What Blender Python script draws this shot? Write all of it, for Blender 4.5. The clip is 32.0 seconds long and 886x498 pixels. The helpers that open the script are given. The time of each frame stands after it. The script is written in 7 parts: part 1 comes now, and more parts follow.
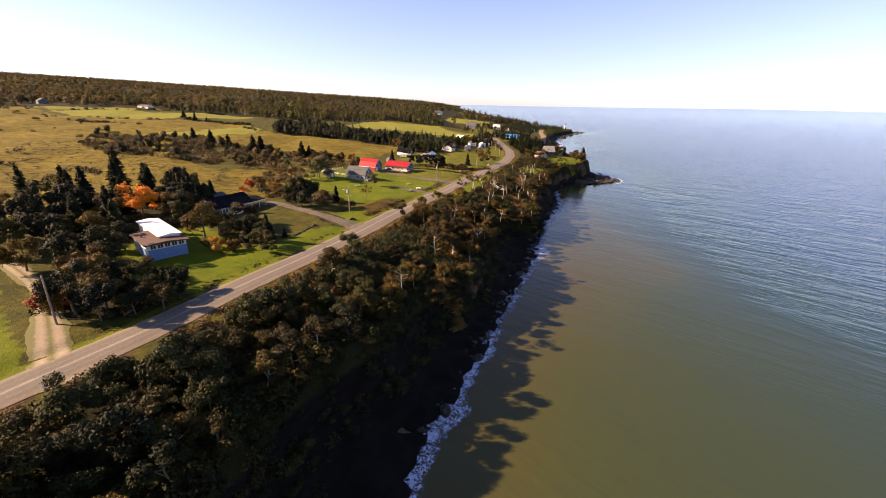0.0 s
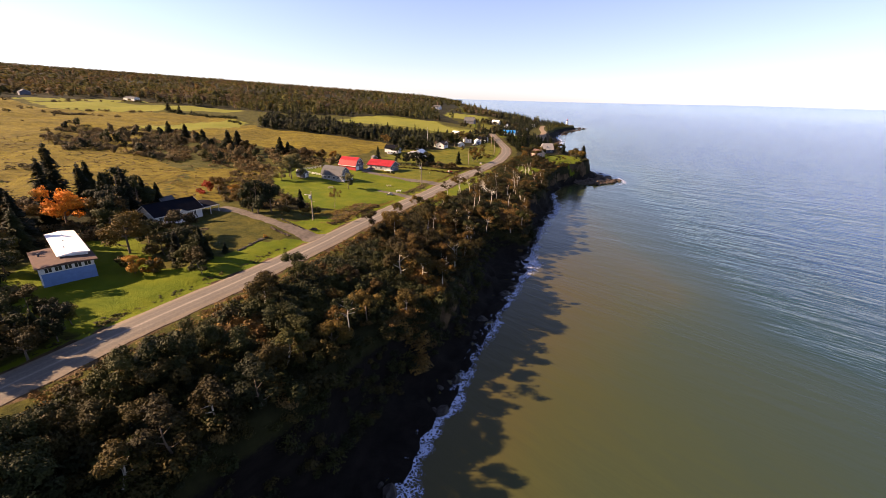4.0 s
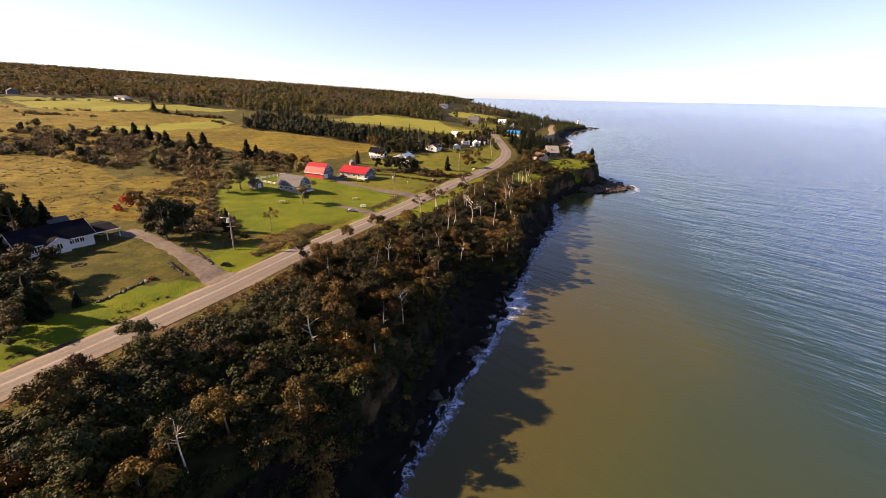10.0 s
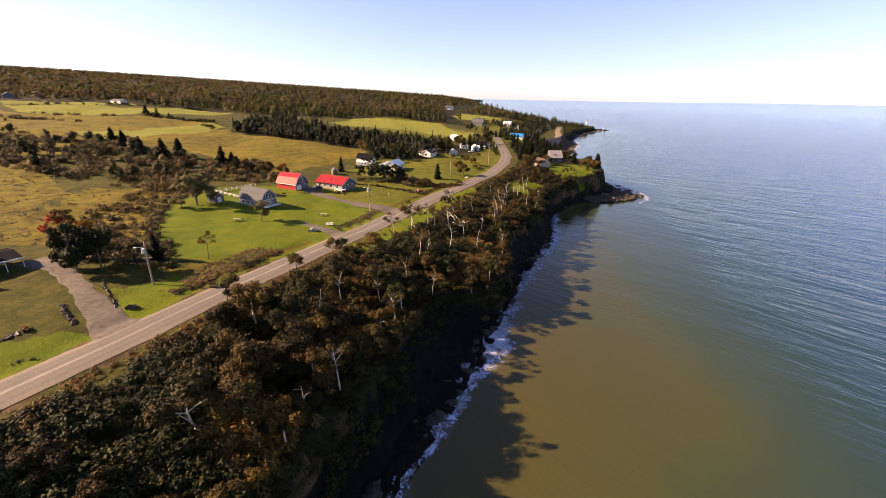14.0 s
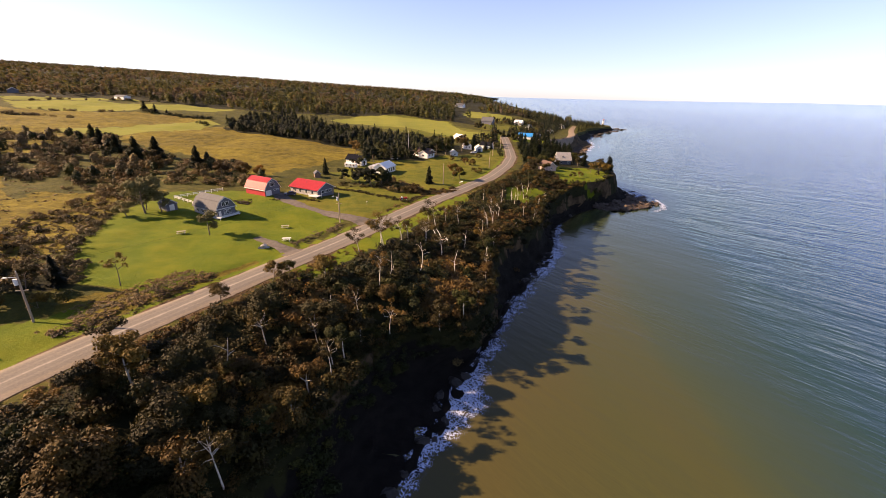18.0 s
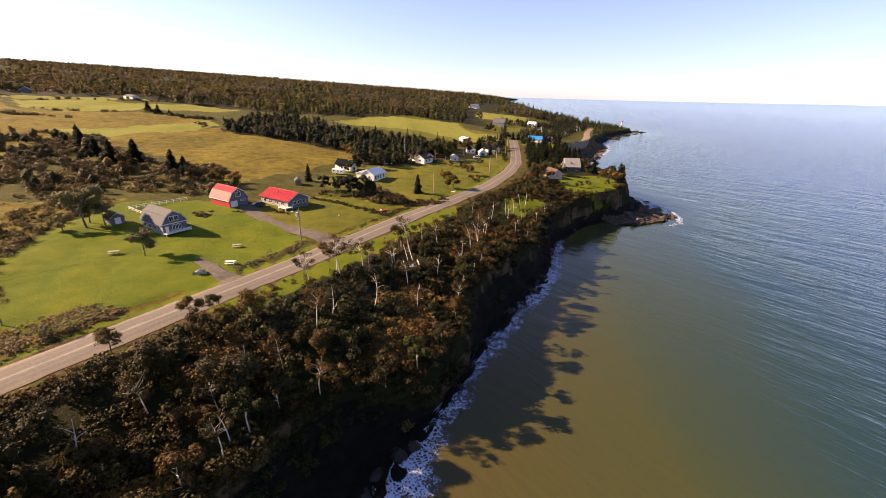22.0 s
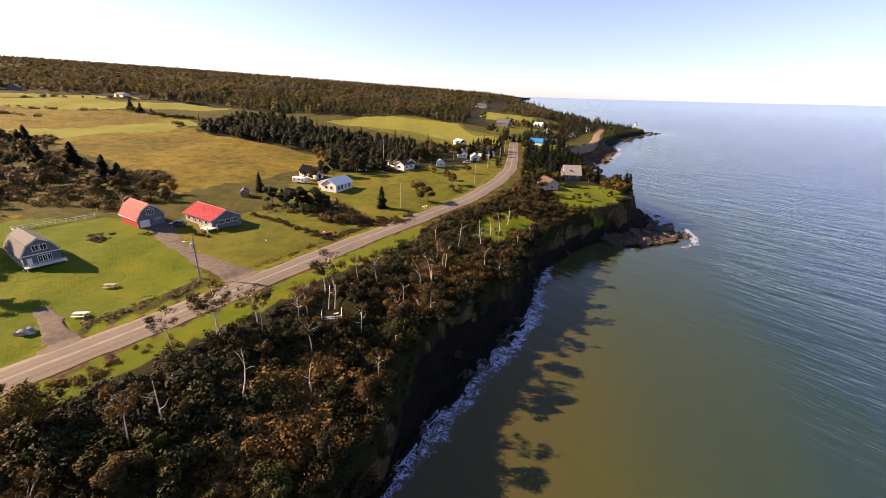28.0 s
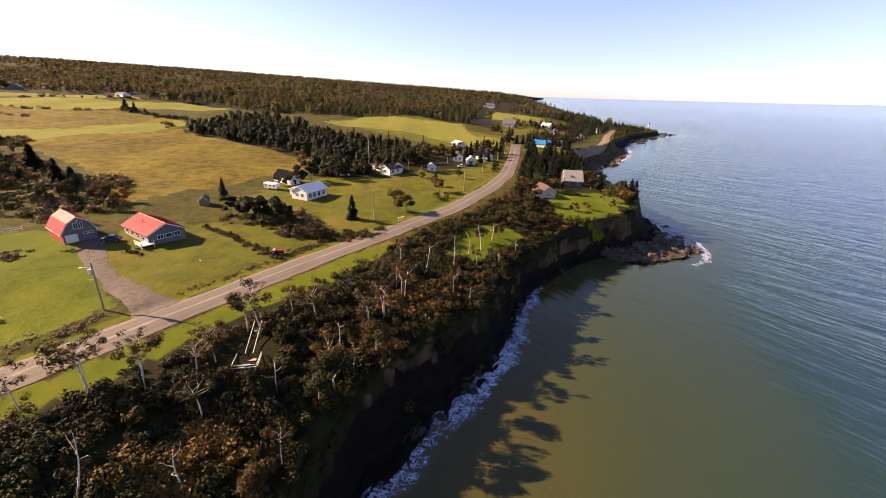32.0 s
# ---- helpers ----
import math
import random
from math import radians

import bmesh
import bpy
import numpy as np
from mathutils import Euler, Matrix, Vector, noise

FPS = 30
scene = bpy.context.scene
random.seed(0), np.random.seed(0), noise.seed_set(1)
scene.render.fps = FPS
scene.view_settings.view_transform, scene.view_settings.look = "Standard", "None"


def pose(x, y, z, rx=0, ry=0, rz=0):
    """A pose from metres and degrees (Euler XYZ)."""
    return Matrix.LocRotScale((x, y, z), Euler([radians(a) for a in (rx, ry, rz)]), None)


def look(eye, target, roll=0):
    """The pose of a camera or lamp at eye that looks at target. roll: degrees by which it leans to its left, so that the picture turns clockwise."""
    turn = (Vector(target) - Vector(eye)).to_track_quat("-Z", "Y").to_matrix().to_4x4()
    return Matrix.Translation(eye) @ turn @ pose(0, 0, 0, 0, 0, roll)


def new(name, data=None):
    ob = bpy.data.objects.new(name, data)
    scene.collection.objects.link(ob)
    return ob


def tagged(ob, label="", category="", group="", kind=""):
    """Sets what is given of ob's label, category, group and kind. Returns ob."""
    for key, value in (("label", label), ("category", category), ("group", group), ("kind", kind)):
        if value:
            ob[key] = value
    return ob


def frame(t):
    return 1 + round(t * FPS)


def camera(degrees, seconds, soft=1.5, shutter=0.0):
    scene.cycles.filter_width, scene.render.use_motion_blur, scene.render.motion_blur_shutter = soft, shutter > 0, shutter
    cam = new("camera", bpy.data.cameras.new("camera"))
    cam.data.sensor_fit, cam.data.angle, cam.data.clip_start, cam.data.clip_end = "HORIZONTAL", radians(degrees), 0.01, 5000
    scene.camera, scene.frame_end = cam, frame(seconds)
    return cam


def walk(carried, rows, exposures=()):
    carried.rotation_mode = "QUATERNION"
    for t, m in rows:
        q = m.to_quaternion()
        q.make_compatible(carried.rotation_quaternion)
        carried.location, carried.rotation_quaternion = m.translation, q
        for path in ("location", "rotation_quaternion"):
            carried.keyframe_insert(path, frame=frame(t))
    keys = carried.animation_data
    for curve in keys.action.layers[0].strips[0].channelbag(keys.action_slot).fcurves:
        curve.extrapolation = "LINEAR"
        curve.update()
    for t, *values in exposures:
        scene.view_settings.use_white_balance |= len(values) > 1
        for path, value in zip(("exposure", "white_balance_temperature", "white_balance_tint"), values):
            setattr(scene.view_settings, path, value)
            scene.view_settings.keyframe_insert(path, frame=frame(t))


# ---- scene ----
cam = camera(94.0, 32.0, soft=0.55)
PATH = [
    (0, look((0.00, 0.00, 55.09), (-0.01, 94.26, 21.68), 1.37)),
    (1, look((2.08, 4.54, 55.28), (1.83, 98.64, 21.43), 1.36)),
    (2, look((3.76, 9.54, 55.07), (3.51, 103.55, 20.97), 1.61)),
    (3, look((5.75, 14.36, 55.05), (5.58, 108.22, 20.56), 1.77)),
    (6, look((12.68, 28.97, 54.96), (11.53, 122.79, 20.38), 1.69)),
    (7, look((14.73, 34.35, 54.64), (13.03, 128.20, 20.14), 1.58)),
    (8, look((16.87, 40.13, 54.59), (14.71, 133.90, 19.93), 1.63)),
    (9, look((19.08, 45.55, 54.56), (16.10, 139.32, 19.95), 1.56)),
    (10, look((21.51, 50.66, 54.57), (18.40, 144.34, 19.72), 1.66)),
    (11, look((23.86, 55.65, 54.93), (19.94, 149.14, 19.66), 1.76)),
    (12, look((26.21, 60.70, 55.03), (21.82, 154.25, 19.96), 1.60)),
    (13, look((28.54, 65.91, 54.94), (23.16, 159.49, 20.11), 1.43)),
    (14, look((30.73, 71.22, 55.16), (25.31, 164.87, 20.52), 1.34)),
    (17, look((37.23, 87.39, 54.78), (30.15, 180.89, 20.05), 1.47)),
    (18, look((40.03, 92.13, 54.83), (31.28, 185.33, 19.66), 1.60)),
    (19, look((42.17, 97.03, 55.05), (33.25, 190.20, 19.84), 1.62)),
    (20, look((44.79, 101.99, 55.21), (33.76, 194.95, 20.05), 1.58)),
    (21, look((47.08, 106.74, 55.46), (35.29, 199.52, 20.09), 2.09)),
    (22, look((49.74, 111.22, 55.58), (36.99, 203.93, 20.34), 1.76)),
    (23, look((51.72, 115.91, 55.66), (38.33, 208.53, 20.42), 1.61)),
    (24, look((53.65, 121.03, 55.56), (40.38, 213.80, 20.66), 1.70)),
    (25, look((55.20, 126.18, 55.38), (42.29, 218.89, 20.19), 1.75)),
    (28, look((61.18, 141.46, 55.49), (45.64, 233.65, 20.01), 1.91)),
    (29, look((63.59, 145.76, 55.53), (46.52, 237.82, 20.42), 1.70)),
    (30, look((65.64, 150.00, 55.26), (48.21, 241.94, 20.00), 1.89)),
    (31, look((66.77, 155.24, 55.09), (49.22, 247.07, 19.61), 1.94)),
    (32, look((69.20, 160.00, 55.28), (50.88, 251.65, 19.71), 1.88)),
]
EXPOSURES = [(0.0, 1.86, 6480, 33)]
walk(cam, PATH, EXPOSURES)

# ---- world, sun ----
SUN_ELEV, SUN_AZ = 28.5, 268.0          # degrees; azimuth clockwise from +y
world = bpy.data.worlds.new("sky")
scene.world = world
world.use_nodes = True
wn = world.node_tree
sky = wn.nodes.new("ShaderNodeTexSky")
sky.sky_type, sky.sun_disc = "NISHITA", False
sky.sun_elevation, sky.sun_rotation = radians(SUN_ELEV), radians(SUN_AZ)
sky.air_density, sky.dust_density, sky.ozone_density = 0.9, 0.25, 1.6
haze = wn.nodes.new("ShaderNodeMix")
haze.data_type, haze.blend_type = "RGBA", "MULTIPLY"
haze.inputs[0].default_value = 1.0
haze.inputs[7].default_value = (0.90, 1.0, 1.09, 1)
grey = wn.nodes.new("ShaderNodeHueSaturation")
grey.inputs["Saturation"].default_value = 0.76
wn.links.new(sky.outputs[0], grey.inputs["Color"])
wn.links.new(grey.outputs[0], haze.inputs[6])
wn.links.new(haze.outputs[2], wn.nodes["Background"].inputs[0])
wn.nodes["Background"].inputs[1].default_value = 0.05
sun_data = bpy.data.lights.new("sun", "SUN")
sun_data.energy, sun_data.angle, sun_data.color = 5.0, radians(0.53), (1.0, 0.75, 0.405)
sun = new("sun", sun_data)
az, el = radians(SUN_AZ), radians(SUN_ELEV)
to_sun = Vector((math.sin(az) * math.cos(el), math.cos(az) * math.cos(el), math.sin(el)))
sun.matrix_world = look(to_sun * 300, (0, 0, 0))


# ---- materials ----
def nodes_of(name):
    m = bpy.data.materials.new(name)
    m.use_nodes = True
    t = m.node_tree
    return m, t, t.nodes["Principled BSDF"]


def add(t, kind, **values):
    n = t.nodes.new(kind)
    for key, value in values.items():
        n.inputs[key.replace("_", " ")].default_value = value
    return n


def ramp(t, fac, stops):
    n = t.nodes.new("ShaderNodeValToRGB")
    els = n.color_ramp.elements
    while len(els) < len(stops):
        els.new(0.5)
    for e, (p, c) in zip(els, stops):
        e.position, e.color = p, (*c, 1)
    t.links.new(fac, n.inputs[0])
    return n.outputs[0]


def mixc(t, fac, a, b, mode="MIX"):
    n = t.nodes.new("ShaderNodeMix")
    n.data_type, n.blend_type = "RGBA", mode
    for socket, v in ((n.inputs[0], fac), (n.inputs[6], a), (n.inputs[7], b)):
        if hasattr(v, "is_linked"):
            t.links.new(v, socket)
        elif isinstance(v, tuple):
            socket.default_value = (*v, 1)
        else:
            socket.default_value = v
    return n.outputs[2]


def maths(t, op, a, b=0.0, clamp=False):
    n = t.nodes.new("ShaderNodeMath")
    n.operation, n.use_clamp = op, clamp
    for socket, v in ((n.inputs[0], a), (n.inputs[1], b)):
        if hasattr(v, "is_linked"):
            t.links.new(v, socket)
        else:
            socket.default_value = v
    return n.outputs[0]


def noise_of(t, scale, detail=5.0, rough=0.6, stretch=None, coords="Object", turn=0.0):
    c = t.nodes.new("ShaderNodeTexCoord").outputs[coords]
    if stretch:
        m = t.nodes.new("ShaderNodeMapping")
        m.vector_type = "TEXTURE"
        m.inputs["Scale"].default_value = tuple(1 / v for v in stretch)
        m.inputs["Rotation"].default_value = (0, 0, radians(turn))
        t.links.new(c, m.inputs[0])
        c = m.outputs[0]
    n = add(t, "ShaderNodeTexNoise", Scale=scale, Detail=detail, Roughness=rough)
    t.links.new(c, n.inputs["Vector"])
    return n.outputs["Fac"]


def bump(t, bsdf, height, strength=0.4, distance=0.05):
    n = add(t, "ShaderNodeBump", Strength=strength, Distance=distance)
    t.links.new(height, n.inputs["Height"])
    t.links.new(n.outputs[0], bsdf.inputs["Normal"])
    return n


def paint(name, color, dark=0.75, rough=0.6, scale=2.0, metal=0.0, grain=12.0, bumps=0.15, stretch=None, spread=0.0, gloss=0.3):
    """A worn painted, wooden or mineral surface: two scales of tone and a fine relief."""
    m, t, b = nodes_of(name)
    big, fine = noise_of(t, scale, 4, 0.6, stretch), noise_of(t, grain, 3, 0.7, stretch)
    c = ramp(t, big, [(0.4, tuple(v * dark for v in color)), (0.6, color)])
    c = mixc(t, 0.35, c, ramp(t, fine, [(0.3, tuple(v * dark * 0.9 for v in color)), (0.7, tuple(min(1, v * 1.1) for v in color))]))
    if spread:
        info = t.nodes.new("ShaderNodeObjectInfo").outputs["Random"]
        c = mixc(t, 1.0, c, ramp(t, info, [(0, (1 - spread,) * 3), (1, (1 + spread,) * 3)]), "MULTIPLY")
    t.links.new(c, b.inputs["Base Color"])
    b.inputs["Roughness"].default_value, b.inputs["Metallic"].default_value = rough, metal
    b.inputs["Specular IOR Level"].default_value = gloss
    bump(t, b, fine, bumps, 0.02)
    return m


def leaf(name, stops, spread=0.35, thin=0.1, massed=False):
    """Foliage: every plant takes its own tone and every leaf clump varies it a little."""
    m, t, b = nodes_of(name)
    isle = t.nodes.new("ShaderNodeNewGeometry").outputs["Random Per Island"]
    info = t.nodes.new("ShaderNodeObjectInfo").outputs["Random"]
    own = info
    if massed:
        at = t.nodes.new("ShaderNodeAttribute")
        at.attribute_name = "tone"
        own = at.outputs["Fac"]
    c = ramp(t, maths(t, "ADD", maths(t, "MULTIPLY", isle, 0.18 if massed else 0.4), maths(t, "MULTIPLY", own, 0.82 if massed else 0.6)), stops)
    c = mixc(t, 1.0, c, ramp(t, info, [(0, (1 - spread, 1 - spread, 1 - spread)), (1, (1 + spread, 1 + spread * 0.8, 1))]), "MULTIPLY")
    big = noise_of(t, 0.011 if massed else 0.12, 5, 0.65)
    c = mixc(t, 1.0, c, ramp(t, big, [(0.36, (0.62, 0.66, 0.72)), (0.64, (1.32, 1.22, 1.0))]), "MULTIPLY")
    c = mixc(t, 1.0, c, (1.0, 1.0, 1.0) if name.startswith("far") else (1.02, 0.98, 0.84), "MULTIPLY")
    t.links.new(c, b.inputs["Base Color"])
    b.inputs["Roughness"].default_value = 0.75
    b.inputs["Specular IOR Level"].default_value = 0.2
    glow = t.nodes.new("ShaderNodeBsdfTranslucent")
    t.links.new(mixc(t, 1.0, c, (1.0, 0.9, 0.4), "MULTIPLY"), glow.inputs[0])
    both = t.nodes.new("ShaderNodeMixShader")
    both.inputs[0].default_value = thin
    t.links.new(b.outputs[0], both.inputs[1])
    t.links.new(glow.outputs[0], both.inputs[2])
    t.links.new(both.outputs[0], t.nodes["Material Output"].inputs[0])
    return m


M_LEAF = {
    "green": leaf("leaf_green", [(0, (0.0103, 0.0155, 0.00323)), (0.5, (0.0233, 0.031, 0.00581)), (1, (0.0485, 0.0485, 0.00836))]),
    "olive": leaf("leaf_olive", [(0, (0.0178, 0.0167, 0.00416)), (0.5, (0.0488, 0.0392, 0.00832)), (1, (0.092, 0.0642, 0.0131))]),
    "rust": leaf("leaf_rust", [(0, (0.0327, 0.0214, 0.00594)), (0.5, (0.0624, 0.0392, 0.00832)), (1, (0.0975, 0.0654, 0.0143))]),
    "gold": leaf("leaf_gold", [(0, (0.146, 0.0728, 0.00775)), (0.5, (0.262, 0.136, 0.0136)), (1, (0.35, 0.203, 0.0272))], 0.15),
    "orange": leaf("leaf_orange", [(0, (0.297, 0.096, 0.00698)), (0.5, (0.481, 0.174, 0.0122)), (1, (0.972, 0.446, 0.0473))], 0.1),
    "red": leaf("leaf_red", [(0, (0.168, 0.0174, 0.00678)), (0.5, (0.279, 0.033, 0.0107)), (1, (0.279, 0.0784, 0.0174))], 0.1),
    "spruce": leaf("needles", [(0, (0.00388, 0.00711, 0.00323)), (0.5, (0.00904, 0.0155, 0.00517)), (1, (0.0188, 0.0258, 0.00711))], 0.25),
    "sage": leaf("leaf_sage", [(0, (0.066, 0.070, 0.030)), (0.5, (0.115, 0.113, 0.050)), (1, (0.175, 0.160, 0.075))], 0.1),
    "dry": leaf("dry_grass", [(0, (0.0446, 0.0277, 0.00904)), (0.5, (0.0889, 0.0594, 0.022)), (1, (0.127, 0.0927, 0.0375))], 0.15),
}
TONES = {"green": [(0, (0.00777, 0.0117, 0.00278)), (0.5, (0.0189, 0.0255, 0.005)), (1, (0.0417, 0.0417, 0.00719))], "olive": [(0, (0.0085, 0.0092, 0.0021)), (0.5, (0.0245, 0.0228, 0.0045)), (1, (0.0545, 0.0432, 0.0082))],
         "bracken": [(0, (0.050, 0.029, 0.008)), (0.5, (0.112, 0.066, 0.016)), (1, (0.190, 0.122, 0.032))],
         "brush": [(0, (0.048, 0.040, 0.020)), (0.5, (0.094, 0.074, 0.037)), (1, (0.155, 0.120, 0.062))],
         "rust": [(0, (0.0130, 0.0098, 0.0029)), (0.5, (0.0340, 0.0225, 0.0048)), (1, (0.0690, 0.0460, 0.0090))], "spruce": [(0, (0.00388, 0.00711, 0.00258)), (0.5, (0.00965, 0.0148, 0.00452)), (1, (0.0207, 0.0258, 0.00646))],
         "dry": [(0, (0.0558, 0.0347, 0.0113)), (0.5, (0.111, 0.0743, 0.0275)), (1, (0.159, 0.116, 0.0468))],
         # far_ tones are paler and bluer: distance haze is mixed into the leaf colour
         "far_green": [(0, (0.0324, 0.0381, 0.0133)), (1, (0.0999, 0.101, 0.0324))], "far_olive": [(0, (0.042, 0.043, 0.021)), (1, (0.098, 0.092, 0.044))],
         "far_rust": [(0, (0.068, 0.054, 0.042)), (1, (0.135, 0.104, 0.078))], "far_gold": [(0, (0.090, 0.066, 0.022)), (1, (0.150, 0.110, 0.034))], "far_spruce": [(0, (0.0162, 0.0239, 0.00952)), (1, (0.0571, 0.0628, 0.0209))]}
# far_ masses are brightened and more translucent, imitating how haze flattens contrast
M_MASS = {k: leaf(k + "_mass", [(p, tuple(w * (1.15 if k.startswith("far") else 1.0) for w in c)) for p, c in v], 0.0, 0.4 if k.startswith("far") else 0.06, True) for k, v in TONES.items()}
M_BARK = paint("bark", (0.16, 0.125, 0.09), 0.5, 0.9, 3, grain=20, bumps=0.5)
M_PALE = paint("pale_bark", (0.55, 0.5, 0.42), 0.55, 0.8, 2, grain=14, bumps=0.4)


def ground_material():
    m, t, b = nodes_of("land")
    at = t.nodes.new("ShaderNodeAttribute")
    at.attribute_name = "cover"
    sep = t.nodes.new("ShaderNodeSeparateColor")
    t.links.new(at.outputs["Color"], sep.inputs[0])
    at2 = t.nodes.new("ShaderNodeAttribute")
    at2.attribute_name = "cover_more"
    sep2 = t.nodes.new("ShaderNodeSeparateColor")
    t.links.new(at2.outputs["Color"], sep2.inputs[0])
    wide, mid, fine = noise_of(t, 0.03, 5, 0.6), noise_of(t, 0.22, 6, 0.65), noise_of(t, 1.6, 5, 0.7)
    tuft = noise_of(t, 1.3, 6, 0.8)
    rough = mixc(t, fine, ramp(t, mid, [(0.4, (0.028, 0.034, 0.006)), (0.5, (0.064, 0.064, 0.010)), (0.6, (0.10, 0.086, 0.016))]), (0.06, 0.06, 0.01))
    lawn = mixc(t, maths(t, "MULTIPLY", fine, 0.6), ramp(t, mid, [(0.36, (0.074, 0.106, 0.003)), (0.5, (0.102, 0.130, 0.004)), (0.68, (0.132, 0.146, 0.006))]), (0.085, 0.118, 0.003))
    lawn = mixc(t, 1.0, lawn, ramp(t, noise_of(t, 0.06, 3, 0.5), [(0.42, (0.9, 0.95, 0.9)), (0.58, (1.12, 1.06, 1.0))]), "MULTIPLY")
    gold = mixc(t, tuft, ramp(t, mid, [(0.4, (0.085, 0.062, 0.008)), (0.5, (0.165, 0.116, 0.014)), (0.6, (0.225, 0.166, 0.026))]), ramp(t, wide, [(0.42, (0.085, 0.064, 0.008)), (0.6, (0.18, 0.135, 0.017))]))
    grain = noise_of(t, 1.1, 8, 0.8)
    gold = mixc(t, 1.0, gold, ramp(t, grain, [(0.36, (0.62, 0.64, 0.6)), (0.5, (1.0, 1.0, 1.0)), (0.64, (1.3, 1.26, 1.25))]), "MULTIPLY")
    gold = mixc(t, 1.0, gold, (0.92, 1.0, 0.72), "MULTIPLY")
    rough = mixc(t, 1.0, rough, ramp(t, grain, [(0.36, (0.62, 0.66, 0.6)), (0.64, (1.3, 1.25, 1.2))]), "MULTIPLY")
    mown = mixc(t, fine, ramp(t, wide, [(0.4, (0.084, 0.098, 0.008)), (0.6, (0.142, 0.130, 0.015))]), (0.108, 0.112, 0.010))
    mown = mixc(t, 1.0, mown, ramp(t, mid, [(0.38, (0.72, 0.78, 0.7)), (0.52, (1.0, 1.0, 1.0)), (0.66, (1.18, 1.08, 1.0))]), "MULTIPLY")
    # brush ground: darkened to paint in the shade beneath thicket and trees
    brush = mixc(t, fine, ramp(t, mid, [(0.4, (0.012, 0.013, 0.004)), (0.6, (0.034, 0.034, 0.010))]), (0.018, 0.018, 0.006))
    dirt = ramp(t, mid, [(0.4, (0.045, 0.030, 0.017)), (0.6, (0.120, 0.079, 0.041))])
    # near-black rock: the shade on the seaward cliff face is put into its colour
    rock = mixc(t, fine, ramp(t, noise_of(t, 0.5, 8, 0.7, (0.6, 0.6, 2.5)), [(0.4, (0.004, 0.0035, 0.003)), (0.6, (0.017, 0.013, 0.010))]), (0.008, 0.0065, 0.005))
    edge = maths(t, "SUBTRACT", fine, 0.5)

    def soft(v):
        x = maths(t, "ADD", maths(t, "SUBTRACT", v, 0.5), maths(t, "MULTIPLY", edge, 0.8))
        return maths(t, "ADD", maths(t, "MULTIPLY", x, 4.0), 0.5, True)

    c = mixc(t, soft(sep.outputs[1]), rough, gold)
    c = mixc(t, soft(sep2.outputs[0]), c, mown)
    hay = mixc(t, fine, ramp(t, wide, [(0.4, (0.150, 0.168, 0.022)), (0.6, (0.215, 0.215, 0.034))]), (0.175, 0.185, 0.024))
    c = mixc(t, soft(at2.outputs["Alpha"]), c, hay)
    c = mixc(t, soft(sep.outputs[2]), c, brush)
    c = mixc(t, soft(sep.outputs[0]), c, lawn)
    c = mixc(t, soft(sep2.outputs[1]), c, dirt)
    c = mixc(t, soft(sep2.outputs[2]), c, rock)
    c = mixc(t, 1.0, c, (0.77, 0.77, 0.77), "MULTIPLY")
    t.links.new(c, b.inputs["Base Color"])
    b.inputs["Roughness"].default_value = 0.95
    b.inputs["Specular IOR Level"].default_value = 0.1
    bump(t, b, maths(t, "ADD", mid, maths(t, "MULTIPLY", tuft, 0.6)), 0.7, 0.5)
    return m


def water_material():
    m, t, b = nodes_of("sea_water")
    at = t.nodes.new("ShaderNodeAttribute")
    at.attribute_name = "silt"
    swirl = noise_of(t, 0.022, 5, 0.6, (1.6, 0.5, 1))
    fac = maths(t, "ADD", at.outputs["Fac"], maths(t, "MULTIPLY", maths(t, "SUBTRACT", swirl, 0.5), 0.16), True)
    c = ramp(t, fac, [(0.0, (0.052, 0.0425, 0.0122)), (0.14, (0.049, 0.043, 0.0125)), (0.24, (0.0395, 0.0435, 0.0140)), (0.36, (0.0318, 0.0420, 0.0180)), (0.5, (0.0237, 0.0383, 0.0253)), (0.64, (0.0131, 0.0328, 0.0344)), (0.8, (0.0099, 0.0321, 0.0999)), (1.0, (0.0099, 0.0306, 0.16))])
    t.links.new(c, b.inputs["Base Color"])
    b.inputs["Roughness"].default_value = 0.1
    b.inputs["IOR"].default_value = 1.33
    fine = noise_of(t, 0.9, 3, 0.6, (0.6, 1.5, 1), turn=-40)
    chop = noise_of(t, 0.22, 3, 0.6, (0.4, 1.7, 1), turn=-44)
    swell = noise_of(t, 0.06, 3, 0.55, (0.45, 1.6, 1), turn=-36)
    h = maths(t, "ADD", maths(t, "ADD", maths(t, "MULTIPLY", fine, 0.1), maths(t, "MULTIPLY", chop, 0.6)), swell)
    n = bump(t, b, h, 1.0, 2.6)
    gust = maths(t, "ADD", maths(t, "MULTIPLY", noise_of(t, 0.012, 3, 0.5, (1, 2.5, 1)), 1.2), 0.4)
    s = maths(t, "MULTIPLY", maths(t, "ADD", maths(t, "MULTIPLY", maths(t, "SUBTRACT", at.outputs["Fac"], 0.52, True), 1.9), 0.09), gust)
    calm = t.nodes.new("ShaderNodeAttribute")
    calm.attribute_name = "calm"
    t.links.new(maths(t, "MULTIPLY", s, calm.outputs["Fac"]), n.inputs["Strength"])
    return m


M_LAND, M_SEA = ground_material(), water_material()


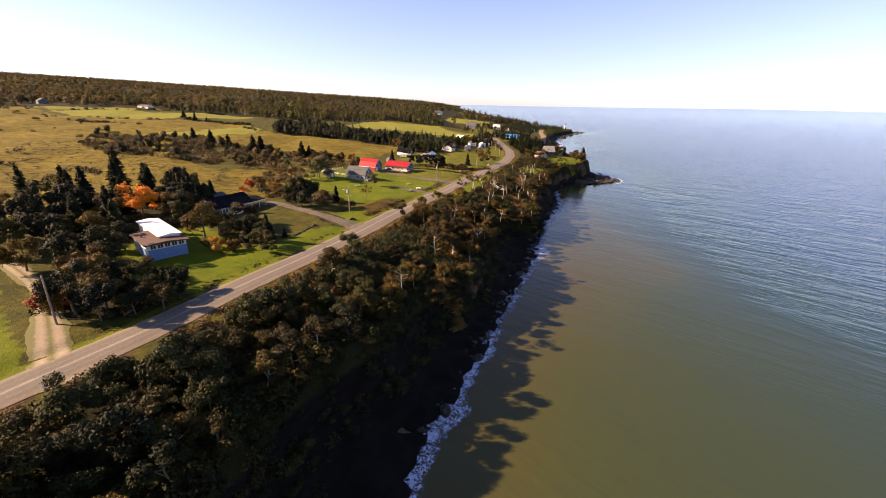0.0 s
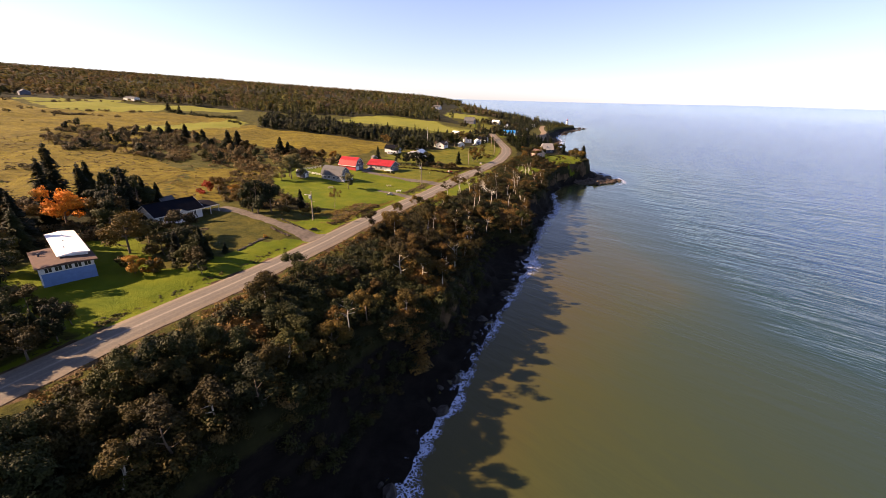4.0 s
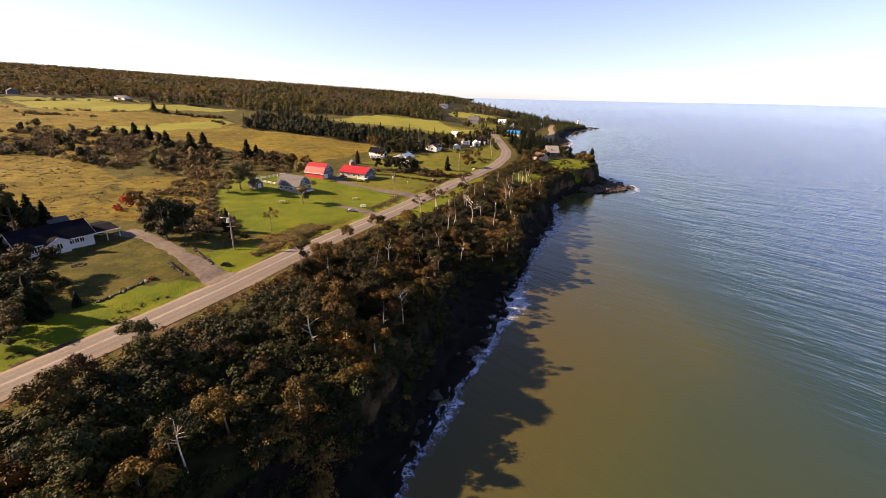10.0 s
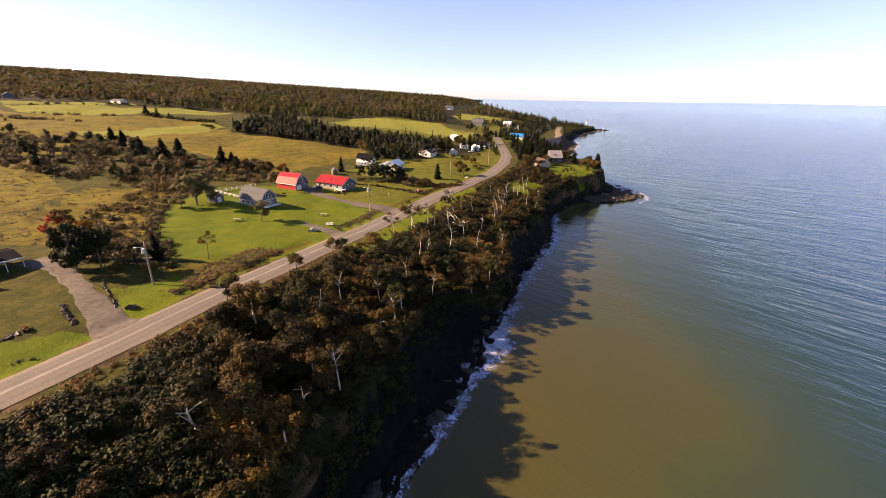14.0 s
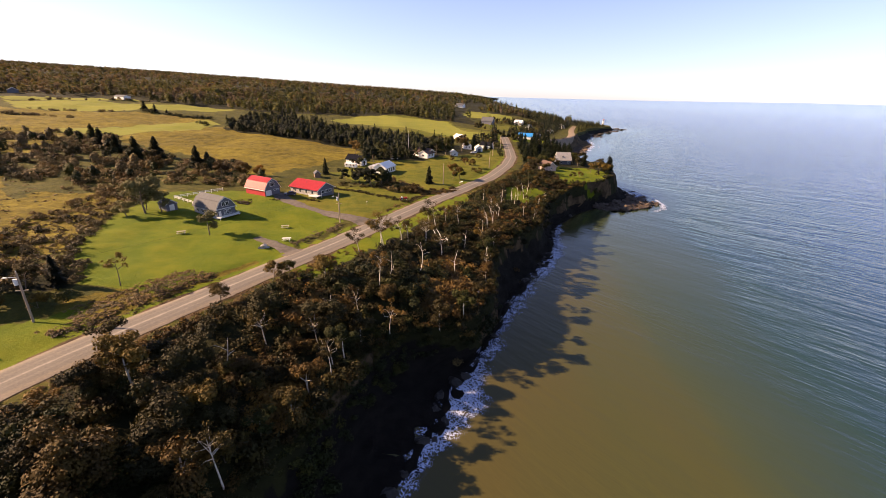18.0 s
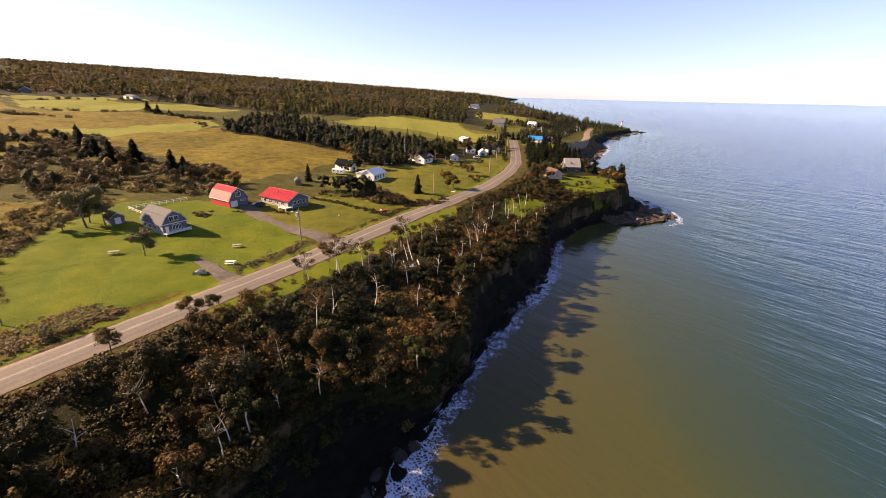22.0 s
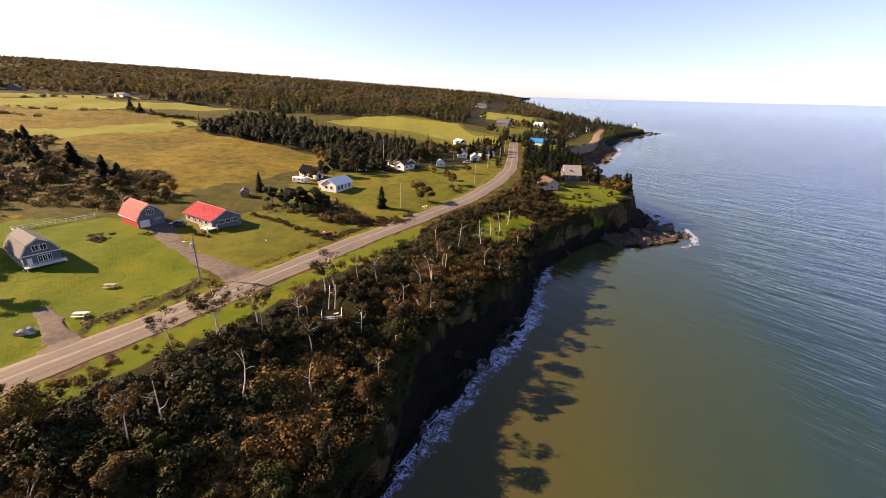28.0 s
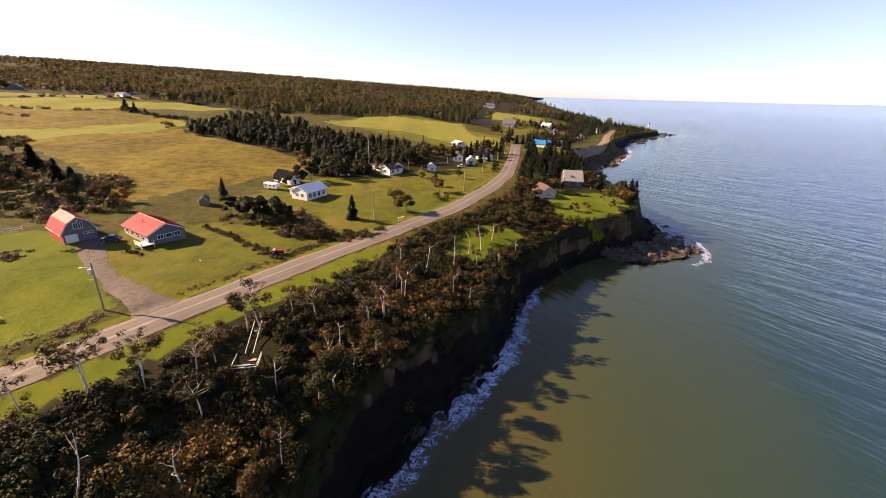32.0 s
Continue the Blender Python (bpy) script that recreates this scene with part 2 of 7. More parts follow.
def foam_material():
    m, t, b = nodes_of("foam")
    # white foam painted dim blue: skylit shade below the cliff is in the colour
    b.inputs["Base Color"].default_value = (0.34, 0.40, 0.56, 1)
    b.inputs["Roughness"].default_value = 0.9
    at = t.nodes.new("ShaderNodeAttribute")
    at.attribute_name = "lace"
    cells = add(t, "ShaderNodeTexVoronoi", Scale=1.9, Randomness=1.0)
    cells.feature = "DISTANCE_TO_EDGE"
    place = t.nodes.new("ShaderNodeTexCoord").outputs["Object"]
    bent = add(t, "ShaderNodeTexNoise", Scale=0.8, Detail=4.0)
    t.links.new(place, bent.inputs["Vector"])
    mix = t.nodes.new("ShaderNodeVectorMath")
    mix.operation = "MULTIPLY_ADD"
    mix.inputs[1].default_value = (1.6, 1.6, 0.0)
    t.links.new(bent.outputs["Color"], mix.inputs[0])
    t.links.new(place, mix.inputs[2])
    t.links.new(mix.outputs[0], cells.inputs["Vector"])
    body = maths(t, "ADD", maths(t, "MULTIPLY", at.outputs["Fac"], 0.30), maths(t, "MULTIPLY", maths(t, "SUBTRACT", noise_of(t, 0.55, 6, 0.75), 0.5), 0.9))
    a = maths(t, "MULTIPLY", maths(t, "SUBTRACT", body, cells.outputs["Distance"]), 5.0, True)
    t.links.new(a, b.inputs["Alpha"])
    return m


M_FOAM = foam_material()


def road_material():
    m, t, b = nodes_of("worn_asphalt")
    uv = t.nodes.new("ShaderNodeUVMap")
    sep = t.nodes.new("ShaderNodeSeparateXYZ")
    t.links.new(uv.outputs[0], sep.inputs[0])
    v = maths(t, "ABSOLUTE", maths(t, "SUBTRACT", sep.outputs[0], 0.5))
    wob = maths(t, "MULTIPLY", maths(t, "SUBTRACT", noise_of(t, 0.25, 5, 0.7), 0.5), 0.1)
    across = maths(t, "ADD", v, wob)
    fine = noise_of(t, 3.0, 5, 0.75)
    tar = ramp(t, across, [(0.0, (0.207, 0.184, 0.153)), (0.022, (0.168, 0.149, 0.122)), (0.05, (0.111, 0.0981, 0.0811)), (0.14, (0.0954, 0.085, 0.0704)), (0.2, (0.119, 0.104, 0.0864)), (0.26, (0.0936, 0.0826, 0.0688)), (0.34, (0.107, 0.0927, 0.075)), (0.4, (0.146, 0.119, 0.088))])
    c = mixc(t, 1.0, tar, ramp(t, fine, [(0.3, (0.7, 0.7, 0.72)), (0.7, (1.2, 1.18, 1.15))]), "MULTIPLY")
    c = mixc(t, 1.0, c, ramp(t, noise_of(t, 0.12, 4, 0.6, (1, 0.4, 1)), [(0.3, (0.85, 0.85, 0.86)), (0.7, (1.1, 1.1, 1.1))]), "MULTIPLY")
    t.links.new(c, b.inputs["Base Color"])
    b.inputs["Roughness"].default_value = 0.9
    bump(t, b, fine, 0.3, 0.02)
    return m


M_ROAD = road_material()


def track_material():
    """Two pale wheel ruts with grass between and beside them."""
    m, t, b = nodes_of("rutted_track")
    uv = t.nodes.new("ShaderNodeUVMap")
    sep = t.nodes.new("ShaderNodeSeparateXYZ")
    t.links.new(uv.outputs[0], sep.inputs[0])
    v = maths(t, "ABSOLUTE", maths(t, "SUBTRACT", sep.outputs[0], 0.5))
    across = maths(t, "ADD", v, maths(t, "MULTIPLY", maths(t, "SUBTRACT", noise_of(t, 0.9, 5, 0.7), 0.5), 0.22))
    fine = noise_of(t, 3.0, 5, 0.75)
    c = ramp(t, across, [(0.02, (0.085, 0.085, 0.02)), (0.1, (0.17, 0.14, 0.09)), (0.17, (0.22, 0.18, 0.125)), (0.3, (0.19, 0.155, 0.105)), (0.38, (0.085, 0.085, 0.02))])
    c = mixc(t, 1.0, c, ramp(t, fine, [(0.3, (0.7, 0.7, 0.7)), (0.7, (1.2, 1.2, 1.2))]), "MULTIPLY")
    t.links.new(c, b.inputs["Base Color"])
    b.inputs["Roughness"].default_value = 0.95
    bump(t, b, fine, 0.4, 0.03)
    return m


M_TRACK = track_material()
M_SAND = paint("sandy_gravel", (0.20, 0.15, 0.10), 0.7, 0.95, 0.3, grain=4, bumps=0.4)
M_GRAVEL = paint("gravel", (0.105, 0.089, 0.074), 0.55, 0.95, 0.9, grain=4, bumps=0.7)

# ---- plan: shore, road, heights ----
SHORE = [(-400, -170), (-150, -72), (0, -23), (46, -5), (63, 1), (84, 10), (112, 20), (130, 28), (144, 33.5), (153, 36.5), (169, 41), (177, 43.5), (190, 48), (200, 51), (211, 56), (223, 61), (236, 67), (250, 69.5), (266, 72), (277, 75),
         (298, 86), (310, 97), (322, 110), (336, 122), (350, 129), (368, 129), (395, 120), (430, 110), (480, 110), (518, 125), (545, 141), (599, 160), (633, 170), (690, 176), (735, 192),
         (770, 206), (788, 204), (820, 222), (870, 252), (905, 276), (925, 282), (945, 276), (965, 256), (1000, 214), (1030, 198), (1123, 178), (1266, 157), (1471, 137), (1929, 90), (2533, 32), (3300, -30), (3900, 95), (4300, 165), (4500, 120), (4900, -190)]
BROW = [(-400, -196), (-150, -98), (0, -44), (30, -31), (42, -27), (50, -24.5), (57, -21.5), (63, -17), (70, -13), (78, -10.5), (88, -6.5), (95, -1), (101, 5), (108, 9.5), (123, 11.5), (133, 14.5), (140, 16.5), (150, 18), (160, 20), (164, 24), (168, 34), (172, 39), (180, 42), (186, 43.5), (195, 44), (205, 44), (212, 44.5), (220, 47.5), (231, 54.5), (241, 60), (252, 63), (262, 64.5), (275, 68.5)]
ROAD = [(-300, -165), (-60, -98), (0, -77), (47, -57), (60, -50.5), (76, -45), (98, -35.5), (110, -30.8), (122, -26.2), (132, -22.6), (140, -20.6), (148, -17.2), (158, -13.6), (180, -4.8), (195, 1.3), (219, 10),
        (247, 20.2), (277, 31.6), (309, 44.3), (343, 53), (382, 58), (440, 58.5), (492, 57.5), (540, 57), (580, 55.5), (610, 54), (760, 46)]
COVE_ROAD = [(88, 513), (108, 520), (121, 546), (130, 572), (137, 599), (147, 644), (160, 720), (175, 790), (187, 838)]


def table(rows, taps=9):
    ys, xs = np.array(rows, float).T
    fine = np.arange(ys[0], ys[-1], 2.0)
    v = np.interp(fine, ys, xs)
    half = taps // 2
    v[half:-half] = np.convolve(v, np.ones(taps) / taps, "valid")
    return lambda y: np.interp(y, fine, v)


shore_x, road_x, brow_x = table(SHORE, 5), table(ROAD), table(BROW, 3)


def ripple(a, seed=0.0):
    """A smooth uneven line, about -1 to 1."""
    a = np.asarray(a, float)
    return (np.sin(a * 0.21 + seed) + 0.7 * np.sin(a * 0.47 + 2.1 * seed + 1) + 0.5 * np.sin(a * 1.13 + 3 * seed)) / 2.2


def rim_x(y):
    """A smooth line along the coast, from which the land rises."""
    w = np.interp(y, [-400, 60, 100, 150, 200, 260, 285, 300, 318, 335, 350, 420, 480, 520, 590, 650, 700, 4900], [11, 11, 12, 10, 8, 9, 5, 4.5, 6, 8, 11, 9, 16, 24, 26, 18, 12, 14])
    return shore_x(y) - w + 2.0 * ripple(np.asarray(y) * 0.35, 1.7) * (np.asarray(y) < 420)


def edge_x(y):
    """The cliff's upper edge: the brow along the thicket, the plain rim beyond it."""
    y = np.asarray(y, float)
    near = np.clip((288 - y) / 16, 0, 1)
    return brow_x(y) * near + rim_x(y) * (1 - near) + 0.8 * ripple(y, 0.3)


def face_width(y):
    return np.maximum(shore_x(y) - edge_x(y), 3.0)


def base_z(y):
    return np.interp(y, [-400, 0, 100, 160, 240, 300, 360, 430, 500, 540, 600, 700, 800, 880, 960, 1030, 1100, 1300, 1800, 2500, 3500, 3900, 4300, 4900], [19, 18, 17.2, 16.5, 16, 15.2, 15, 15.4, 17.6, 15.6, 13, 11, 9.5, 8, 8.5, 13, 18, 22, 28, 36, 42, 34, 27, 27])


def land_z(x, y):
    """Ground height, from the distance behind the cliff's edge."""
    x, y = np.asarray(x, float), np.asarray(y, float)
    s = edge_x(y) - x
    back = rim_x(y) - x
    z = base_z(y) - 0.9 + 0.03 * np.clip(back - 20, -20, 110) + 0.043 * np.clip(back - 130, 0, 2600)
    z = z + np.clip((y - 480) / 300, 0, 1) * np.clip((back - 40) / 120, 0, 1) * 9
    z = z - np.clip(1 - s / 24, 0, 1) ** 1.3 * np.interp(y, [-60, 70, 105, 135, 190, 235, 280, 300, 330], [3.2, 3.4, 5.4, 6.4, 6.0, 3.4, 3.0, 2, 0])
    off = np.abs(x - road_x(y))
    swell = 0.5 * ripple(x * 0.35 + y * 0.1, 1.0) + 0.35 * ripple(y * 0.5 - x * 0.15, 2.0)
    z = z + swell * np.clip((off - 5) / 15, 0, 1) * (1 + np.clip((back - 150) / 200, 0, 2))
    z = z - 0.45 * np.exp(-((off - 6.5) / 1.6) ** 2) * (x < road_x(y))
    w = face_width(y)
    q = np.clip(-s / w, 0, 1)
    # the face: a grassy lip, a steep drop, a bench of debris
    drop = np.interp(q, [0, 0.06, 0.2, 0.4, 0.65, 1.0], [0, 0.12, 0.5, 0.82, 0.95, 1.0])
    beach = np.interp(q, [0, 0.08, 0.3, 0.4, 1.0], [0, 0.15, 0.8, 0.88, 1.0])
    flat = np.interp(y, [470, 500, 640, 690], [0, 1, 1, 0])
    drop = drop * (1 - flat) + beach * flat
    wav = 0.7 * ripple(y * 2.1, 4.0) * np.sin(np.pi * q)
    z = z * (1 - drop) + 0.15 * drop + wav
    return np.where(-s > w, 0.15 - 0.12 * (-s - w), z)


def inside(x, y, poly):
    x, y = np.asarray(x, float), np.asarray(y, float)
    res = np.zeros(np.broadcast(x, y).shape, bool)
    for (x0, y0), (x1, y1) in zip(poly, poly[1:] + poly[:1]):
        cross = (y0 > y) != (y1 > y)
        res ^= cross & (x < (x1 - x0) * (y - y0) / ((y1 - y0) or 1e-9) + x0)
    return res


LAWNS = [
    [(-39, 160), (-54, 172), (-69, 200), (-75, 229), (-59, 236), (-48, 242), (-34, 236), (-4, 214), (-9, 186), (-22, 160)],
    [(-80, 90), (-72, 84), (-53, 76), (-37, 103), (-58, 104), (-72, 122), (-82, 116)],
    [(-58, 84), (-38, 100), (-26, 122), (-34, 128), (-42, 122), (-48, 108)],
    [(-40, 142), (-28, 130), (-21, 144), (-30, 152)],
    [(-57, 46), (-62, 52), (-75, 62), (-100, 84), (-150, 92), (-150, 20), (-85, -20), (-75, 22)],
    [(82, 306), (97, 314), (110, 332), (114, 348), (106, 358), (84, 352), (78, 330)],
    [(48, 262), (58, 264), (70, 290), (60, 296), (50, 286)],
    [(64, 480), (90, 478), (96, 500), (70, 520)],
]
MOWN = [
    [(-34, 236), (-4, 214), (8, 224), (21, 256), (6, 262), (-16, 264), (-36, 258)],
    [(-34, 290), (-12, 268), (22, 258), (30, 272), (45, 316), (53, 350), (55, 420), (22, 425), (8, 378), (0, 346), (-32, 318)],
    [(-128, 568), (-60, 500), (17, 462), (40, 480), (-10, 650), (-80, 700), (-122, 630)],
    [(30, 600), (110, 640), (110, 720), (40, 700)],
    [(30, 775), (100, 770), (110, 830), (40, 835)],
    [(-22, 900), (40, 890), (50, 960), (-15, 975)],
    [(10, 1160), (72, 1160), (80, 1260), (10, 1260)],
    [(-12, 530), (44, 520), (46, 585), (-4, 600)],
]
HAY = [
    [(-233, 341), (-211, 462), (-192, 446), (-180, 400), (-188, 332), (-201, 319)],
    [(-446, 487), (-422, 521), (-301, 613), (-250, 590), (-262, 545), (-297, 493), (-365, 432)],
    [(-560, 546), (-520, 575), (-414, 650), (-386, 612), (-450, 495), (-480, 500)],
    [(-128, 540), (-111, 531), (-31, 524), (-2, 492), (20, 470), (38, 480), (-10, 640), (-36, 657), (-99, 669), (-122, 620)],
    [(-17, 812), (20, 1000), (40, 960), (86, 846), (76, 748), (38, 749), (-8, 741)],
    [(-35, 1039), (16, 1160), (61, 1147), (62, 1065), (5, 970)],
    [(9, 526), (37, 559), (48, 500), (46, 470), (31, 472)],
]
GOLD = [
    [(-62, 168), (-56, 172), (-71, 200), (-77, 232), (-110, 215), (-92, 158)],
    [(-201, 319), (-188, 332), (-180, 429), (-155, 443), (-105, 400), (-58, 387), (-45, 362), (-33, 352), (-45, 318), (-60, 262), (-80, 285), (-127, 305), (-168, 317)],
    [(-90, 150), (-110, 205), (-165, 250), (-201, 319), (-233, 341), (-211, 462), (-286, 482), (-370, 428), (-520, 520), (-900, 500), (-700, 200), (-300, 120), (-140, 110)],
    [(30, 262), (20, 257), (4, 262), (8, 272), (24, 268)],
    [(-34, 150), (-24, 148), (-10, 176), (-16, 182), (-32, 162)],
]
BRUSH = [
    [(-345, 398), (-300, 396), (-285, 402), (-345, 408)],
    [(-80, 216), (-100, 222), (-124, 222), (-150, 232), (-190, 236), (-235, 270), (-262, 320), (-215, 318), (-190, 338), (-165, 312), (-136, 300), (-112, 297), (-80, 290), (-58, 272), (-50, 248), (-62, 243), (-74, 242), (-82, 230)],
    [(-58, 153), (-42, 153), (-40, 158), (-50, 166), (-64, 162)],
    [(-130, 108), (-86, 100), (-82, 116), (-72, 124), (-74, 132), (-84, 152), (-95, 160), (-125, 145)],
    [(-84, 80), (-72, 66), (-58, 66), (-54, 74), (-74, 88)],
    [(-2, 262), (6, 258), (14, 266), (0, 278), (-10, 276)],
]
WOODS = [
    [(-170, 415), (-104, 390), (-48, 367), (-26, 332), (4, 338), (12, 372), (34, 384), (36, 420), (-8, 440), (-70, 450), (-130, 500), (-196, 512)],
    [(-480, 500), (-470, 560), (-425, 612), (-303, 590), (-241, 578), (-167, 603), (-127, 632), (-80, 705), (-24, 650), (30, 650), (0, 800), (4, 905), (90, 880), (150, 850), (215, 880), (300, 1000), (4000, 5000), (-5000, 5000), (-5000, -300), (-700, 0), (-620, 300)],
]


def any_in(x, y, polys):
    res = np.zeros(np.broadcast(x, y).shape, bool)
    for p in polys:
        res |= inside(x, y, p)
    return res


def rounded(me, outward, share):
    """Bends the shading of a leaf mass towards the form of its crown."""
    n = np.empty(len(me.polygons) * 3, np.float32)
    me.polygons.foreach_get("normal", n)
    n = n.reshape(-1, 3)
    idx = np.empty(len(me.loops), np.int32)
    me.loops.foreach_get("vertex_index", idx)
    k = len(idx) // len(n)
    own = np.zeros((len(me.vertices), 3), np.float32)
    own[idx] = np.repeat(n, k, 0)
    out = outward / (np.linalg.norm(outward, axis=1, keepdims=True) + 1e-6)
    v = own * (1 - share) + out * share
    v /= np.linalg.norm(v, axis=1, keepdims=True) + 1e-6
    me.attributes.new("custom_normal", "FLOAT_VECTOR", "POINT").data.foreach_set("vector", v.astype(np.float32).ravel())


def mesh_of(name, verts, faces, material=None, smooth=False):
    """A mesh from arrays: verts n x 3, faces m x k (all of one size)."""
    verts, faces = np.asarray(verts, np.float32), np.asarray(faces, np.int32)
    me = bpy.data.meshes.new(name)
    n, k = faces.shape
    me.vertices.add(len(verts))
    me.vertices.foreach_set("co", verts.ravel())
    me.loops.add(n * k)
    me.loops.foreach_set("vertex_index", faces.ravel())
    me.polygons.add(n)
    me.polygons.foreach_set("loop_start", np.arange(0, n * k, k, dtype=np.int32))
    me.polygons.foreach_set("use_smooth", np.full(n, smooth))
    me.update(calc_edges=True)
    if material:
        me.materials.append(material)
    return me


def grid_faces(rows, cols):
    i = np.arange(rows * cols).reshape(rows, cols)
    return np.stack([i[:-1, :-1], i[:-1, 1:], i[1:, 1:], i[1:, :-1]], -1).reshape(-1, 4)


def span(*stops):
    """Steps between stops: (start, step), (start, step) ... (end, 0)."""
    out = []
    for (a, d), (b, _) in zip(stops, stops[1:]):
        out += list(np.arange(a, b - d * 0.5, d))
    return np.array(out + [stops[-1][0]], float)


def build_land():
    ys = span((-400, 25), (-40, 5), (20, 2), (400, 4), (720, 12), (1200, 60), (2400, 130), (4900, 0))
    us = np.concatenate([-span((0, 1.2), (12, 2.0), (150, 4), (300, 8), (480, 10), (700, 40), (1500, 110), (5200, 0))[::-1][:-1], span((0, 0.8), (14, 2), (34, 12), (70, 0))])
    y, u = np.meshgrid(ys, us, indexing="ij")
    wide = np.where(u > 0, face_width(y) / 11.0, 1.0)
    x = edge_x(y) + u * wide
    z = land_z(x, y)
    rough = (u > 0.5) & (u < 12)
    z = z + rough * (np.random.rand(*z.shape) - 0.5) * 0.9
    x = x + rough * (np.random.rand(*z.shape) - 0.5) * 0.8
    me = mesh_of("ground", np.stack([x, y, z], -1).reshape(-1, 3), grid_faces(*x.shape)[:, ::-1], M_LAND, True)
    jx, jy = x + 2.5 * ripple(y * 0.9, 5) + ripple(x * 1.7, 2), y + 2.5 * ripple(x * 0.8, 6)
    s = edge_x(y) - x
    lawn = any_in(x + 0.6 * ripple(y, 1), y, LAWNS)
    verge = (x > road_x(y) + 4) & (x < road_x(y) + 12 + 1.5 * ripple(y * 0.4)) & (y > 170) & (y < 266) | ((x > road_x(y) - 6.5) & (x < road_x(y) - 3))
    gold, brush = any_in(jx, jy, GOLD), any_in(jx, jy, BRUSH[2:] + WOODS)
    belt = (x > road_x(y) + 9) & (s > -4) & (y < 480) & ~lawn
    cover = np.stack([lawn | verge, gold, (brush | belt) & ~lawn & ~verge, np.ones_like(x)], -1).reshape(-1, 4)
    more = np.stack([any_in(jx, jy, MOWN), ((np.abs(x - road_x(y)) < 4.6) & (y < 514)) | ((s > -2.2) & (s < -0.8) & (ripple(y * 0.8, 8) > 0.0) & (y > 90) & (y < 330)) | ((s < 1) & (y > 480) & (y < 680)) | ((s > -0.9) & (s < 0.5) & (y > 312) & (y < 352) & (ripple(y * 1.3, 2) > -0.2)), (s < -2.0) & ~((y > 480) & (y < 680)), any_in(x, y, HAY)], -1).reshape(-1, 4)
    for name, values in (("cover", cover), ("cover_more", more)):
        a = me.color_attributes.new(name, "FLOAT_COLOR", "POINT")
        a.data.foreach_set("color", values.astype(np.float32).ravel())
    tagged(new("ground", me), "coastal land with lawns, dry grass fields and a dark cliff", "ground", kind="structure")


build_land()


def build_sea():
    ys = span((-700, 40), (-60, 8), (420, 20), (1000, 120), (4900, 0))
    us = span((-14, 4), (140, 10), (260, 60), (900, 250), (5000, 0))
    y, u = np.meshgrid(ys, us, indexing="ij")
    x = shore_x(y) + u
    far = np.hypot(x, y) / 4900
    z = 36 * np.clip(far, 0, 1.2) ** 3
    me = mesh_of("sea", np.stack([x, y, z], -1).reshape(-1, 3), grid_faces(*x.shape)[:, ::-1], M_SEA, True)
    mud = np.interp(y, [-700, 54, 81, 103, 137, 162, 188, 233, 258, 300, 4900], [22, 23, 26, 32, 52, 44, 35, 20, 10, 4, 4]) + 2.5 * ripple(y * 0.2, 3)
    front = np.interp(y, [-700, 20, 84, 112, 150, 173, 200, 235, 284, 340, 500, 4900], [120, 105, 92, 72, 68, 62, 57, 56, 50, 32, 25, 25]) + 2.0 * ripple(y * 0.15, 6)
    silt = np.where(u < mud, 0.09 + 0.18 * np.clip(u / mud, 0, 1), 0.27 + 0.28 * np.clip((u - mud) / (front - mud), 0, 1) ** 0.6)
    silt = np.where(u > front, np.interp(u - front, [0, 8, 50, 160, 600], [0.55, 0.63, 0.73, 0.87, 1.0]), silt)
    a = me.attributes.new("silt", "FLOAT", "POINT")
    a.data.foreach_set("value", silt.astype(np.float32).ravel())
    a = me.attributes.new("calm", "FLOAT", "POINT")
    a.data.foreach_set("value", np.interp(np.hypot(x, y), [200, 600, 1500, 3500], [1.0, 0.75, 0.4, 0.2]).astype(np.float32).ravel())
    tagged(new("water", me), "wide sea, muddy brown along the shore, blue farther out", "sea", kind="structure")


build_sea()


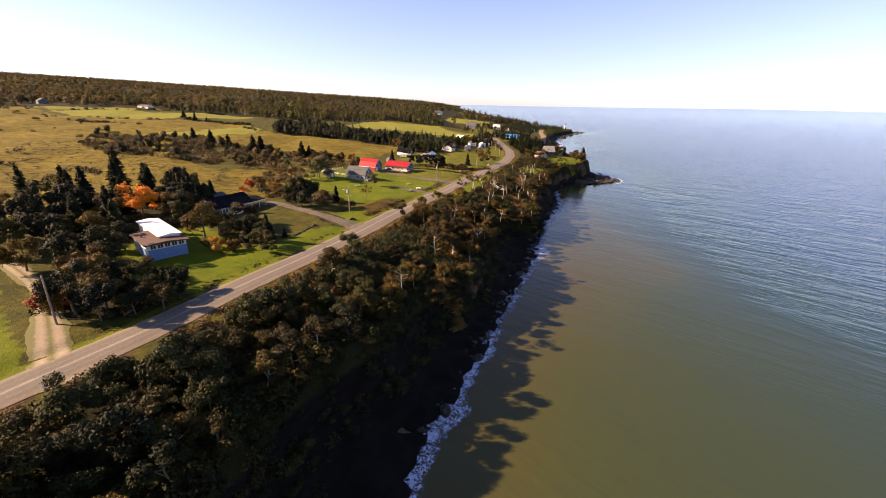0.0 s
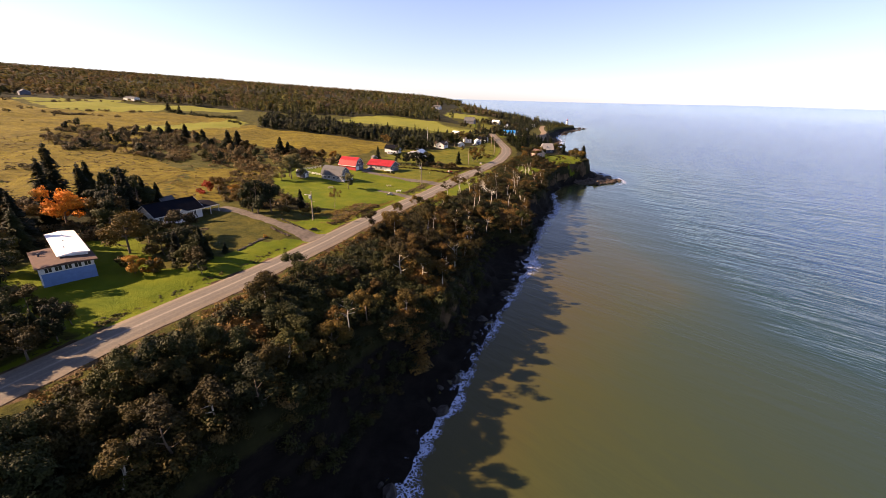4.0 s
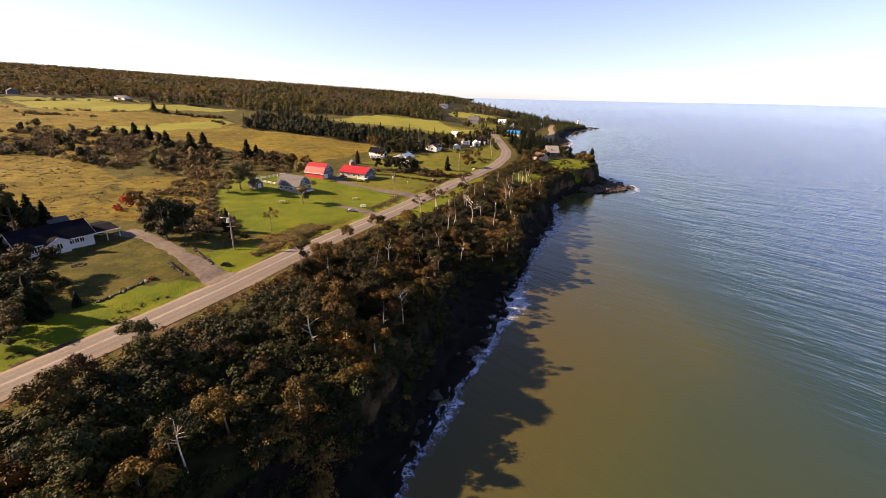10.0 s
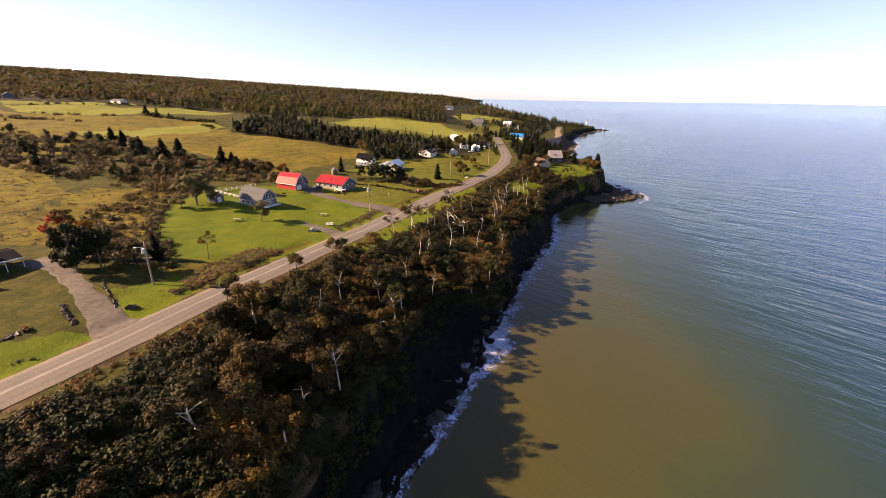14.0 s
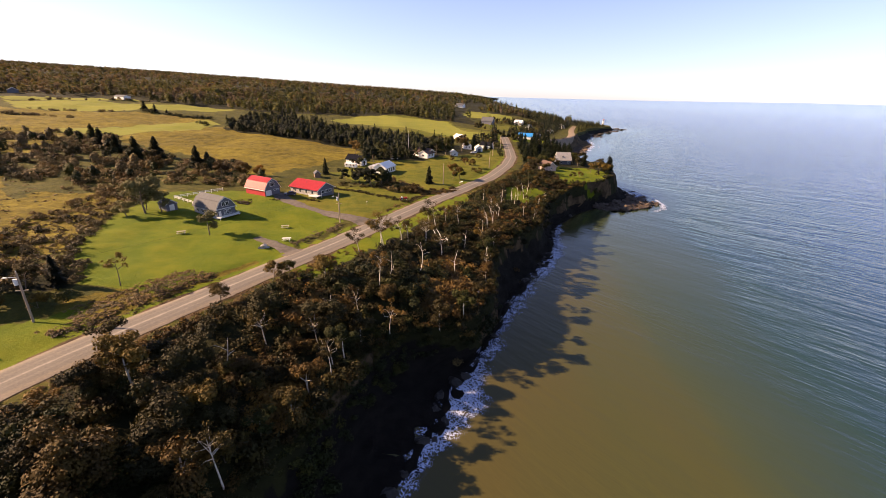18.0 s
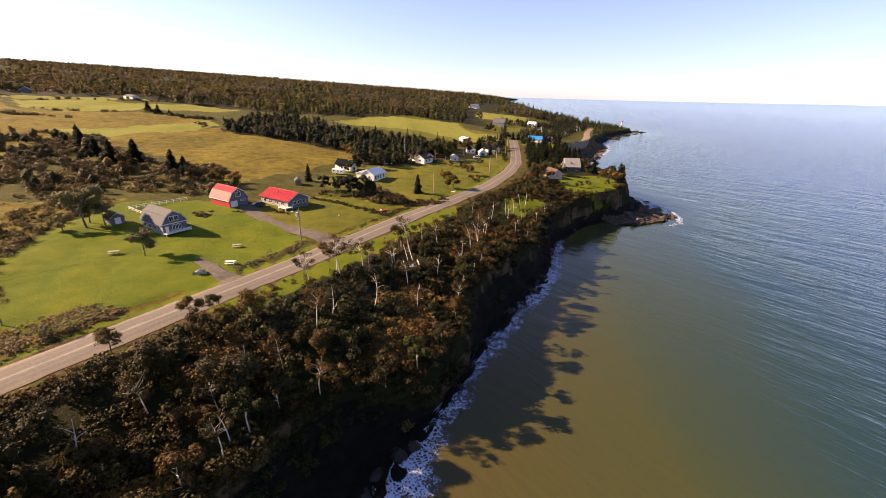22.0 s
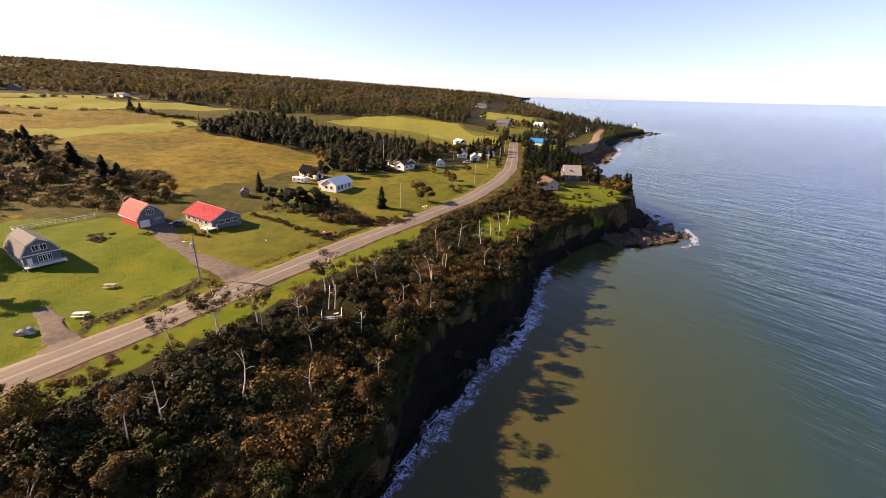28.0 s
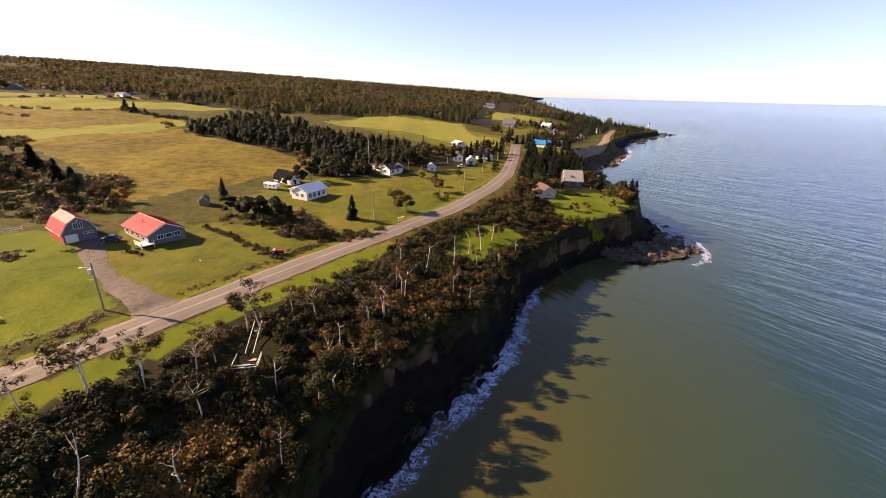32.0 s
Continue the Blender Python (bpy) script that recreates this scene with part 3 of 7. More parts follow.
def strip(name, centre, half, lift, material, label, category, step=2.0, kind="structure", hug=0.5):
    """A ribbon laid on the ground along a line of (x, y)."""
    ragged = 0.55 if category == "driveway" else 0.25
    pts = np.array(centre, float)
    d = np.r_[0, np.cumsum(np.hypot(*np.diff(pts, axis=0).T))]
    q = np.linspace(0, d[-1], max(3, int(d[-1] / step)))
    p = np.stack([np.interp(q, d, pts[:, 0]), np.interp(q, d, pts[:, 1])], 1)
    for _ in range(3):
        p[1:-1] = (p[:-2] + 2 * p[1:-1] + p[2:]) / 4
    t = np.gradient(p, axis=0)
    t /= np.hypot(*t.T)[:, None]
    n = np.stack([t[:, 1], -t[:, 0]], 1)
    half = np.interp(q, np.linspace(0, d[-1], len(half)), half) if hasattr(half, "__len__") else np.full(len(q), half)
    lanes = np.linspace(-1, 1, 9)
    wob = ragged * np.stack([ripple(q * 0.9, 1) + 0.5 * ripple(q * 4.1, 2), ripple(q * 0.8, 3) + 0.5 * ripple(q * 3.7, 5)], 1)
    rows = []
    for a in lanes:
        side = half * a + (np.abs(a) == 1) * (wob[:, 0] if a < 0 else wob[:, 1])
        rows.append(p + n * side[:, None])
    xy = np.stack(rows, 1)
    z = land_z(xy[..., 0], xy[..., 1]).max(1, keepdims=True) * hug + land_z(xy[..., 0], xy[..., 1]) * (1 - hug) + lift * (1 - 0.9 * np.abs(lanes) ** 6) + 0.02
    v = np.concatenate([xy, z[..., None]], -1)
    me = mesh_of(name, v.reshape(-1, 3), grid_faces(len(q), 9)[:, ::-1], material, True)
    uv = me.uv_layers.new(name="UVMap")
    co = np.stack(np.broadcast_arrays(((lanes + 1) / 2)[None], (q / 8)[:, None]), -1).reshape(-1, 2)
    idx = np.empty(len(me.loops), np.int32)
    me.loops.foreach_get("vertex_index", idx)
    uv.data.foreach_set("uv", co[idx].astype(np.float32).ravel())
    return tagged(new(name, me), label, category, kind=kind)


ys = np.arange(-250, 514, 3.0)
strip("road", np.stack([road_x(ys), ys], 1), 3.7, 0.16, M_ROAD, "worn grey two-lane coast road with gravel shoulders", "road", hug=0.2)
strip("road", COVE_ROAD, 3.9, 0.2, M_SAND, "sandy gravel road round the cove", "road")
strip("driveway", [(7, 214.5), (0, 217.5), (-10, 221), (-24, 227.7), (-33, 234.5), (-37, 240)], [4.6, 3.0, 1.8, 1.6, 3.0, 2.2], 0.1, M_GRAVEL, "grey gravel driveway up to the red barn", "driveway", 1.0, hug=0.1)
strip("driveway", [(-24, 127), (-29, 129.5), (-38, 136), (-47, 142), (-58, 149), (-68, 153)], [4.6, 3.0, 1.8, 1.7, 2.0, 3.0], 0.1, M_GRAVEL, "grey gravel driveway to the dark-roofed house", "driveway", 1.0, hug=0.1)
strip("driveway", [(-52, 47), (-57, 51), (-65, 59.5), (-79, 73.8), (-91, 81.6), (-104, 89), (-130, 96)], [3.4, 2.6, 1.9, 1.8, 1.8, 1.8, 1.8], 0.08, M_TRACK, "rutted gravel track through rough grass", "driveway", 1.0, hug=0.05)
strip("driveway", [(-5.4, 184.6), (-9.4, 187.2), (-14, 190.2), (-21, 194)], [3.2, 2.0, 1.8, 1.0], 0.08, M_GRAVEL, "short gravel parking pull-in beside the lawn", "driveway", 1.0)


def foam_line(points, half, seed):
    """A lacy band of surf along a line."""
    pts = np.array(points, float)
    d = np.r_[0, np.cumsum(np.hypot(*np.diff(pts, axis=0).T))]
    q = np.arange(0, d[-1], 1.0)
    p = np.stack([np.interp(q, d, pts[:, 0]) + ripple(q * 1.1, seed), np.interp(q, d, pts[:, 1]) + ripple(q * 0.9, seed + 1)], 1)
    t = np.gradient(p, axis=0)
    t /= np.hypot(*t.T)[:, None] + 1e-9
    a = np.linspace(-1, 1, 9)
    xy = p[:, None] + np.stack([t[:, 1], -t[:, 0]], 1)[:, None] * (a[None, :, None] * half * (1 + 0.4 * ripple(q * 0.5, seed))[:, None, None])
    z = np.broadcast_to(0.1 + 0.12 * np.cos(a * 1.5), xy.shape[:2])
    me = mesh_of("surf", np.concatenate([xy, z[..., None]], -1).reshape(-1, 3), grid_faces(len(q), 9)[:, ::-1], M_FOAM, True)
    lace = 0.75 - a[None] ** 2 + 0.35 * ripple(q * 0.35, seed + 4)[:, None]
    me.attributes.new("lace", "FLOAT", "POINT").data.foreach_set("value", lace.astype(np.float32).ravel())
    tagged(new("surf", me), "white surf breaking round the rocky point", "surf", kind="stuff")


foam_line([(130, 311), (136, 317), (140, 326), (140, 338), (137, 350), (132, 362)], 1.9, 1.0)
foam_line([(130, 332), (134, 340), (133, 352)], 1.6, 5.0)


def build_foam():
    ys = np.concatenate([np.arange(-60, 420, 1.0), np.arange(420, 1000, 2.0)])
    us = np.linspace(-2.5, 3.5, 9)
    y, u = np.meshgrid(ys, us, indexing="ij")
    x = shore_x(y) + u * (1.0 + 0.35 * ripple(y * 0.6, 7)) * np.interp(y, [130, 155, 235, 260, 300, 330, 420, 480, 860], [1, 1.45, 1.45, 1, 1, 2.2, 1.4, 1.6, 2.4]) + 1.2 * ripple(y * 1.3, 3) + np.interp(y, [300, 318, 345, 380], [0, 5, 5, 0])
    z = 0.06 + 0.10 * np.sin(np.pi * (u + 2.5) / 6)
    me = mesh_of("surf", np.stack([x, y, z], -1).reshape(-1, 3), grid_faces(*x.shape)[:, ::-1], M_FOAM, True)
    lace = 1 - np.abs((u - 0.5) / 3.0) ** 2 - 0.25 + 0.35 * ripple(y * 0.35, 9) - np.interp(y, [276, 290, 312, 322], [0, 1.2, 1.2, 0])
    a = me.attributes.new("lace", "FLOAT", "POINT")
    a.data.foreach_set("value", lace.astype(np.float32).ravel())
    tagged(new("surf", me), "white lacy surf along the foot of the cliff", "surf", kind="stuff")


build_foam()

# ---- vegetation ----
def leaf_cloud(blobs, count, size, rng, flat=0.3, wild=0.4):
    """Small bent leaf clumps scattered through ellipsoid blobs (x, y, z, rx, ry, rz); arrays of verts and faces."""
    blobs = np.array(blobs, float)
    vol = blobs[:, 3] * blobs[:, 4] * blobs[:, 5]
    pick = rng.choice(len(blobs), count, p=vol / vol.sum())
    b = blobs[pick]
    d = rng.normal(size=(count, 3))
    d /= np.linalg.norm(d, axis=1, keepdims=True)
    r = rng.uniform(0.45, 1.08, (count, 1)) ** 0.6
    c = b[:, :3] + d * r * b[:, 3:]
    nrm = d + rng.normal(size=(count, 3)) * wild + (0, 0, flat)
    nrm /= np.linalg.norm(nrm, axis=1, keepdims=True)
    e1 = np.cross(nrm, rng.normal(size=(count, 3)))
    e1 /= np.linalg.norm(e1, axis=1, keepdims=True)
    e2 = np.cross(nrm, e1)
    s = size * rng.uniform(0.55, 1.45, (count, 1))
    a = s * rng.uniform(0.6, 1.0, (count, 1))
    v = np.stack([c - e1 * s - e2 * a * 0.6, c + e1 * s * rng.uniform(0.6, 1.2, (count, 1)) - e2 * a * 0.6, c + e2 * a * 1.3 + nrm * s * 0.3], 1).reshape(-1, 3)
    # oversized hidden faces added inside the blobs to block light and blacken gaps
    core = max(6, count // 14)
    b = blobs[rng.choice(len(blobs), core, p=vol / vol.sum())]
    k = b[:, :3] + rng.uniform(-0.45, 0.45, (core, 3)) * b[:, 3:]
    w = rng.normal(size=(core, 3, 3))
    w = w / np.linalg.norm(w, axis=2, keepdims=True) * (b[:, 3:] * 0.55)[:, None]
    v = np.concatenate([v, (k[:, None] + w).reshape(-1, 3)])
    return v, np.arange(len(v)).reshape(-1, 3)


def tube(points, radii, sides=6):
    """A tapered limb through points."""
    pts, radii = np.array(points, float), np.array(radii, float)
    t = np.gradient(pts, axis=0)
    t /= np.linalg.norm(t, axis=1, keepdims=True) + 1e-9
    ref = np.array([1.0, 0.13, 0.0]) if abs(t[0][0]) < 0.9 else np.array([0.0, 1.0, 0.0])
    a = np.cross(t, ref)
    a /= np.linalg.norm(a, axis=1, keepdims=True)
    b = np.cross(t, a)
    ang = np.arange(sides) * 2 * np.pi / sides
    v = pts[:, None] + (a[:, None] * np.cos(ang)[None, :, None] + b[:, None] * np.sin(ang)[None, :, None]) * radii[:, None, None]
    n = len(pts)
    i = np.arange(n * sides).reshape(n, sides)
    f = np.stack([i[:-1], np.roll(i, -1, 1)[:-1], np.roll(i, -1, 1)[1:], i[1:]], -1).reshape(-1, 4)
    return v.reshape(-1, 3), f


def joined(parts):
    vs, fs, n = [], [], 0
    for v, f in parts:
        vs.append(v)
        fs.append(f + n)
        n += len(v)
    return np.concatenate(vs), np.concatenate(fs)


def limbs(rng, height, spread, lean=(0, 0), radius=0.16, forks=5, first=0.35):
    """A trunk with forks; returns the parts and the tips."""
    n = 6
    q = np.linspace(0, 1, n)
    bend = rng.normal(size=2) * 0.05 * height
    trunk = np.stack([lean[0] * height * q**1.3 + bend[0] * np.sin(q * 3), lean[1] * height * q**1.3 + bend[1] * np.sin(q * 2.5), height * q - 0.4 * (1 - q)], 1)
    out, tips = [tube(trunk, radius * (1 - 0.8 * q))], [trunk[-1]]
    for k in range(forks):
        at = rng.uniform(first, 0.9)
        p = np.array([np.interp(at, q, trunk[:, j]) for j in range(3)])
        ang = k * 2.4 + rng.uniform(0, 1)
        ln = spread * rng.uniform(0.6, 1.1)
        end = p + np.array([math.cos(ang) * ln, math.sin(ang) * ln, ln * rng.uniform(0.35, 0.9)])
        mid = (p + end) / 2 + rng.normal(size=3) * 0.12 * ln
        rr = radius * (1 - 0.75 * at) * 0.7
        out.append(tube([p, mid, end], [rr, rr * 0.65, rr * 0.2], 5))
        tips.append(end)
    return joined(out), tips


def crown_blobs(rng, tips, size, extra=3):
    blobs = []
    for p in tips:
        r = size * rng.uniform(0.6, 1.1)
        blobs.append((*(p + rng.normal(size=3) * 0.15 * size), r, r * rng.uniform(0.8, 1.1), r * rng.uniform(0.55, 0.8)))
        for _ in range(extra):
            q = r * rng.uniform(0.35, 0.6)
            d = rng.normal(size=3)
            d /= np.linalg.norm(d)
            blobs.append((*(np.array(p) + d * r * 0.8), q, q, q * 0.7))
    return blobs


def broadleaf(seed, height, spread, count, size, lean=(0, 0), first=0.35, blob=1.3, forks=6, radius=0.16):
    rng = np.random.default_rng(seed)
    wood, tips = limbs(rng, height * 0.82, spread, lean, radius, forks, first)
    return wood, leaf_cloud(crown_blobs(rng, tips, blob), count, size, rng)


def spruce_shape(seed, height, width, count, size):
    """Tiers of drooping boughs round a straight stem."""
    rng = np.random.default_rng(seed)
    wood = tube([(0, 0, -0.4), (0.05, 0, height * 0.5), (0, 0.03, height)], [0.022 * height, 0.013 * height, 0.01], 6)
    q = rng.uniform(0.05, 1, count) ** 0.8
    q = np.clip(1 - q, 0, 0.98)
    tiers = np.round(q * 11) / 11 + rng.normal(size=count) * 0.03
    ang = rng.integers(0, 9, count) * 0.698 + np.floor(tiers * 11) * 1.3 + rng.normal(size=count) * 0.18
    bough = 0.75 + 0.35 * np.sin(ang * 3 + tiers * 20)
    r = width * (1 - tiers) ** 0.85 * bough * rng.uniform(0.15, 1.0, count) ** 0.6 + 0.04
    c = np.stack([np.cos(ang) * r, np.sin(ang) * r, height * (0.06 + 0.94 * tiers) - r * 0.28], 1)
    out = np.stack([np.cos(ang), np.sin(ang), np.full(count, -0.25)], 1)
    side = np.stack([-np.sin(ang), np.cos(ang), rng.normal(size=count) * 0.3], 1)
    s = (size * rng.uniform(0.6, 1.3, count) * (1.15 - 0.7 * tiers))[:, None]
    v = np.stack([c - out * s, c - side * s * 0.55 - (0, 0, 0.1), c + out * s * 1.2, c + side * s * 0.55], 1).reshape(-1, 3)
    return wood, (v, np.arange(count * 4).reshape(-1, 4))


WOOD_MESH, CROWN_MESH = {}, {}
SHAPES = {}
for k in range(4):
    SHAPES[f"round{k}"] = broadleaf(10 + k, 5.2 + k * 0.5, 1.9, 2500, 0.128, first=0.25, blob=1.25)
    SHAPES[f"far_round{k}"] = broadleaf(10 + k, 5.2 + k * 0.5, 1.9, 700, 0.29, first=0.25, blob=1.25)
    SHAPES[f"far_spruce{k}"] = spruce_shape(50 + k, 7.5 + k, 2.0 + 0.15 * k, 480, 0.8)
    SHAPES[f"thin{k}"] = broadleaf(30 + k, 6.2 + 0.6 * k, 2.1, 1200, 0.1, (-0.22 + 0.05 * k, 0.05 * (2 - k)), first=0.6, blob=0.82, forks=11, radius=0.14)
    SHAPES[f"spruce{k}"] = spruce_shape(50 + k, 7.5 + k, 2.0 + 0.15 * k, 1500, 0.5)
for k in range(3):
    SHAPES[f"pine{k}"] = broadleaf(110 + k, 9.0, 2.2, 3000, 0.2, first=0.18, blob=1.35, forks=11, radius=0.2)
    SHAPES[f"big{k}"] = broadleaf(70 + k, 8.0, 3.0, 4200, 0.155, first=0.25, blob=1.7, forks=9, radius=0.25)
    SHAPES[f"shrub{k}"] = broadleaf(90 + k, 2.4, 1.2, 800, 0.14, first=0.05, blob=0.8, forks=6, radius=0.05)


def tree(shape, tone, x, y, scale=1.0, turn=0.0, label="", category="tree", group="", bark=None, name="tree", z=None, tall=1.0):
    """One tree: a trunk with its limbs, and a crown of leaf clumps."""
    bark = bark or M_BARK
    wood, crown = SHAPES[shape]
    if (shape, bark.name) not in WOOD_MESH:
        WOOD_MESH[shape, bark.name] = mesh_of("trunk", *wood, bark, True)
    if (shape, tone) not in CROWN_MESH:
        me = CROWN_MESH[shape, tone] = mesh_of("crown", *crown, M_LEAF[tone])
        rounded(me, crown[0] - (0, 0, crown[0][:, 2].mean() - 0.6), 0.45)
    top = tagged(new(name), label, category, group)
    top.matrix_basis = pose(x, y, float(land_z(x, y)) if z is None else z, 0, 0, turn) @ Matrix.Diagonal((scale, scale, scale * tall, 1))
    for n, me in (("trunk", WOOD_MESH[shape, bark.name]), ("crown", CROWN_MESH[shape, tone])):
        o = new(n, me)
        o.parent = top
    return top


def scatter(rng, poly, count, apart=0.0, keep=None):
    xs, ys = np.array(poly, float).T
    out, tries = [], 0
    while len(out) < count and tries < count * 40:
        tries += 1
        x, y = rng.uniform(xs.min(), xs.max()), rng.uniform(ys.min(), ys.max())
        if not inside(x, y, poly) or (keep and not keep(x, y)):
            continue
        if apart and any((x - a) ** 2 + (y - b) ** 2 < apart**2 for a, b in out):
            continue
        out.append((x, y))
    return out


def stuff(name, spots, shapes, tone, label, category, rng, scales=(0.7, 1.3), sink=0.0):
    """Many plants that nobody could count, joined: copies of a few leaf clouds at the spots."""
    vs, fs, tones, outs, n = [], [], [], [], 0
    for x, y in spots:
        v, f = shapes[rng.integers(len(shapes))]
        a, s = rng.uniform(0, 6.28), rng.uniform(*scales)
        c, q = math.cos(a) * s, math.sin(a) * s
        z = float(land_z(x, y)) - sink
        vs.append(np.stack([v[:, 0] * c - v[:, 1] * q + x, v[:, 0] * q + v[:, 1] * c + y, v[:, 2] * s * rng.uniform(0.8, 1.2) + z], 1))
        fs.append(f + n)
        mid = 0.35 * v[:, 2].max()
        outs.append(np.stack([v[:, 0] * c - v[:, 1] * q, v[:, 0] * q + v[:, 1] * c, (v[:, 2] - mid) * s], 1))
        tones.append(np.full(len(v), rng.uniform(0, 1)))
        n += len(v)
    if vs:
        me = mesh_of(name, np.concatenate(vs), np.concatenate(fs), M_MASS[tone])
        me.attributes.new("tone", "FLOAT", "POINT").data.foreach_set("value", np.concatenate(tones).astype(np.float32))
        rounded(me, np.concatenate(outs), 0.8 if name in ("woods", "brush", "alders") else 0.5)
        tagged(new(name, me), label, category, kind="stuff")


# the thicket between the road and the cliff
rng = np.random.default_rng(5)
bush = [leaf_cloud([(rng.normal() * 0.8, rng.normal() * 0.8, rng.uniform(0.4, 1.4), 0.95, 0.95, 0.75) for _ in range(5)], 420, 0.15, rng) for _ in range(6)]
thin_bush = [leaf_cloud([(rng.normal() * 0.9, rng.normal() * 0.9, rng.uniform(0.4, 1.6), 1.0, 1.0, 0.8) for _ in range(5)], 150, 0.24, rng) for _ in range(6)]
low = [leaf_cloud([(rng.normal() * 0.7, rng.normal() * 0.7, rng.uniform(0.2, 0.6), 0.9, 0.9, 0.4) for _ in range(4)], 200, 0.14, rng) for _ in range(5)]


CLEARINGS = ((3, 113, 4.5, 60), (1, 95, 4, 40), (-26, 81, 4.5, 50), (7, 162, 5, 60), (34, 177, 5, 60), (11, 139, 4, 40), (36, 183, 4, 40), (31, 172, 4, 40), (42, 233, 4, 40), (45, 222, 4, 40), (33, 194, 4, 40), (32, 187, 3.5, 36), (51, 239, 4, 40))


def belt(count, near, far, y0, y1, seed, bias=1.0):
    """Spots between the road's edge and the cliff's."""
    g = np.random.default_rng(seed)
    out = []
    while len(out) < count:
        y = g.uniform(y0, y1)
        a, b = float(road_x(y)) + near, float(edge_x(y)) + far
        lo = a + (4.5 if 172 < y < 258 else 0)
        if b - lo < 1:
            continue
        x = lo + (b - lo) * g.uniform(0, 1) ** bias
        if not any_in(x, y, LAWNS) and (x - 27.5) ** 2 + (y - 209.5) ** 2 > 30 and all((x - bx) ** 2 + (y - by) ** 2 > br * br for bx, by, br, _ in CLEARINGS):
            out.append((x, y))
    return out


def patchy(spots, seed, share):
    """Keeps the spots in patches, so that tones gather."""
    return [(x, y) for x, y in spots if ripple(x * 0.5 + y * 0.31, seed) + ripple(y * 0.5 - x * 0.27, seed + 2) > share]


stuff("undergrowth", belt(330, 10, -3, 84, 126, 73), bush, "green", "dense fine-leaved dark green alder thicket", "undergrowth", rng, (0.55, 1.1), 0.3)
stuff("undergrowth", [q for q in belt(480, 9.5, 1.5, -20, 330, 1) if not 88 < q[1] < 122], bush, "olive", "dense olive-brown thicket along the cliff top", "undergrowth", rng, (0.7, 1.5), 0.3)
stuff("undergrowth", patchy(belt(640, 9.5, 1.5, -20, 330, 2), 1, 0.1) + belt(240, 9.5, 2, -20, 118, 12), bush, "green", "dense dark green alder thicket along the cliff top", "undergrowth", rng, (0.7, 1.5), 0.3)
stuff("undergrowth", patchy(belt(520, 8.5, 1, 96, 330, 3), 4, 0.35), bush, "rust", "dense rust-brown autumn scrub along the cliff top", "undergrowth", rng, (0.5, 1.1), 0.2)
stuff("undergrowth", belt(300, 10, 0, 150, 300, 71), bush, "green", "dense fine-leaved alder scrub on the cliff top", "undergrowth", rng, (0.55, 1.05), 0.3)
stuff("undergrowth", belt(200, 10, 0, 150, 300, 72), bush, "olive", "dense fine-leaved olive scrub on the cliff top", "undergrowth", rng, (0.55, 1.0), 0.3)
stuff("scrub", belt(380, 7, 1, 100, 330, 14), low, "rust", "low rust-brown scrub between the trees", "scrub", rng, (0.6, 1.3))
stuff("scrub", belt(380, 7, 1, -20, 330, 15), low, "olive", "low olive scrub between the trees", "scrub", rng, (0.6, 1.4))
stuff("dry_grass", belt(300, 5, 0, -20, 340, 4, 0.5), low, "dry", "tufts of pale dry grass and bracken", "grass", rng, (0.4, 1.0))

slope = np.random.default_rng(88)
for tone, n, words in (("green", 260, "dark alder scrub hanging down the cliff's upper face"), ("olive", 120, "olive scrub hanging down the cliff's upper face")):
    at_y = slope.uniform(-10, 135, n)
    stuff("cliff_scrub", [(float(edge_x(v)) + slope.uniform(0, 0.42) * float(face_width(v)), v) for v in at_y], low, tone, words, "scrub", slope, (0.6, 1.3), 0.2)
at_y = slope.uniform(135, 182, 150)
stuff("cliff_scrub", [(float(edge_x(v)) + slope.uniform(0, 0.3) * float(face_width(v)), v) for v in at_y], low, "green", "dark scrub hanging over the notch in the cliff", "scrub", slope, (0.5, 1.2), 0.2)
at_y = slope.uniform(135, 300, 170)
stuff("cliff_scrub", [(float(edge_x(v)) + slope.uniform(-0.5, 1.2), v) for v in at_y], low, "olive", "scrub tufts over the cliff's lip", "scrub", slope, (0.4, 0.9), 0.1)
# patches of rust-brown bracken and dry grass
for bx, by, br, n in CLEARINGS:
    spots = [(bx + slope.normal() * br * 0.6, by + slope.normal() * br * 0.6) for _ in range(n)]
    stuff("bracken", spots[: n * 2 // 3], low, "bracken", "rust-orange bracken in a clearing of the thicket", "bracken", slope, (0.9, 1.6))
    stuff("bracken", spots[n * 2 // 3:], low, "dry", "pale dry grass in a clearing of the thicket", "grass", slope, (0.8, 1.3))

at_y = slope.uniform(40, 192, 170)
stuff("bracken", [(float(road_x(v)) + slope.uniform(5.6, 9.8), v) for v in at_y], low, "bracken", "rust-orange bracken along the road's seaward edge", "bracken", slope, (0.35, 0.8))

LABEL = {"sage": "grey-green spreading willow", "olive": "olive-leaved broadleaf tree", "green": "dark green broadleaf tree", "rust": "browning autumn broadleaf tree", "gold": "golden autumn tree",
         "orange": "bright orange autumn maple", "red": "scarlet autumn shrub", "spruce": "dark green spruce", "dry": "dry pale bush"}
HEIGHT = {"pine": 9.4, "round": 6.4, "thin": 7.2, "spruce": 9.0, "big": 9.0, "shrub": 2.8}


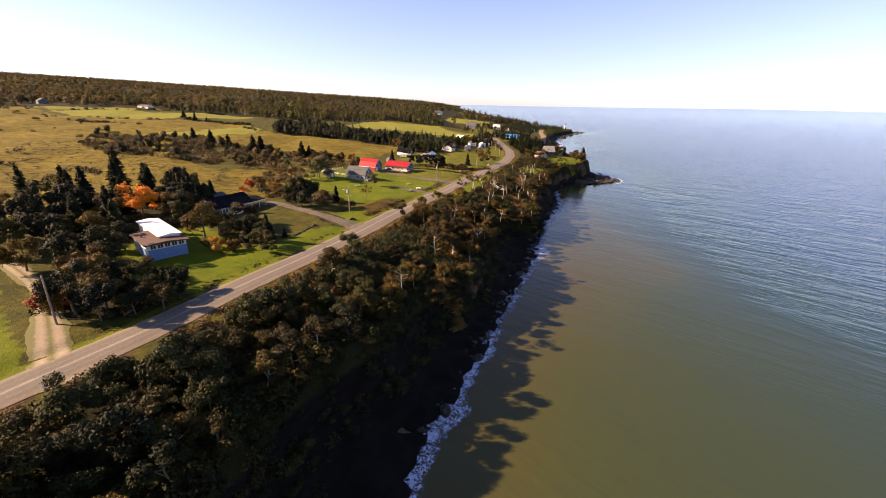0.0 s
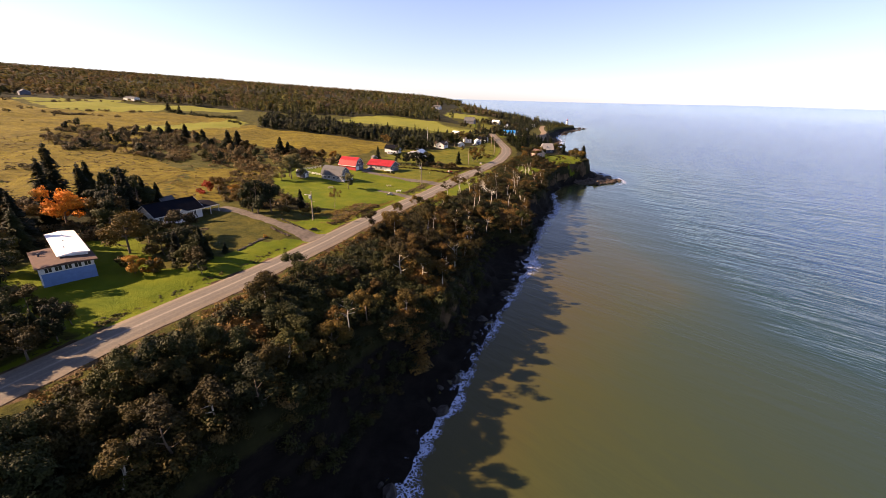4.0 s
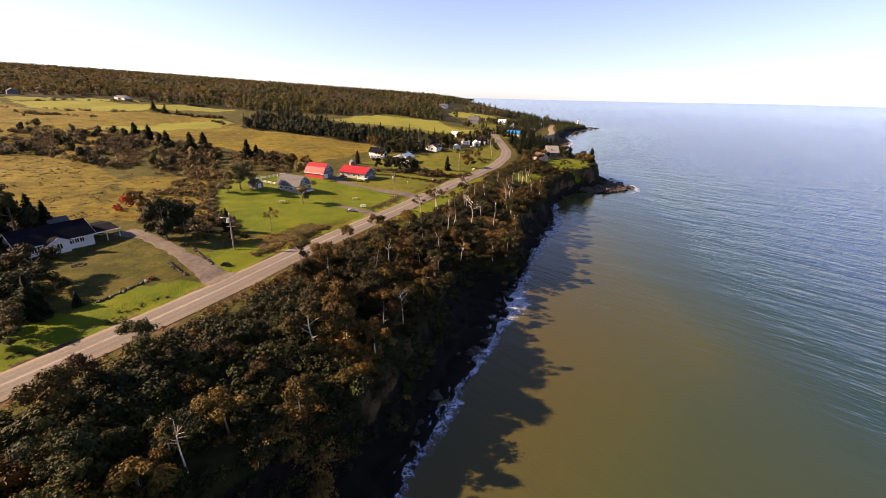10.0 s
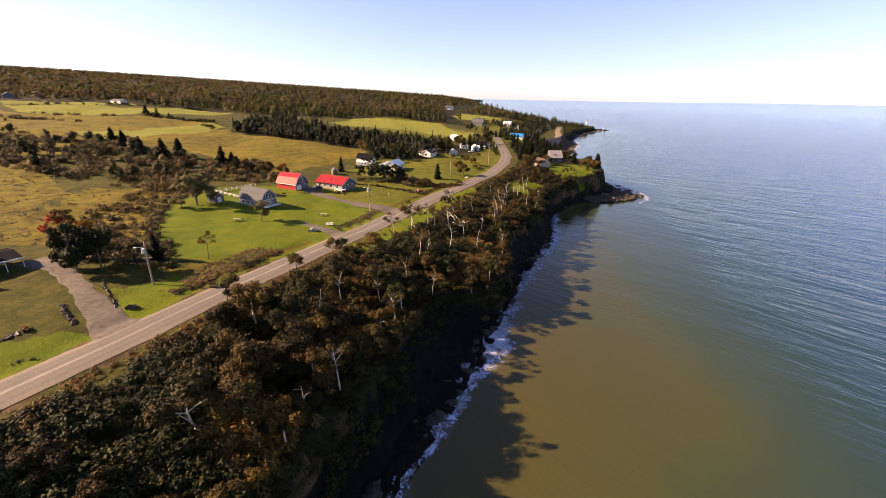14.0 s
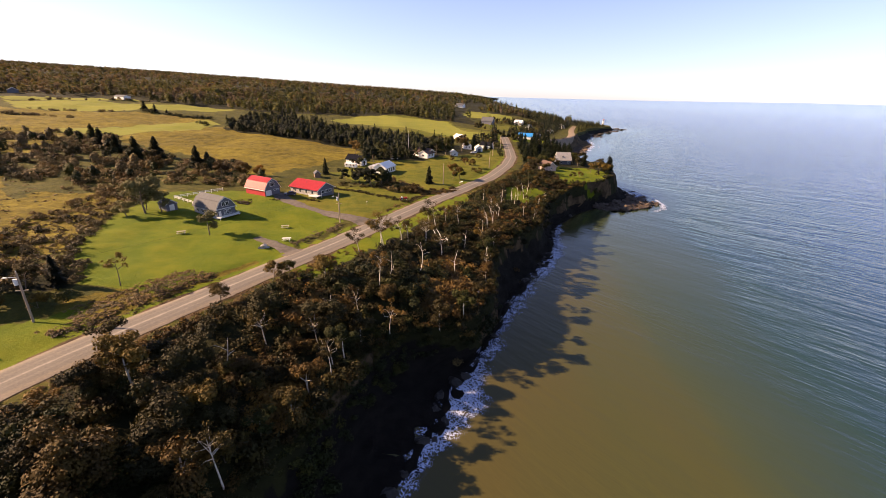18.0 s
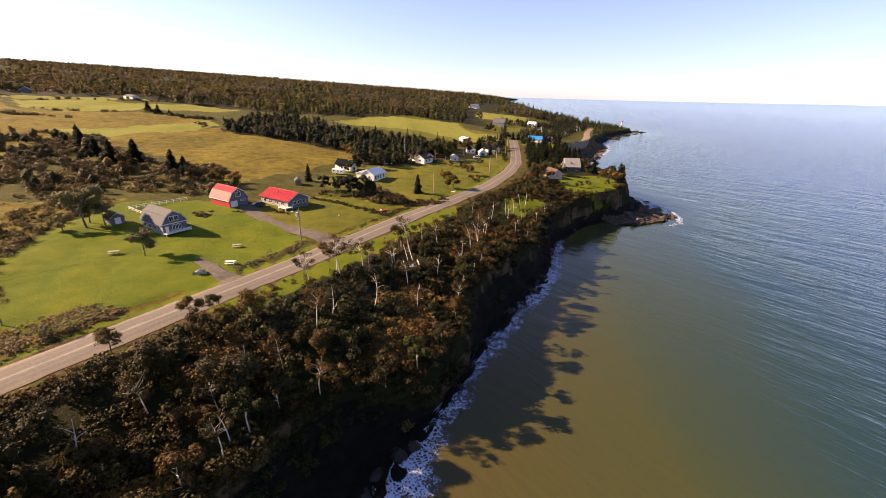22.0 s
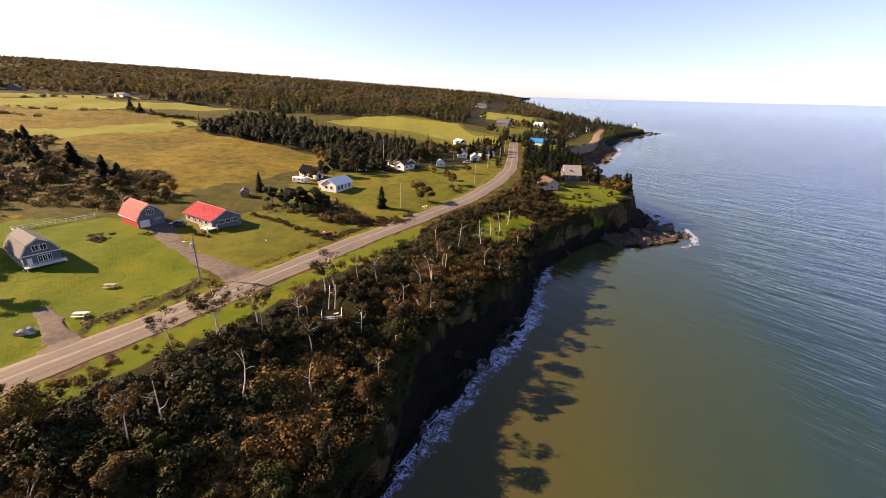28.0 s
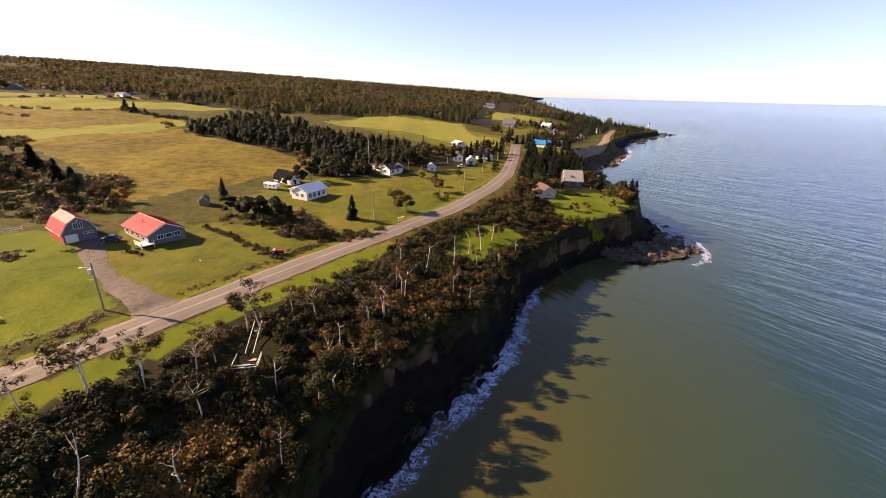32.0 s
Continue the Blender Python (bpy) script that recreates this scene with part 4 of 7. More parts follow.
def plant(kind, tone, x, y, height, where, bark=None, group="", wide=1.0, turn=None):
    """A tree of the given height; the words of where say what it stands on or beside."""
    k = int(abs(x * 7 + y * 3)) % (3 if kind in ("big", "shrub", "pine") else 4)
    s = height / HEIGHT[kind]
    shape = ("far_" if y > 330 and kind in ("round", "spruce") else "") + kind
    name = {"spruce": "spruce", "shrub": "shrub", "pine": "pine"}.get(kind, "tree")
    t = tree(f"{shape}{k}", tone, x, y, s * wide, (x * 37 + y * 91) % 360 if turn is None else turn, (LABEL[tone] if kind != "pine" else "dark bushy pine") + " " + where, name, group, bark, name, tall=1 / wide)
    return t


# trees of the cliff-top belt that stand out
for tone, x, y, h in (("olive", 4.3, 132, 7.5), ("olive", -5, 120, 6.5), ("rust", 7, 125, 8.5), ("olive", -2, 111, 8.5), ("olive", 2.6, 113, 8.5), ("olive", -15.4, 140.7, 5.5), ("olive", 6.9, 171, 7),
                      ("green", -24, 101, 6.5), ("olive", -26, 89, 7.5), ("rust", -27, 94, 5.5), ("olive", 3.5, 129, 8), ("olive", -8.5, 157.8, 5), ("green", -2.2, 173.5, 3.6), ("olive", -3.9, 169, 4.6),
                      ("olive", 1, 165, 5), ("olive", -6.5, 134.5, 8.0), ("olive", 57, 301, 5.5), ("olive", 57, 278, 5.5), ("rust", 62, 285, 5), ("olive", 66, 298, 6), ("olive", 70, 310, 6), ("rust", 63, 318, 6), ("olive", 72, 322, 7), ("rust", 68, 330, 6)):
    plant("round", tone, x, y, h, "on the cliff top", M_PALE if h > 6.5 else None, "cliff-top trees")
crowns = [SHAPES[n][1] for n in ("round0", "big0", "round1", "round2", "big1", "round3")]
for tone, spots in (("olive", [q for q in belt(44, 12, -7, -15, 160, 6) if not 86 < q[1] < 124]), ("green", belt(52, 12, -6, -15, 86, 7)), ("rust", belt(10, 12, -8, 100, 170, 9))):
    stuff("thicket", spots, crowns, tone, f"closed {tone} crowns of the cliff-top thicket", "thicket", rng, (0.6, 1.15), 0.5)
for tone, n, sd in (("olive", 10, 8), ("rust", 5, 10), ("green", 10, 11)):
    stuff("thicket", belt(n, 16, 0.5, 190, 300, sd), crowns[2:4], tone, f"low {tone} crowns of the cliff-top thicket", "thicket", rng, (0.35, 0.55), 0.4)
for k in range(34):
    y = 2 + 4.0 * k + rng.uniform(-2, 2)
    x = float(edge_x(y)) - rng.uniform(0.5, 5.5)
    plant("round", ("olive", "rust" if y > 80 else "green", "olive", "green", "olive")[k % 5], x, y, rng.uniform(5.0, 7.5) if y < 92 else rng.uniform(3.2, 5.0), "at the cliff's edge", M_PALE if k % 3 == 0 else None, "cliff-edge trees")
for k, (y, h) in enumerate(((139, 7.4), (144, 6.6), (149, 7.6), (154, 7.0), (159, 7.8), (164, 7.2), (169, 8.0), (173, 6.6), (127, 9.0), (114, 7.6), (98, 6.6), (87, 8.4), (181, 4.8), (191, 6.2), (196, 6.2), (206, 6.6), (210, 8.6), (214, 6.4), (220, 7.8), (231, 4.6), (243, 5.0), (252, 4.4), (266, 5.2), (278, 5.0))):
    plant("thin" if k % 3 == 2 else "round", ("olive", "rust", "olive", "green")[k % 4], float(edge_x(y)) - 1.6, y - 1.2, h, "at the cliff's edge", M_PALE, "cliff-edge trees", 0.9)
# windswept thin trees on the verge above the stairs
for x, y, h in ((14.5, 194.5, 9.4), (13.4, 194.8, 8.6), (18.3, 198.8, 8.6), (24.2, 206, 7.4), (23.9, 214.3, 7.6), (26.3, 215, 9.6), (24.6, 201.5, 8.4), (33, 222, 8), (41.4, 212, 7), (30, 196, 7.4), (9, 190, 6.5)):
    plant("thin", "olive", x, y, h * 0.95, "leaning over the grass verge", M_PALE, "windswept trees", 1.1, (x * 37) % 70 - 35)


for k, (x, y) in enumerate(belt(5, 20, -4, 118, 232, 18)):
    plant("thin", "olive" if k % 3 else "rust", x, y, rng.uniform(6.5, 8.5), "rising out of the thicket", M_PALE, "pale-stemmed trees", 0.8)


for k, (x, y) in enumerate(belt(8, 12, -4, 192, 300, 19)):
    plant("thin", "olive" if k % 3 else "rust", x, y, rng.uniform(5.5, 8.5), "rising out of the thicket", M_PALE, "pale-stemmed trees", 0.7)


def snag(x, y, height, seed):
    """A dead tree: bare pale stem with a few broken limbs."""
    g = np.random.default_rng(seed)
    (v, f), _ = limbs(g, height, height * 0.28, (g.normal() * 0.12, g.normal() * 0.12), 0.13, 3, 0.4)
    o = tagged(new("dead_tree", mesh_of("dead_tree", v, f, M_PALE, True)), "bare bleached dead tree standing in the thicket", "dead tree", "dead trees")
    o.matrix_basis = pose(x, y, float(land_z(x, y)), 0, 0, g.uniform(0, 360))


for k, (x, y, h) in enumerate(((35.8, 204.2, 6.5), (42.1, 224.6, 8), (44, 228, 7.6), (34.4, 187.8, 6.5), (20, 176, 7), (26, 183, 7), (40, 216, 6.5), (12, 160, 6), (16, 150, 5.5), (52, 262, 6.5), (55, 268, 6), (-62, 68, 8), (8, 118, 6), (46, 236, 7), (47, 250, 7.5), (53, 256, 6), (58, 272, 7), (60, 282, 6), (2, 142, 6))):
    snag(x, y, h, 200 + k)

# round the cottage and the dark-roofed house
for kind, tone, x, y, h in (("spruce", "spruce", -107.8, 121.5, 16), ("spruce", "spruce", -121, 152, 16), ("spruce", "spruce", -119, 163, 13.5), ("pine", "spruce", -96, 146.6, 15), ("spruce", "spruce", -101, 140, 13),
                            ("pine", "spruce", -90, 133, 11), ("spruce", "spruce", -102, 128, 12), ("spruce", "spruce", -111, 138, 14), ("spruce", "spruce", -86, 150, 10), ("spruce", "spruce", -92, 152, 11), ("big", "orange", -94.4, 124.9, 12), ("big", "rust", -83.7, 126.3, 10.5), ("big", "rust", -98, 117, 9), ("big", "olive", -67.6, 111.1, 11), ("round", "olive", -62, 116, 4.5), ("round", "green", -66, 121, 4),
                            ("spruce", "spruce", -48.9, 109.2, 8), ("round", "gold", -58.3, 99.9, 5.2), ("shrub", "gold", -56.0, 101.5, 3.6), ("shrub", "olive", -53.9, 101.1, 3.2), ("shrub", "green", -51, 104, 3.2), ("shrub", "olive", -61, 102, 3), ("shrub", "red", -83.5, 172.8, 5), ("round", "rust", -77, 171, 7), ("round", "gold", -71, 170, 5),
                            ("big", "green", -82.9, 85.3, 11), ("big", "green", -81.8, 95.7, 8), ("pine", "spruce", -111.6, 106.8, 12), ("spruce", "spruce", -100, 108, 14), ("spruce", "spruce", -94, 112, 13), ("pine", "spruce", -106, 114, 15), ("spruce", "spruce", -112, 100, 12), ("spruce", "spruce", -88, 106, 11), ("pine", "spruce", -118, 118, 14), ("spruce", "spruce", -126, 135, 14), ("spruce", "spruce", -130, 125, 13), ("pine", "spruce", -96, 94, 11), ("spruce", "spruce", -106, 86, 11), ("round", "olive", -64.6, 68.6, 8), ("shrub", "red", -71.7, 67.3, 4.5), ("round", "rust", -67, 64, 6),
                            ("spruce", "spruce", -58.7, 71.3, 6.5), ("spruce", "spruce", -55, 74, 5), ("round", "green", -61, 76, 6), ("big", "green", -66, 79, 7), ("big", "rust", -72, 76, 9.5), ("round", "green", -54, 79, 4), ("big", "green", -104.8, 93.7, 8.5), ("big", "olive", -92, 104, 8.5), ("big", "green", -98, 99, 9), ("big", "green", -74, 83, 7.5), ("round", "rust", -88, 90, 7), ("spruce", "spruce", -118, 128, 13), ("big", "olive", -124, 112, 9), ("pine", "spruce", -84.5, 131, 12), ("spruce", "spruce", -87, 138, 13), ("pine", "spruce", -88.5, 144, 13), ("big", "green", -83, 126, 10), ("round", "green", -80, 122, 8), ("spruce", "spruce", -93, 138, 14), ("big", "green", -76, 88, 10), ("big", "olive", -90, 82, 9), ("big", "green", -100, 90, 10), ("round", "olive", -64, 82, 5), ("big", "green", -60, 81, 4.5)):
    plant(kind, tone, x, y, h, "beside the cottage" if kind != "shrub" else "at the lawn's edge", None, "trees round the cottages")
# pines and small trees by the driveway
for kind, tone, x, y, h in (("pine", "spruce", -52.6, 148.1, 13.5), ("pine", "spruce", -55.5, 150, 12), ("pine", "spruce", -49.5, 150.5, 11), ("spruce", "spruce", -42, 157.6, 6.5), ("round", "olive", -46, 155, 5), ("round", "olive", -61, 158, 6), ("round", "rust", -66, 162, 6), ("shrub", "olive", -44, 148, 3), ("shrub", "olive", -38, 150, 3), ("shrub", "green", -35, 152, 2.8)):
    plant(kind, tone, x, y, h, "between the driveway and the field", None, "trees by the driveway", 0.85 if h > 10 else 1.0)
for tone, x, y, h in (("olive", -31, 160, 6.4),):
    plant("thin", tone, x, y, h, "on the mown lawn", None, "lawn trees")
for k, (x, y) in enumerate(((-60, 64), (-56, 67), (-52.5, 69.5), (-64, 72), (-57, 73), (-62, 68), (-52.5, 74.5), (-66, 66), (-68, 72), (-54, 77))):
    plant("big" if k % 3 else "pine", ("green", "spruce", "olive")[k % 3] if k % 3 else "spruce", x, y, (8.5 if x < -59 else 4.6) + (k * 7 % 5) * 0.5, "in the dense clump beside the road", None, "trees round the cottages")
for x, y, h in ((-27, 311, 5), (-30.5, 310.5, 4.2), (-25, 314, 5.5)):
    plant("round", "green", x, y, h, "before the small white house", None, "village trees")
plant("round", "sage", -33.5, 192.2, 6.6, "drooping over the mown lawn", None, "lawn trees", 1.05)
plant("big", "sage", -61.8, 204, 12, "spreading over the lawn's edge", None, "lawn trees")
for x, y, h in ((-64.5, 200, 6), (-58.5, 206.5, 6.5), (-64, 207, 7)):
    plant("round", "sage", x, y, h, "crowding under the large willow", None, "lawn trees", 1.2)
# spruces and alders in the field
for x, y, h in ((-126, 276.7, 10.6), (-127, 290.4, 11.5), (-93.5, 274, 9), (-89.5, 276, 8), (-166, 300, 10), (-150, 292, 9), (-299, 492, 9.5), (-284, 487, 7), (-268, 482, 5), (-190, 320, 9)):
    plant("spruce", "spruce", x, y, h, "at the edge of the golden field", None, "field spruces", 1.5)
for tone, x, y, h in (("olive", -112, 270, 8), ("rust", -104, 262, 7), ("green", -138, 275, 8), ("olive", -150, 268, 8), ("rust", -74, 262, 7), ("rust", -66, 266, 7), ("olive", -80, 258, 6), ("gold", -60, 268, 6)):
    plant("big", tone, x, y, h, "in the brush behind the barns", None, "brush trees")
# round the white houses
for kind, tone, x, y, h in (("pine", "spruce", -21.7, 270.6, 7.5), ("pine", "spruce", -14.1, 267.1, 8.5), ("pine", "spruce", -7.9, 265.1, 9.6), ("pine", "spruce", -3.7, 266.3, 9.6), ("pine", "spruce", -1.9, 268.5, 8), ("pine", "spruce", -17, 272, 7.5), ("pine", "spruce", -10, 269, 8.5), ("shrub", "olive", 8.7, 259, 3.5), ("shrub", "rust", 11.9, 261.8, 3.6), ("shrub", "green", 4, 262, 3), ("spruce", "spruce", 15, 280, 8.8),
                            ("round", "rust", 24.9, 295, 7.6), ("round", "green", 28.1, 297.2, 7), ("round", "olive", 33.3, 328.2, 6.3), ("round", "olive", 35.5, 358.3, 4.2), ("round", "green", -9.3, 344.3, 7), ("big", "green", 13.8, 372, 13), ("big", "olive", 23, 398, 11), ("round", "rust", -40, 345, 8), ("pine", "spruce", -26, 318, 9), ("pine", "spruce", -22, 322, 10), ("big", "green", -14, 330, 9), ("big", "green", -20, 336, 10), ("big", "green", 8, 368, 12), ("spruce", "spruce", -36, 285, 7),
                            ("shrub", "olive", 34, 318, 2.4), ("shrub", "olive", 38, 320, 2.2), ("shrub", "olive", 36, 316, 2), ("spruce", "spruce", 40, 412, 9), ("spruce", "spruce", 44, 420, 8), ("spruce", "spruce", 30, 420, 9), ("shrub", "green", 51, 396, 3.5), ("shrub", "green", 51, 388, 3), ("round", "green", 50, 430, 6)):
    plant(kind, tone, x, y, h, "on the lawns by the white houses", None, "village trees", 1.2 if kind == "spruce" and y < 275 else 1.0)
for kind, tone, x, y, h in (("spruce", "spruce", 57, 518, 8), ("spruce", "spruce", 62, 521, 9), ("big", "green", 52, 519, 7), ("spruce", "spruce", 66, 488, 8), ("spruce", "spruce", 68, 494, 9), ("spruce", "spruce", 71, 489, 9), ("big", "green", 68, 480, 7), ("spruce", "spruce", 66, 500, 8), ("big", "olive", 48, 508, 7), ("spruce", "spruce", 46, 498, 8), ("spruce", "spruce", 94, 498, 10), ("spruce", "spruce", 98, 504, 9), ("spruce", "spruce", 92, 528, 9), ("spruce", "spruce", 86, 530, 10), ("spruce", "spruce", 102, 500, 8), ("big", "rust", 38, 470, 7), ("spruce", "spruce", 30, 440, 9), ("big", "rust", 22, 432, 9), ("big", "green", 12, 428, 9), ("spruce", "spruce", 46, 452, 9), ("spruce", "spruce", 42, 444, 10), ("big", "rust", 8, 410, 9), ("shrub", "green", 50, 404, 3.5), ("shrub", "olive", 20, 352, 3), ("round", "rust", 29, 338, 5), ("shrub", "olive", 26, 352, 2.6)):
    plant(kind, tone, x, y, h, "among the far houses by the road", None, "village trees")
# the point
for kind, tone, x, y, h in (("spruce", "spruce", 112.3, 345.2, 11.5), ("round", "olive", 101.7, 340, 6), ("round", "olive", 110, 353, 6.5), ("round", "green", 107, 357, 6), ("spruce", "spruce", 103.3, 367.8, 8.5), ("round", "olive", 99, 364, 6), ("round", "olive", 103, 378, 7), ("shrub", "olive", 114, 350, 3), ("round", "olive", 80, 349, 6), ("round", "olive", 70, 342, 7), ("round", "rust", 68, 350, 6), ("round", "olive", 84, 352, 5), ("big", "olive", 67, 326, 8), ("round", "green", 66, 336, 7), ("big", "green", 74, 347, 8), ("round", "olive", 88, 320, 4), ("round", "olive", 92, 324, 3.6), ("shrub", "olive", 104, 334, 2.6), ("round", "olive", 110, 341, 7), ("round", "green", 115, 352, 6), ("spruce", "spruce", 117, 357, 8), ("round", "olive", 112, 364, 7), ("big", "green", 97, 372, 8)):
    plant(kind, tone, x, y, h, "on the grassy point", None, "trees on the point")
for k, (x, y) in enumerate(scatter(np.random.default_rng(77), [(64, 360), (80, 356), (86, 372), (100, 380), (104, 425), (96, 470), (70, 470), (66, 420)], 46, 3.5)):
    plant("spruce", "spruce", x, y, rng.uniform(8, 12), "in the dark clump behind the point", None, "spruces behind the point")
# far woods, joined
far_blob = [leaf_cloud([(0, 0, 4.2, 2.9, 2.9, 3.4), (0.9 * rng.normal(), 0.9 * rng.normal(), 6.4, 1.8, 1.8, 2.0), (1.4 * rng.normal(), 1.4 * rng.normal(), 4.6, 1.9, 1.9, 2.0)], 42, 1.3, rng, 1.5, 0.15) for _ in range(7)]


def cone_tree(seed):
    g = np.random.default_rng(seed)
    n = 34
    t = g.uniform(0, 1, n)
    a = g.uniform(0, 6.28, n)
    r = 2.1 * (1 - t) * g.uniform(0.5, 1.0, n)
    c = np.stack([np.cos(a) * r, np.sin(a) * r, 0.8 + 8.6 * t], 1)
    o = np.stack([np.cos(a), np.sin(a), np.full(n, -0.4)], 1)
    s = np.stack([-np.sin(a), np.cos(a), np.zeros(n)], 1)
    w = (1.35 - 0.9 * t)[:, None]
    v = np.stack([c - o * w * 0.6 + (0, 0, 0.5), c - s * w * 0.8, c + o * w, c + s * w * 0.8], 1).reshape(-1, 3)
    return v, np.arange(n * 4).reshape(-1, 4)


far_round = [leaf_cloud([(0, 0, 3.6, 2.3, 2.3, 3.0), (0.8, 0.6, 5.6, 1.5, 1.5, 1.7), (-0.9, -0.5, 4.4, 1.4, 1.4, 1.5)], 230, 0.5, rng, 0.5) for _ in range(4)]
far_cone = [cone_tree(k) for k in range(4)]


CLEARED = [[(0, 560), (110, 600), (130, 760), (110, 860), (30, 860), (-10, 1000), (-40, 1000), (-10, 760)]]
COVE_X, COVE_Y = np.array(COVE_ROAD).T


def wood_spots(count, seed, polys, box, power=1.0, margin=6):
    g = np.random.default_rng(seed)
    out = []
    while len(out) < count:
        x = g.uniform(box[0], box[1], 4000)
        y = box[2] + (box[3] - box[2]) * g.uniform(0, 1, 4000) ** power
        ok = any_in(x, y, polys) & (x < edge_x(y) - margin) & ~any_in(x, y, LAWNS + MOWN + HAY) & ((np.abs(x - road_x(y)) > 7) | (y > 516)) & (np.abs(x - np.interp(y, COVE_Y, COVE_X)) > 7)
        out += list(zip(x[ok], y[ok]))
    return out[:count]


stuff("woods", wood_spots(190, 21, WOODS[:1], (-200, 36, 330, 515)), far_cone, "far_spruce", "dark belt of spruce behind the fields", "woods", rng, (0.5, 1.2))
stuff("woods", wood_spots(300, 22, WOODS[:1], (-200, 36, 330, 515)), far_round, "spruce", "dark rounded pines and alders behind the fields", "woods", rng, (0.7, 1.15))
stuff("woods", wood_spots(190, 29, WOODS[:1], (-200, 36, 330, 515)), far_round, "green", "green broadleaf trees along the wood's edge", "woods", rng, (0.5, 0.9))
far_fine = [leaf_cloud([(0, 0, 4.4, 2.1, 2.1, 3.6), (0.7 * rng.normal(), 0.7 * rng.normal(), 7.4, 1.5, 1.5, 2.0), (1.2 * rng.normal(), 1.2 * rng.normal(), 4.6, 1.6, 1.6, 2.0)], 64, 0.95, rng, 1.6, 0.12) for _ in range(7)]
hill_blob = [leaf_cloud([(0, 0, 4.4, 2.7, 2.7, 4.0), (1.2 * rng.normal(), 1.2 * rng.normal(), 7.4, 1.7, 1.7, 2.2)], 20, 2.0, rng, 2.2, 0.1) for _ in range(6)]


def stand(x, y):
    """Which kind of tree grows there: stands of one kind, more bare russet wood inland, more spruce towards the sea."""
    v = ripple(x * 0.11 + y * 0.05, 3) + ripple(y * 0.12 - x * 0.04, 6) + 0.6 * ripple(x * 0.35, 1) * ripple(y * 0.4, 2)
    lean = np.clip((-x - 150) / 500, -0.4, 1.0)
    return v, lean


def mixed_wood(spots, shapes, cones, words, scales):
    """Sorts the spots into stands and plants each kind as one mass."""
    g = np.random.default_rng(91)
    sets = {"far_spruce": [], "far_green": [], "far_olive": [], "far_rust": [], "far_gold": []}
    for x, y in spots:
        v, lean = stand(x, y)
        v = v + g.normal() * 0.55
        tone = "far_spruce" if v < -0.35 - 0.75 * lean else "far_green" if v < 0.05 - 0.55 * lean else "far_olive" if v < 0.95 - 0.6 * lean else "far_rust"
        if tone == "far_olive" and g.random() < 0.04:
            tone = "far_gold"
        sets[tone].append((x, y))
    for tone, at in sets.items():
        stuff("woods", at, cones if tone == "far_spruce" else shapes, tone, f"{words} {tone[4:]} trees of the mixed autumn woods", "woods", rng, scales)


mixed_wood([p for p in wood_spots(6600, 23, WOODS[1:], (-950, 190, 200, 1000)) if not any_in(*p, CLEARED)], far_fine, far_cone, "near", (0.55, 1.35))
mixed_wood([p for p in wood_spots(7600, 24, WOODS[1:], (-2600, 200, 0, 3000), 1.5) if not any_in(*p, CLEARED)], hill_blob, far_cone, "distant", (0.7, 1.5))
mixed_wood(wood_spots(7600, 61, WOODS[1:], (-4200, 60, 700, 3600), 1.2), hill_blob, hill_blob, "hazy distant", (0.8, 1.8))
# wooded shore between the road's bend and the lighthouse
SHORE_WOOD = [(112, 640), (126, 650), (140, 700), (150, 745), (205, 790), (225, 850), (232, 900), (205, 960), (195, 1010), (178, 1110), (140, 1120), (100, 960), (110, 880), (130, 760), (118, 700)]
stuff("woods", wood_spots(760, 41, [SHORE_WOOD], (90, 240, 630, 1120)), far_cone, "spruce", "dark spruces along the shore near the lighthouse", "woods", rng, (0.6, 1.0))
SPIT = [(150, 680), (172, 690), (192, 735), (206, 770), (212, 800), (232, 860), (252, 895), (240, 925), (215, 930), (196, 850), (184, 790), (168, 720)]
stuff("woods", wood_spots(170, 46, [SPIT], (145, 255, 675, 935), 1.0, 1), far_cone, "far_spruce", "spruces on the low spit by the lighthouse", "woods", rng, (0.45, 0.85))
stuff("woods", wood_spots(110, 47, [SPIT], (145, 255, 675, 935), 1.0, 1), far_blob, "far_green", "low bushes on the spit by the lighthouse", "woods", rng, (0.25, 0.6))
VILLAGE = [(30, 430), (50, 430), (50, 600), (64, 600), (64, 500), (72, 500), (96, 545), (122, 610), (110, 650), (60, 670), (20, 620), (46, 590), (44, 510), (28, 480)]
stuff("woods", wood_spots(130, 42, [VILLAGE], (20, 125, 425, 675)) + wood_spots(70, 43, [[(60, 690), (120, 690), (128, 760), (60, 800)]], (55, 130, 685, 805)), far_cone, "spruce", "scattered spruces among the far houses", "woods", rng, (0.5, 1.0))
stuff("woods", wood_spots(90, 44, [VILLAGE], (20, 125, 425, 675)) + wood_spots(60, 45, [[(40, 640), (120, 690), (128, 760), (40, 760)]], (35, 130, 635, 805)), far_blob, "olive", "scattered broadleaf trees among the far houses", "woods", rng, (0.5, 0.9))
for tone, n, sd in (("brush", 230, 31), ("rust", 30, 32), ("dry", 50, 34), ("green", 45, 33)):
    spots = []
    for p in BRUSH:
        span_x, span_y = np.ptp(np.array(p), axis=0)
        spots += scatter(np.random.default_rng(sd), p, int(n * min(3.0, span_x * span_y / 4500)), 0, lambda u, v: ripple(u * 0.7 + v * 0.4, 3) + ripple(v * 0.9 - u * 0.3, 5) > -0.15)
    stuff("brush", spots, thin_bush, tone, "rough brush and alders at the field's edge", "brush", rng, (0.5, 1.25))

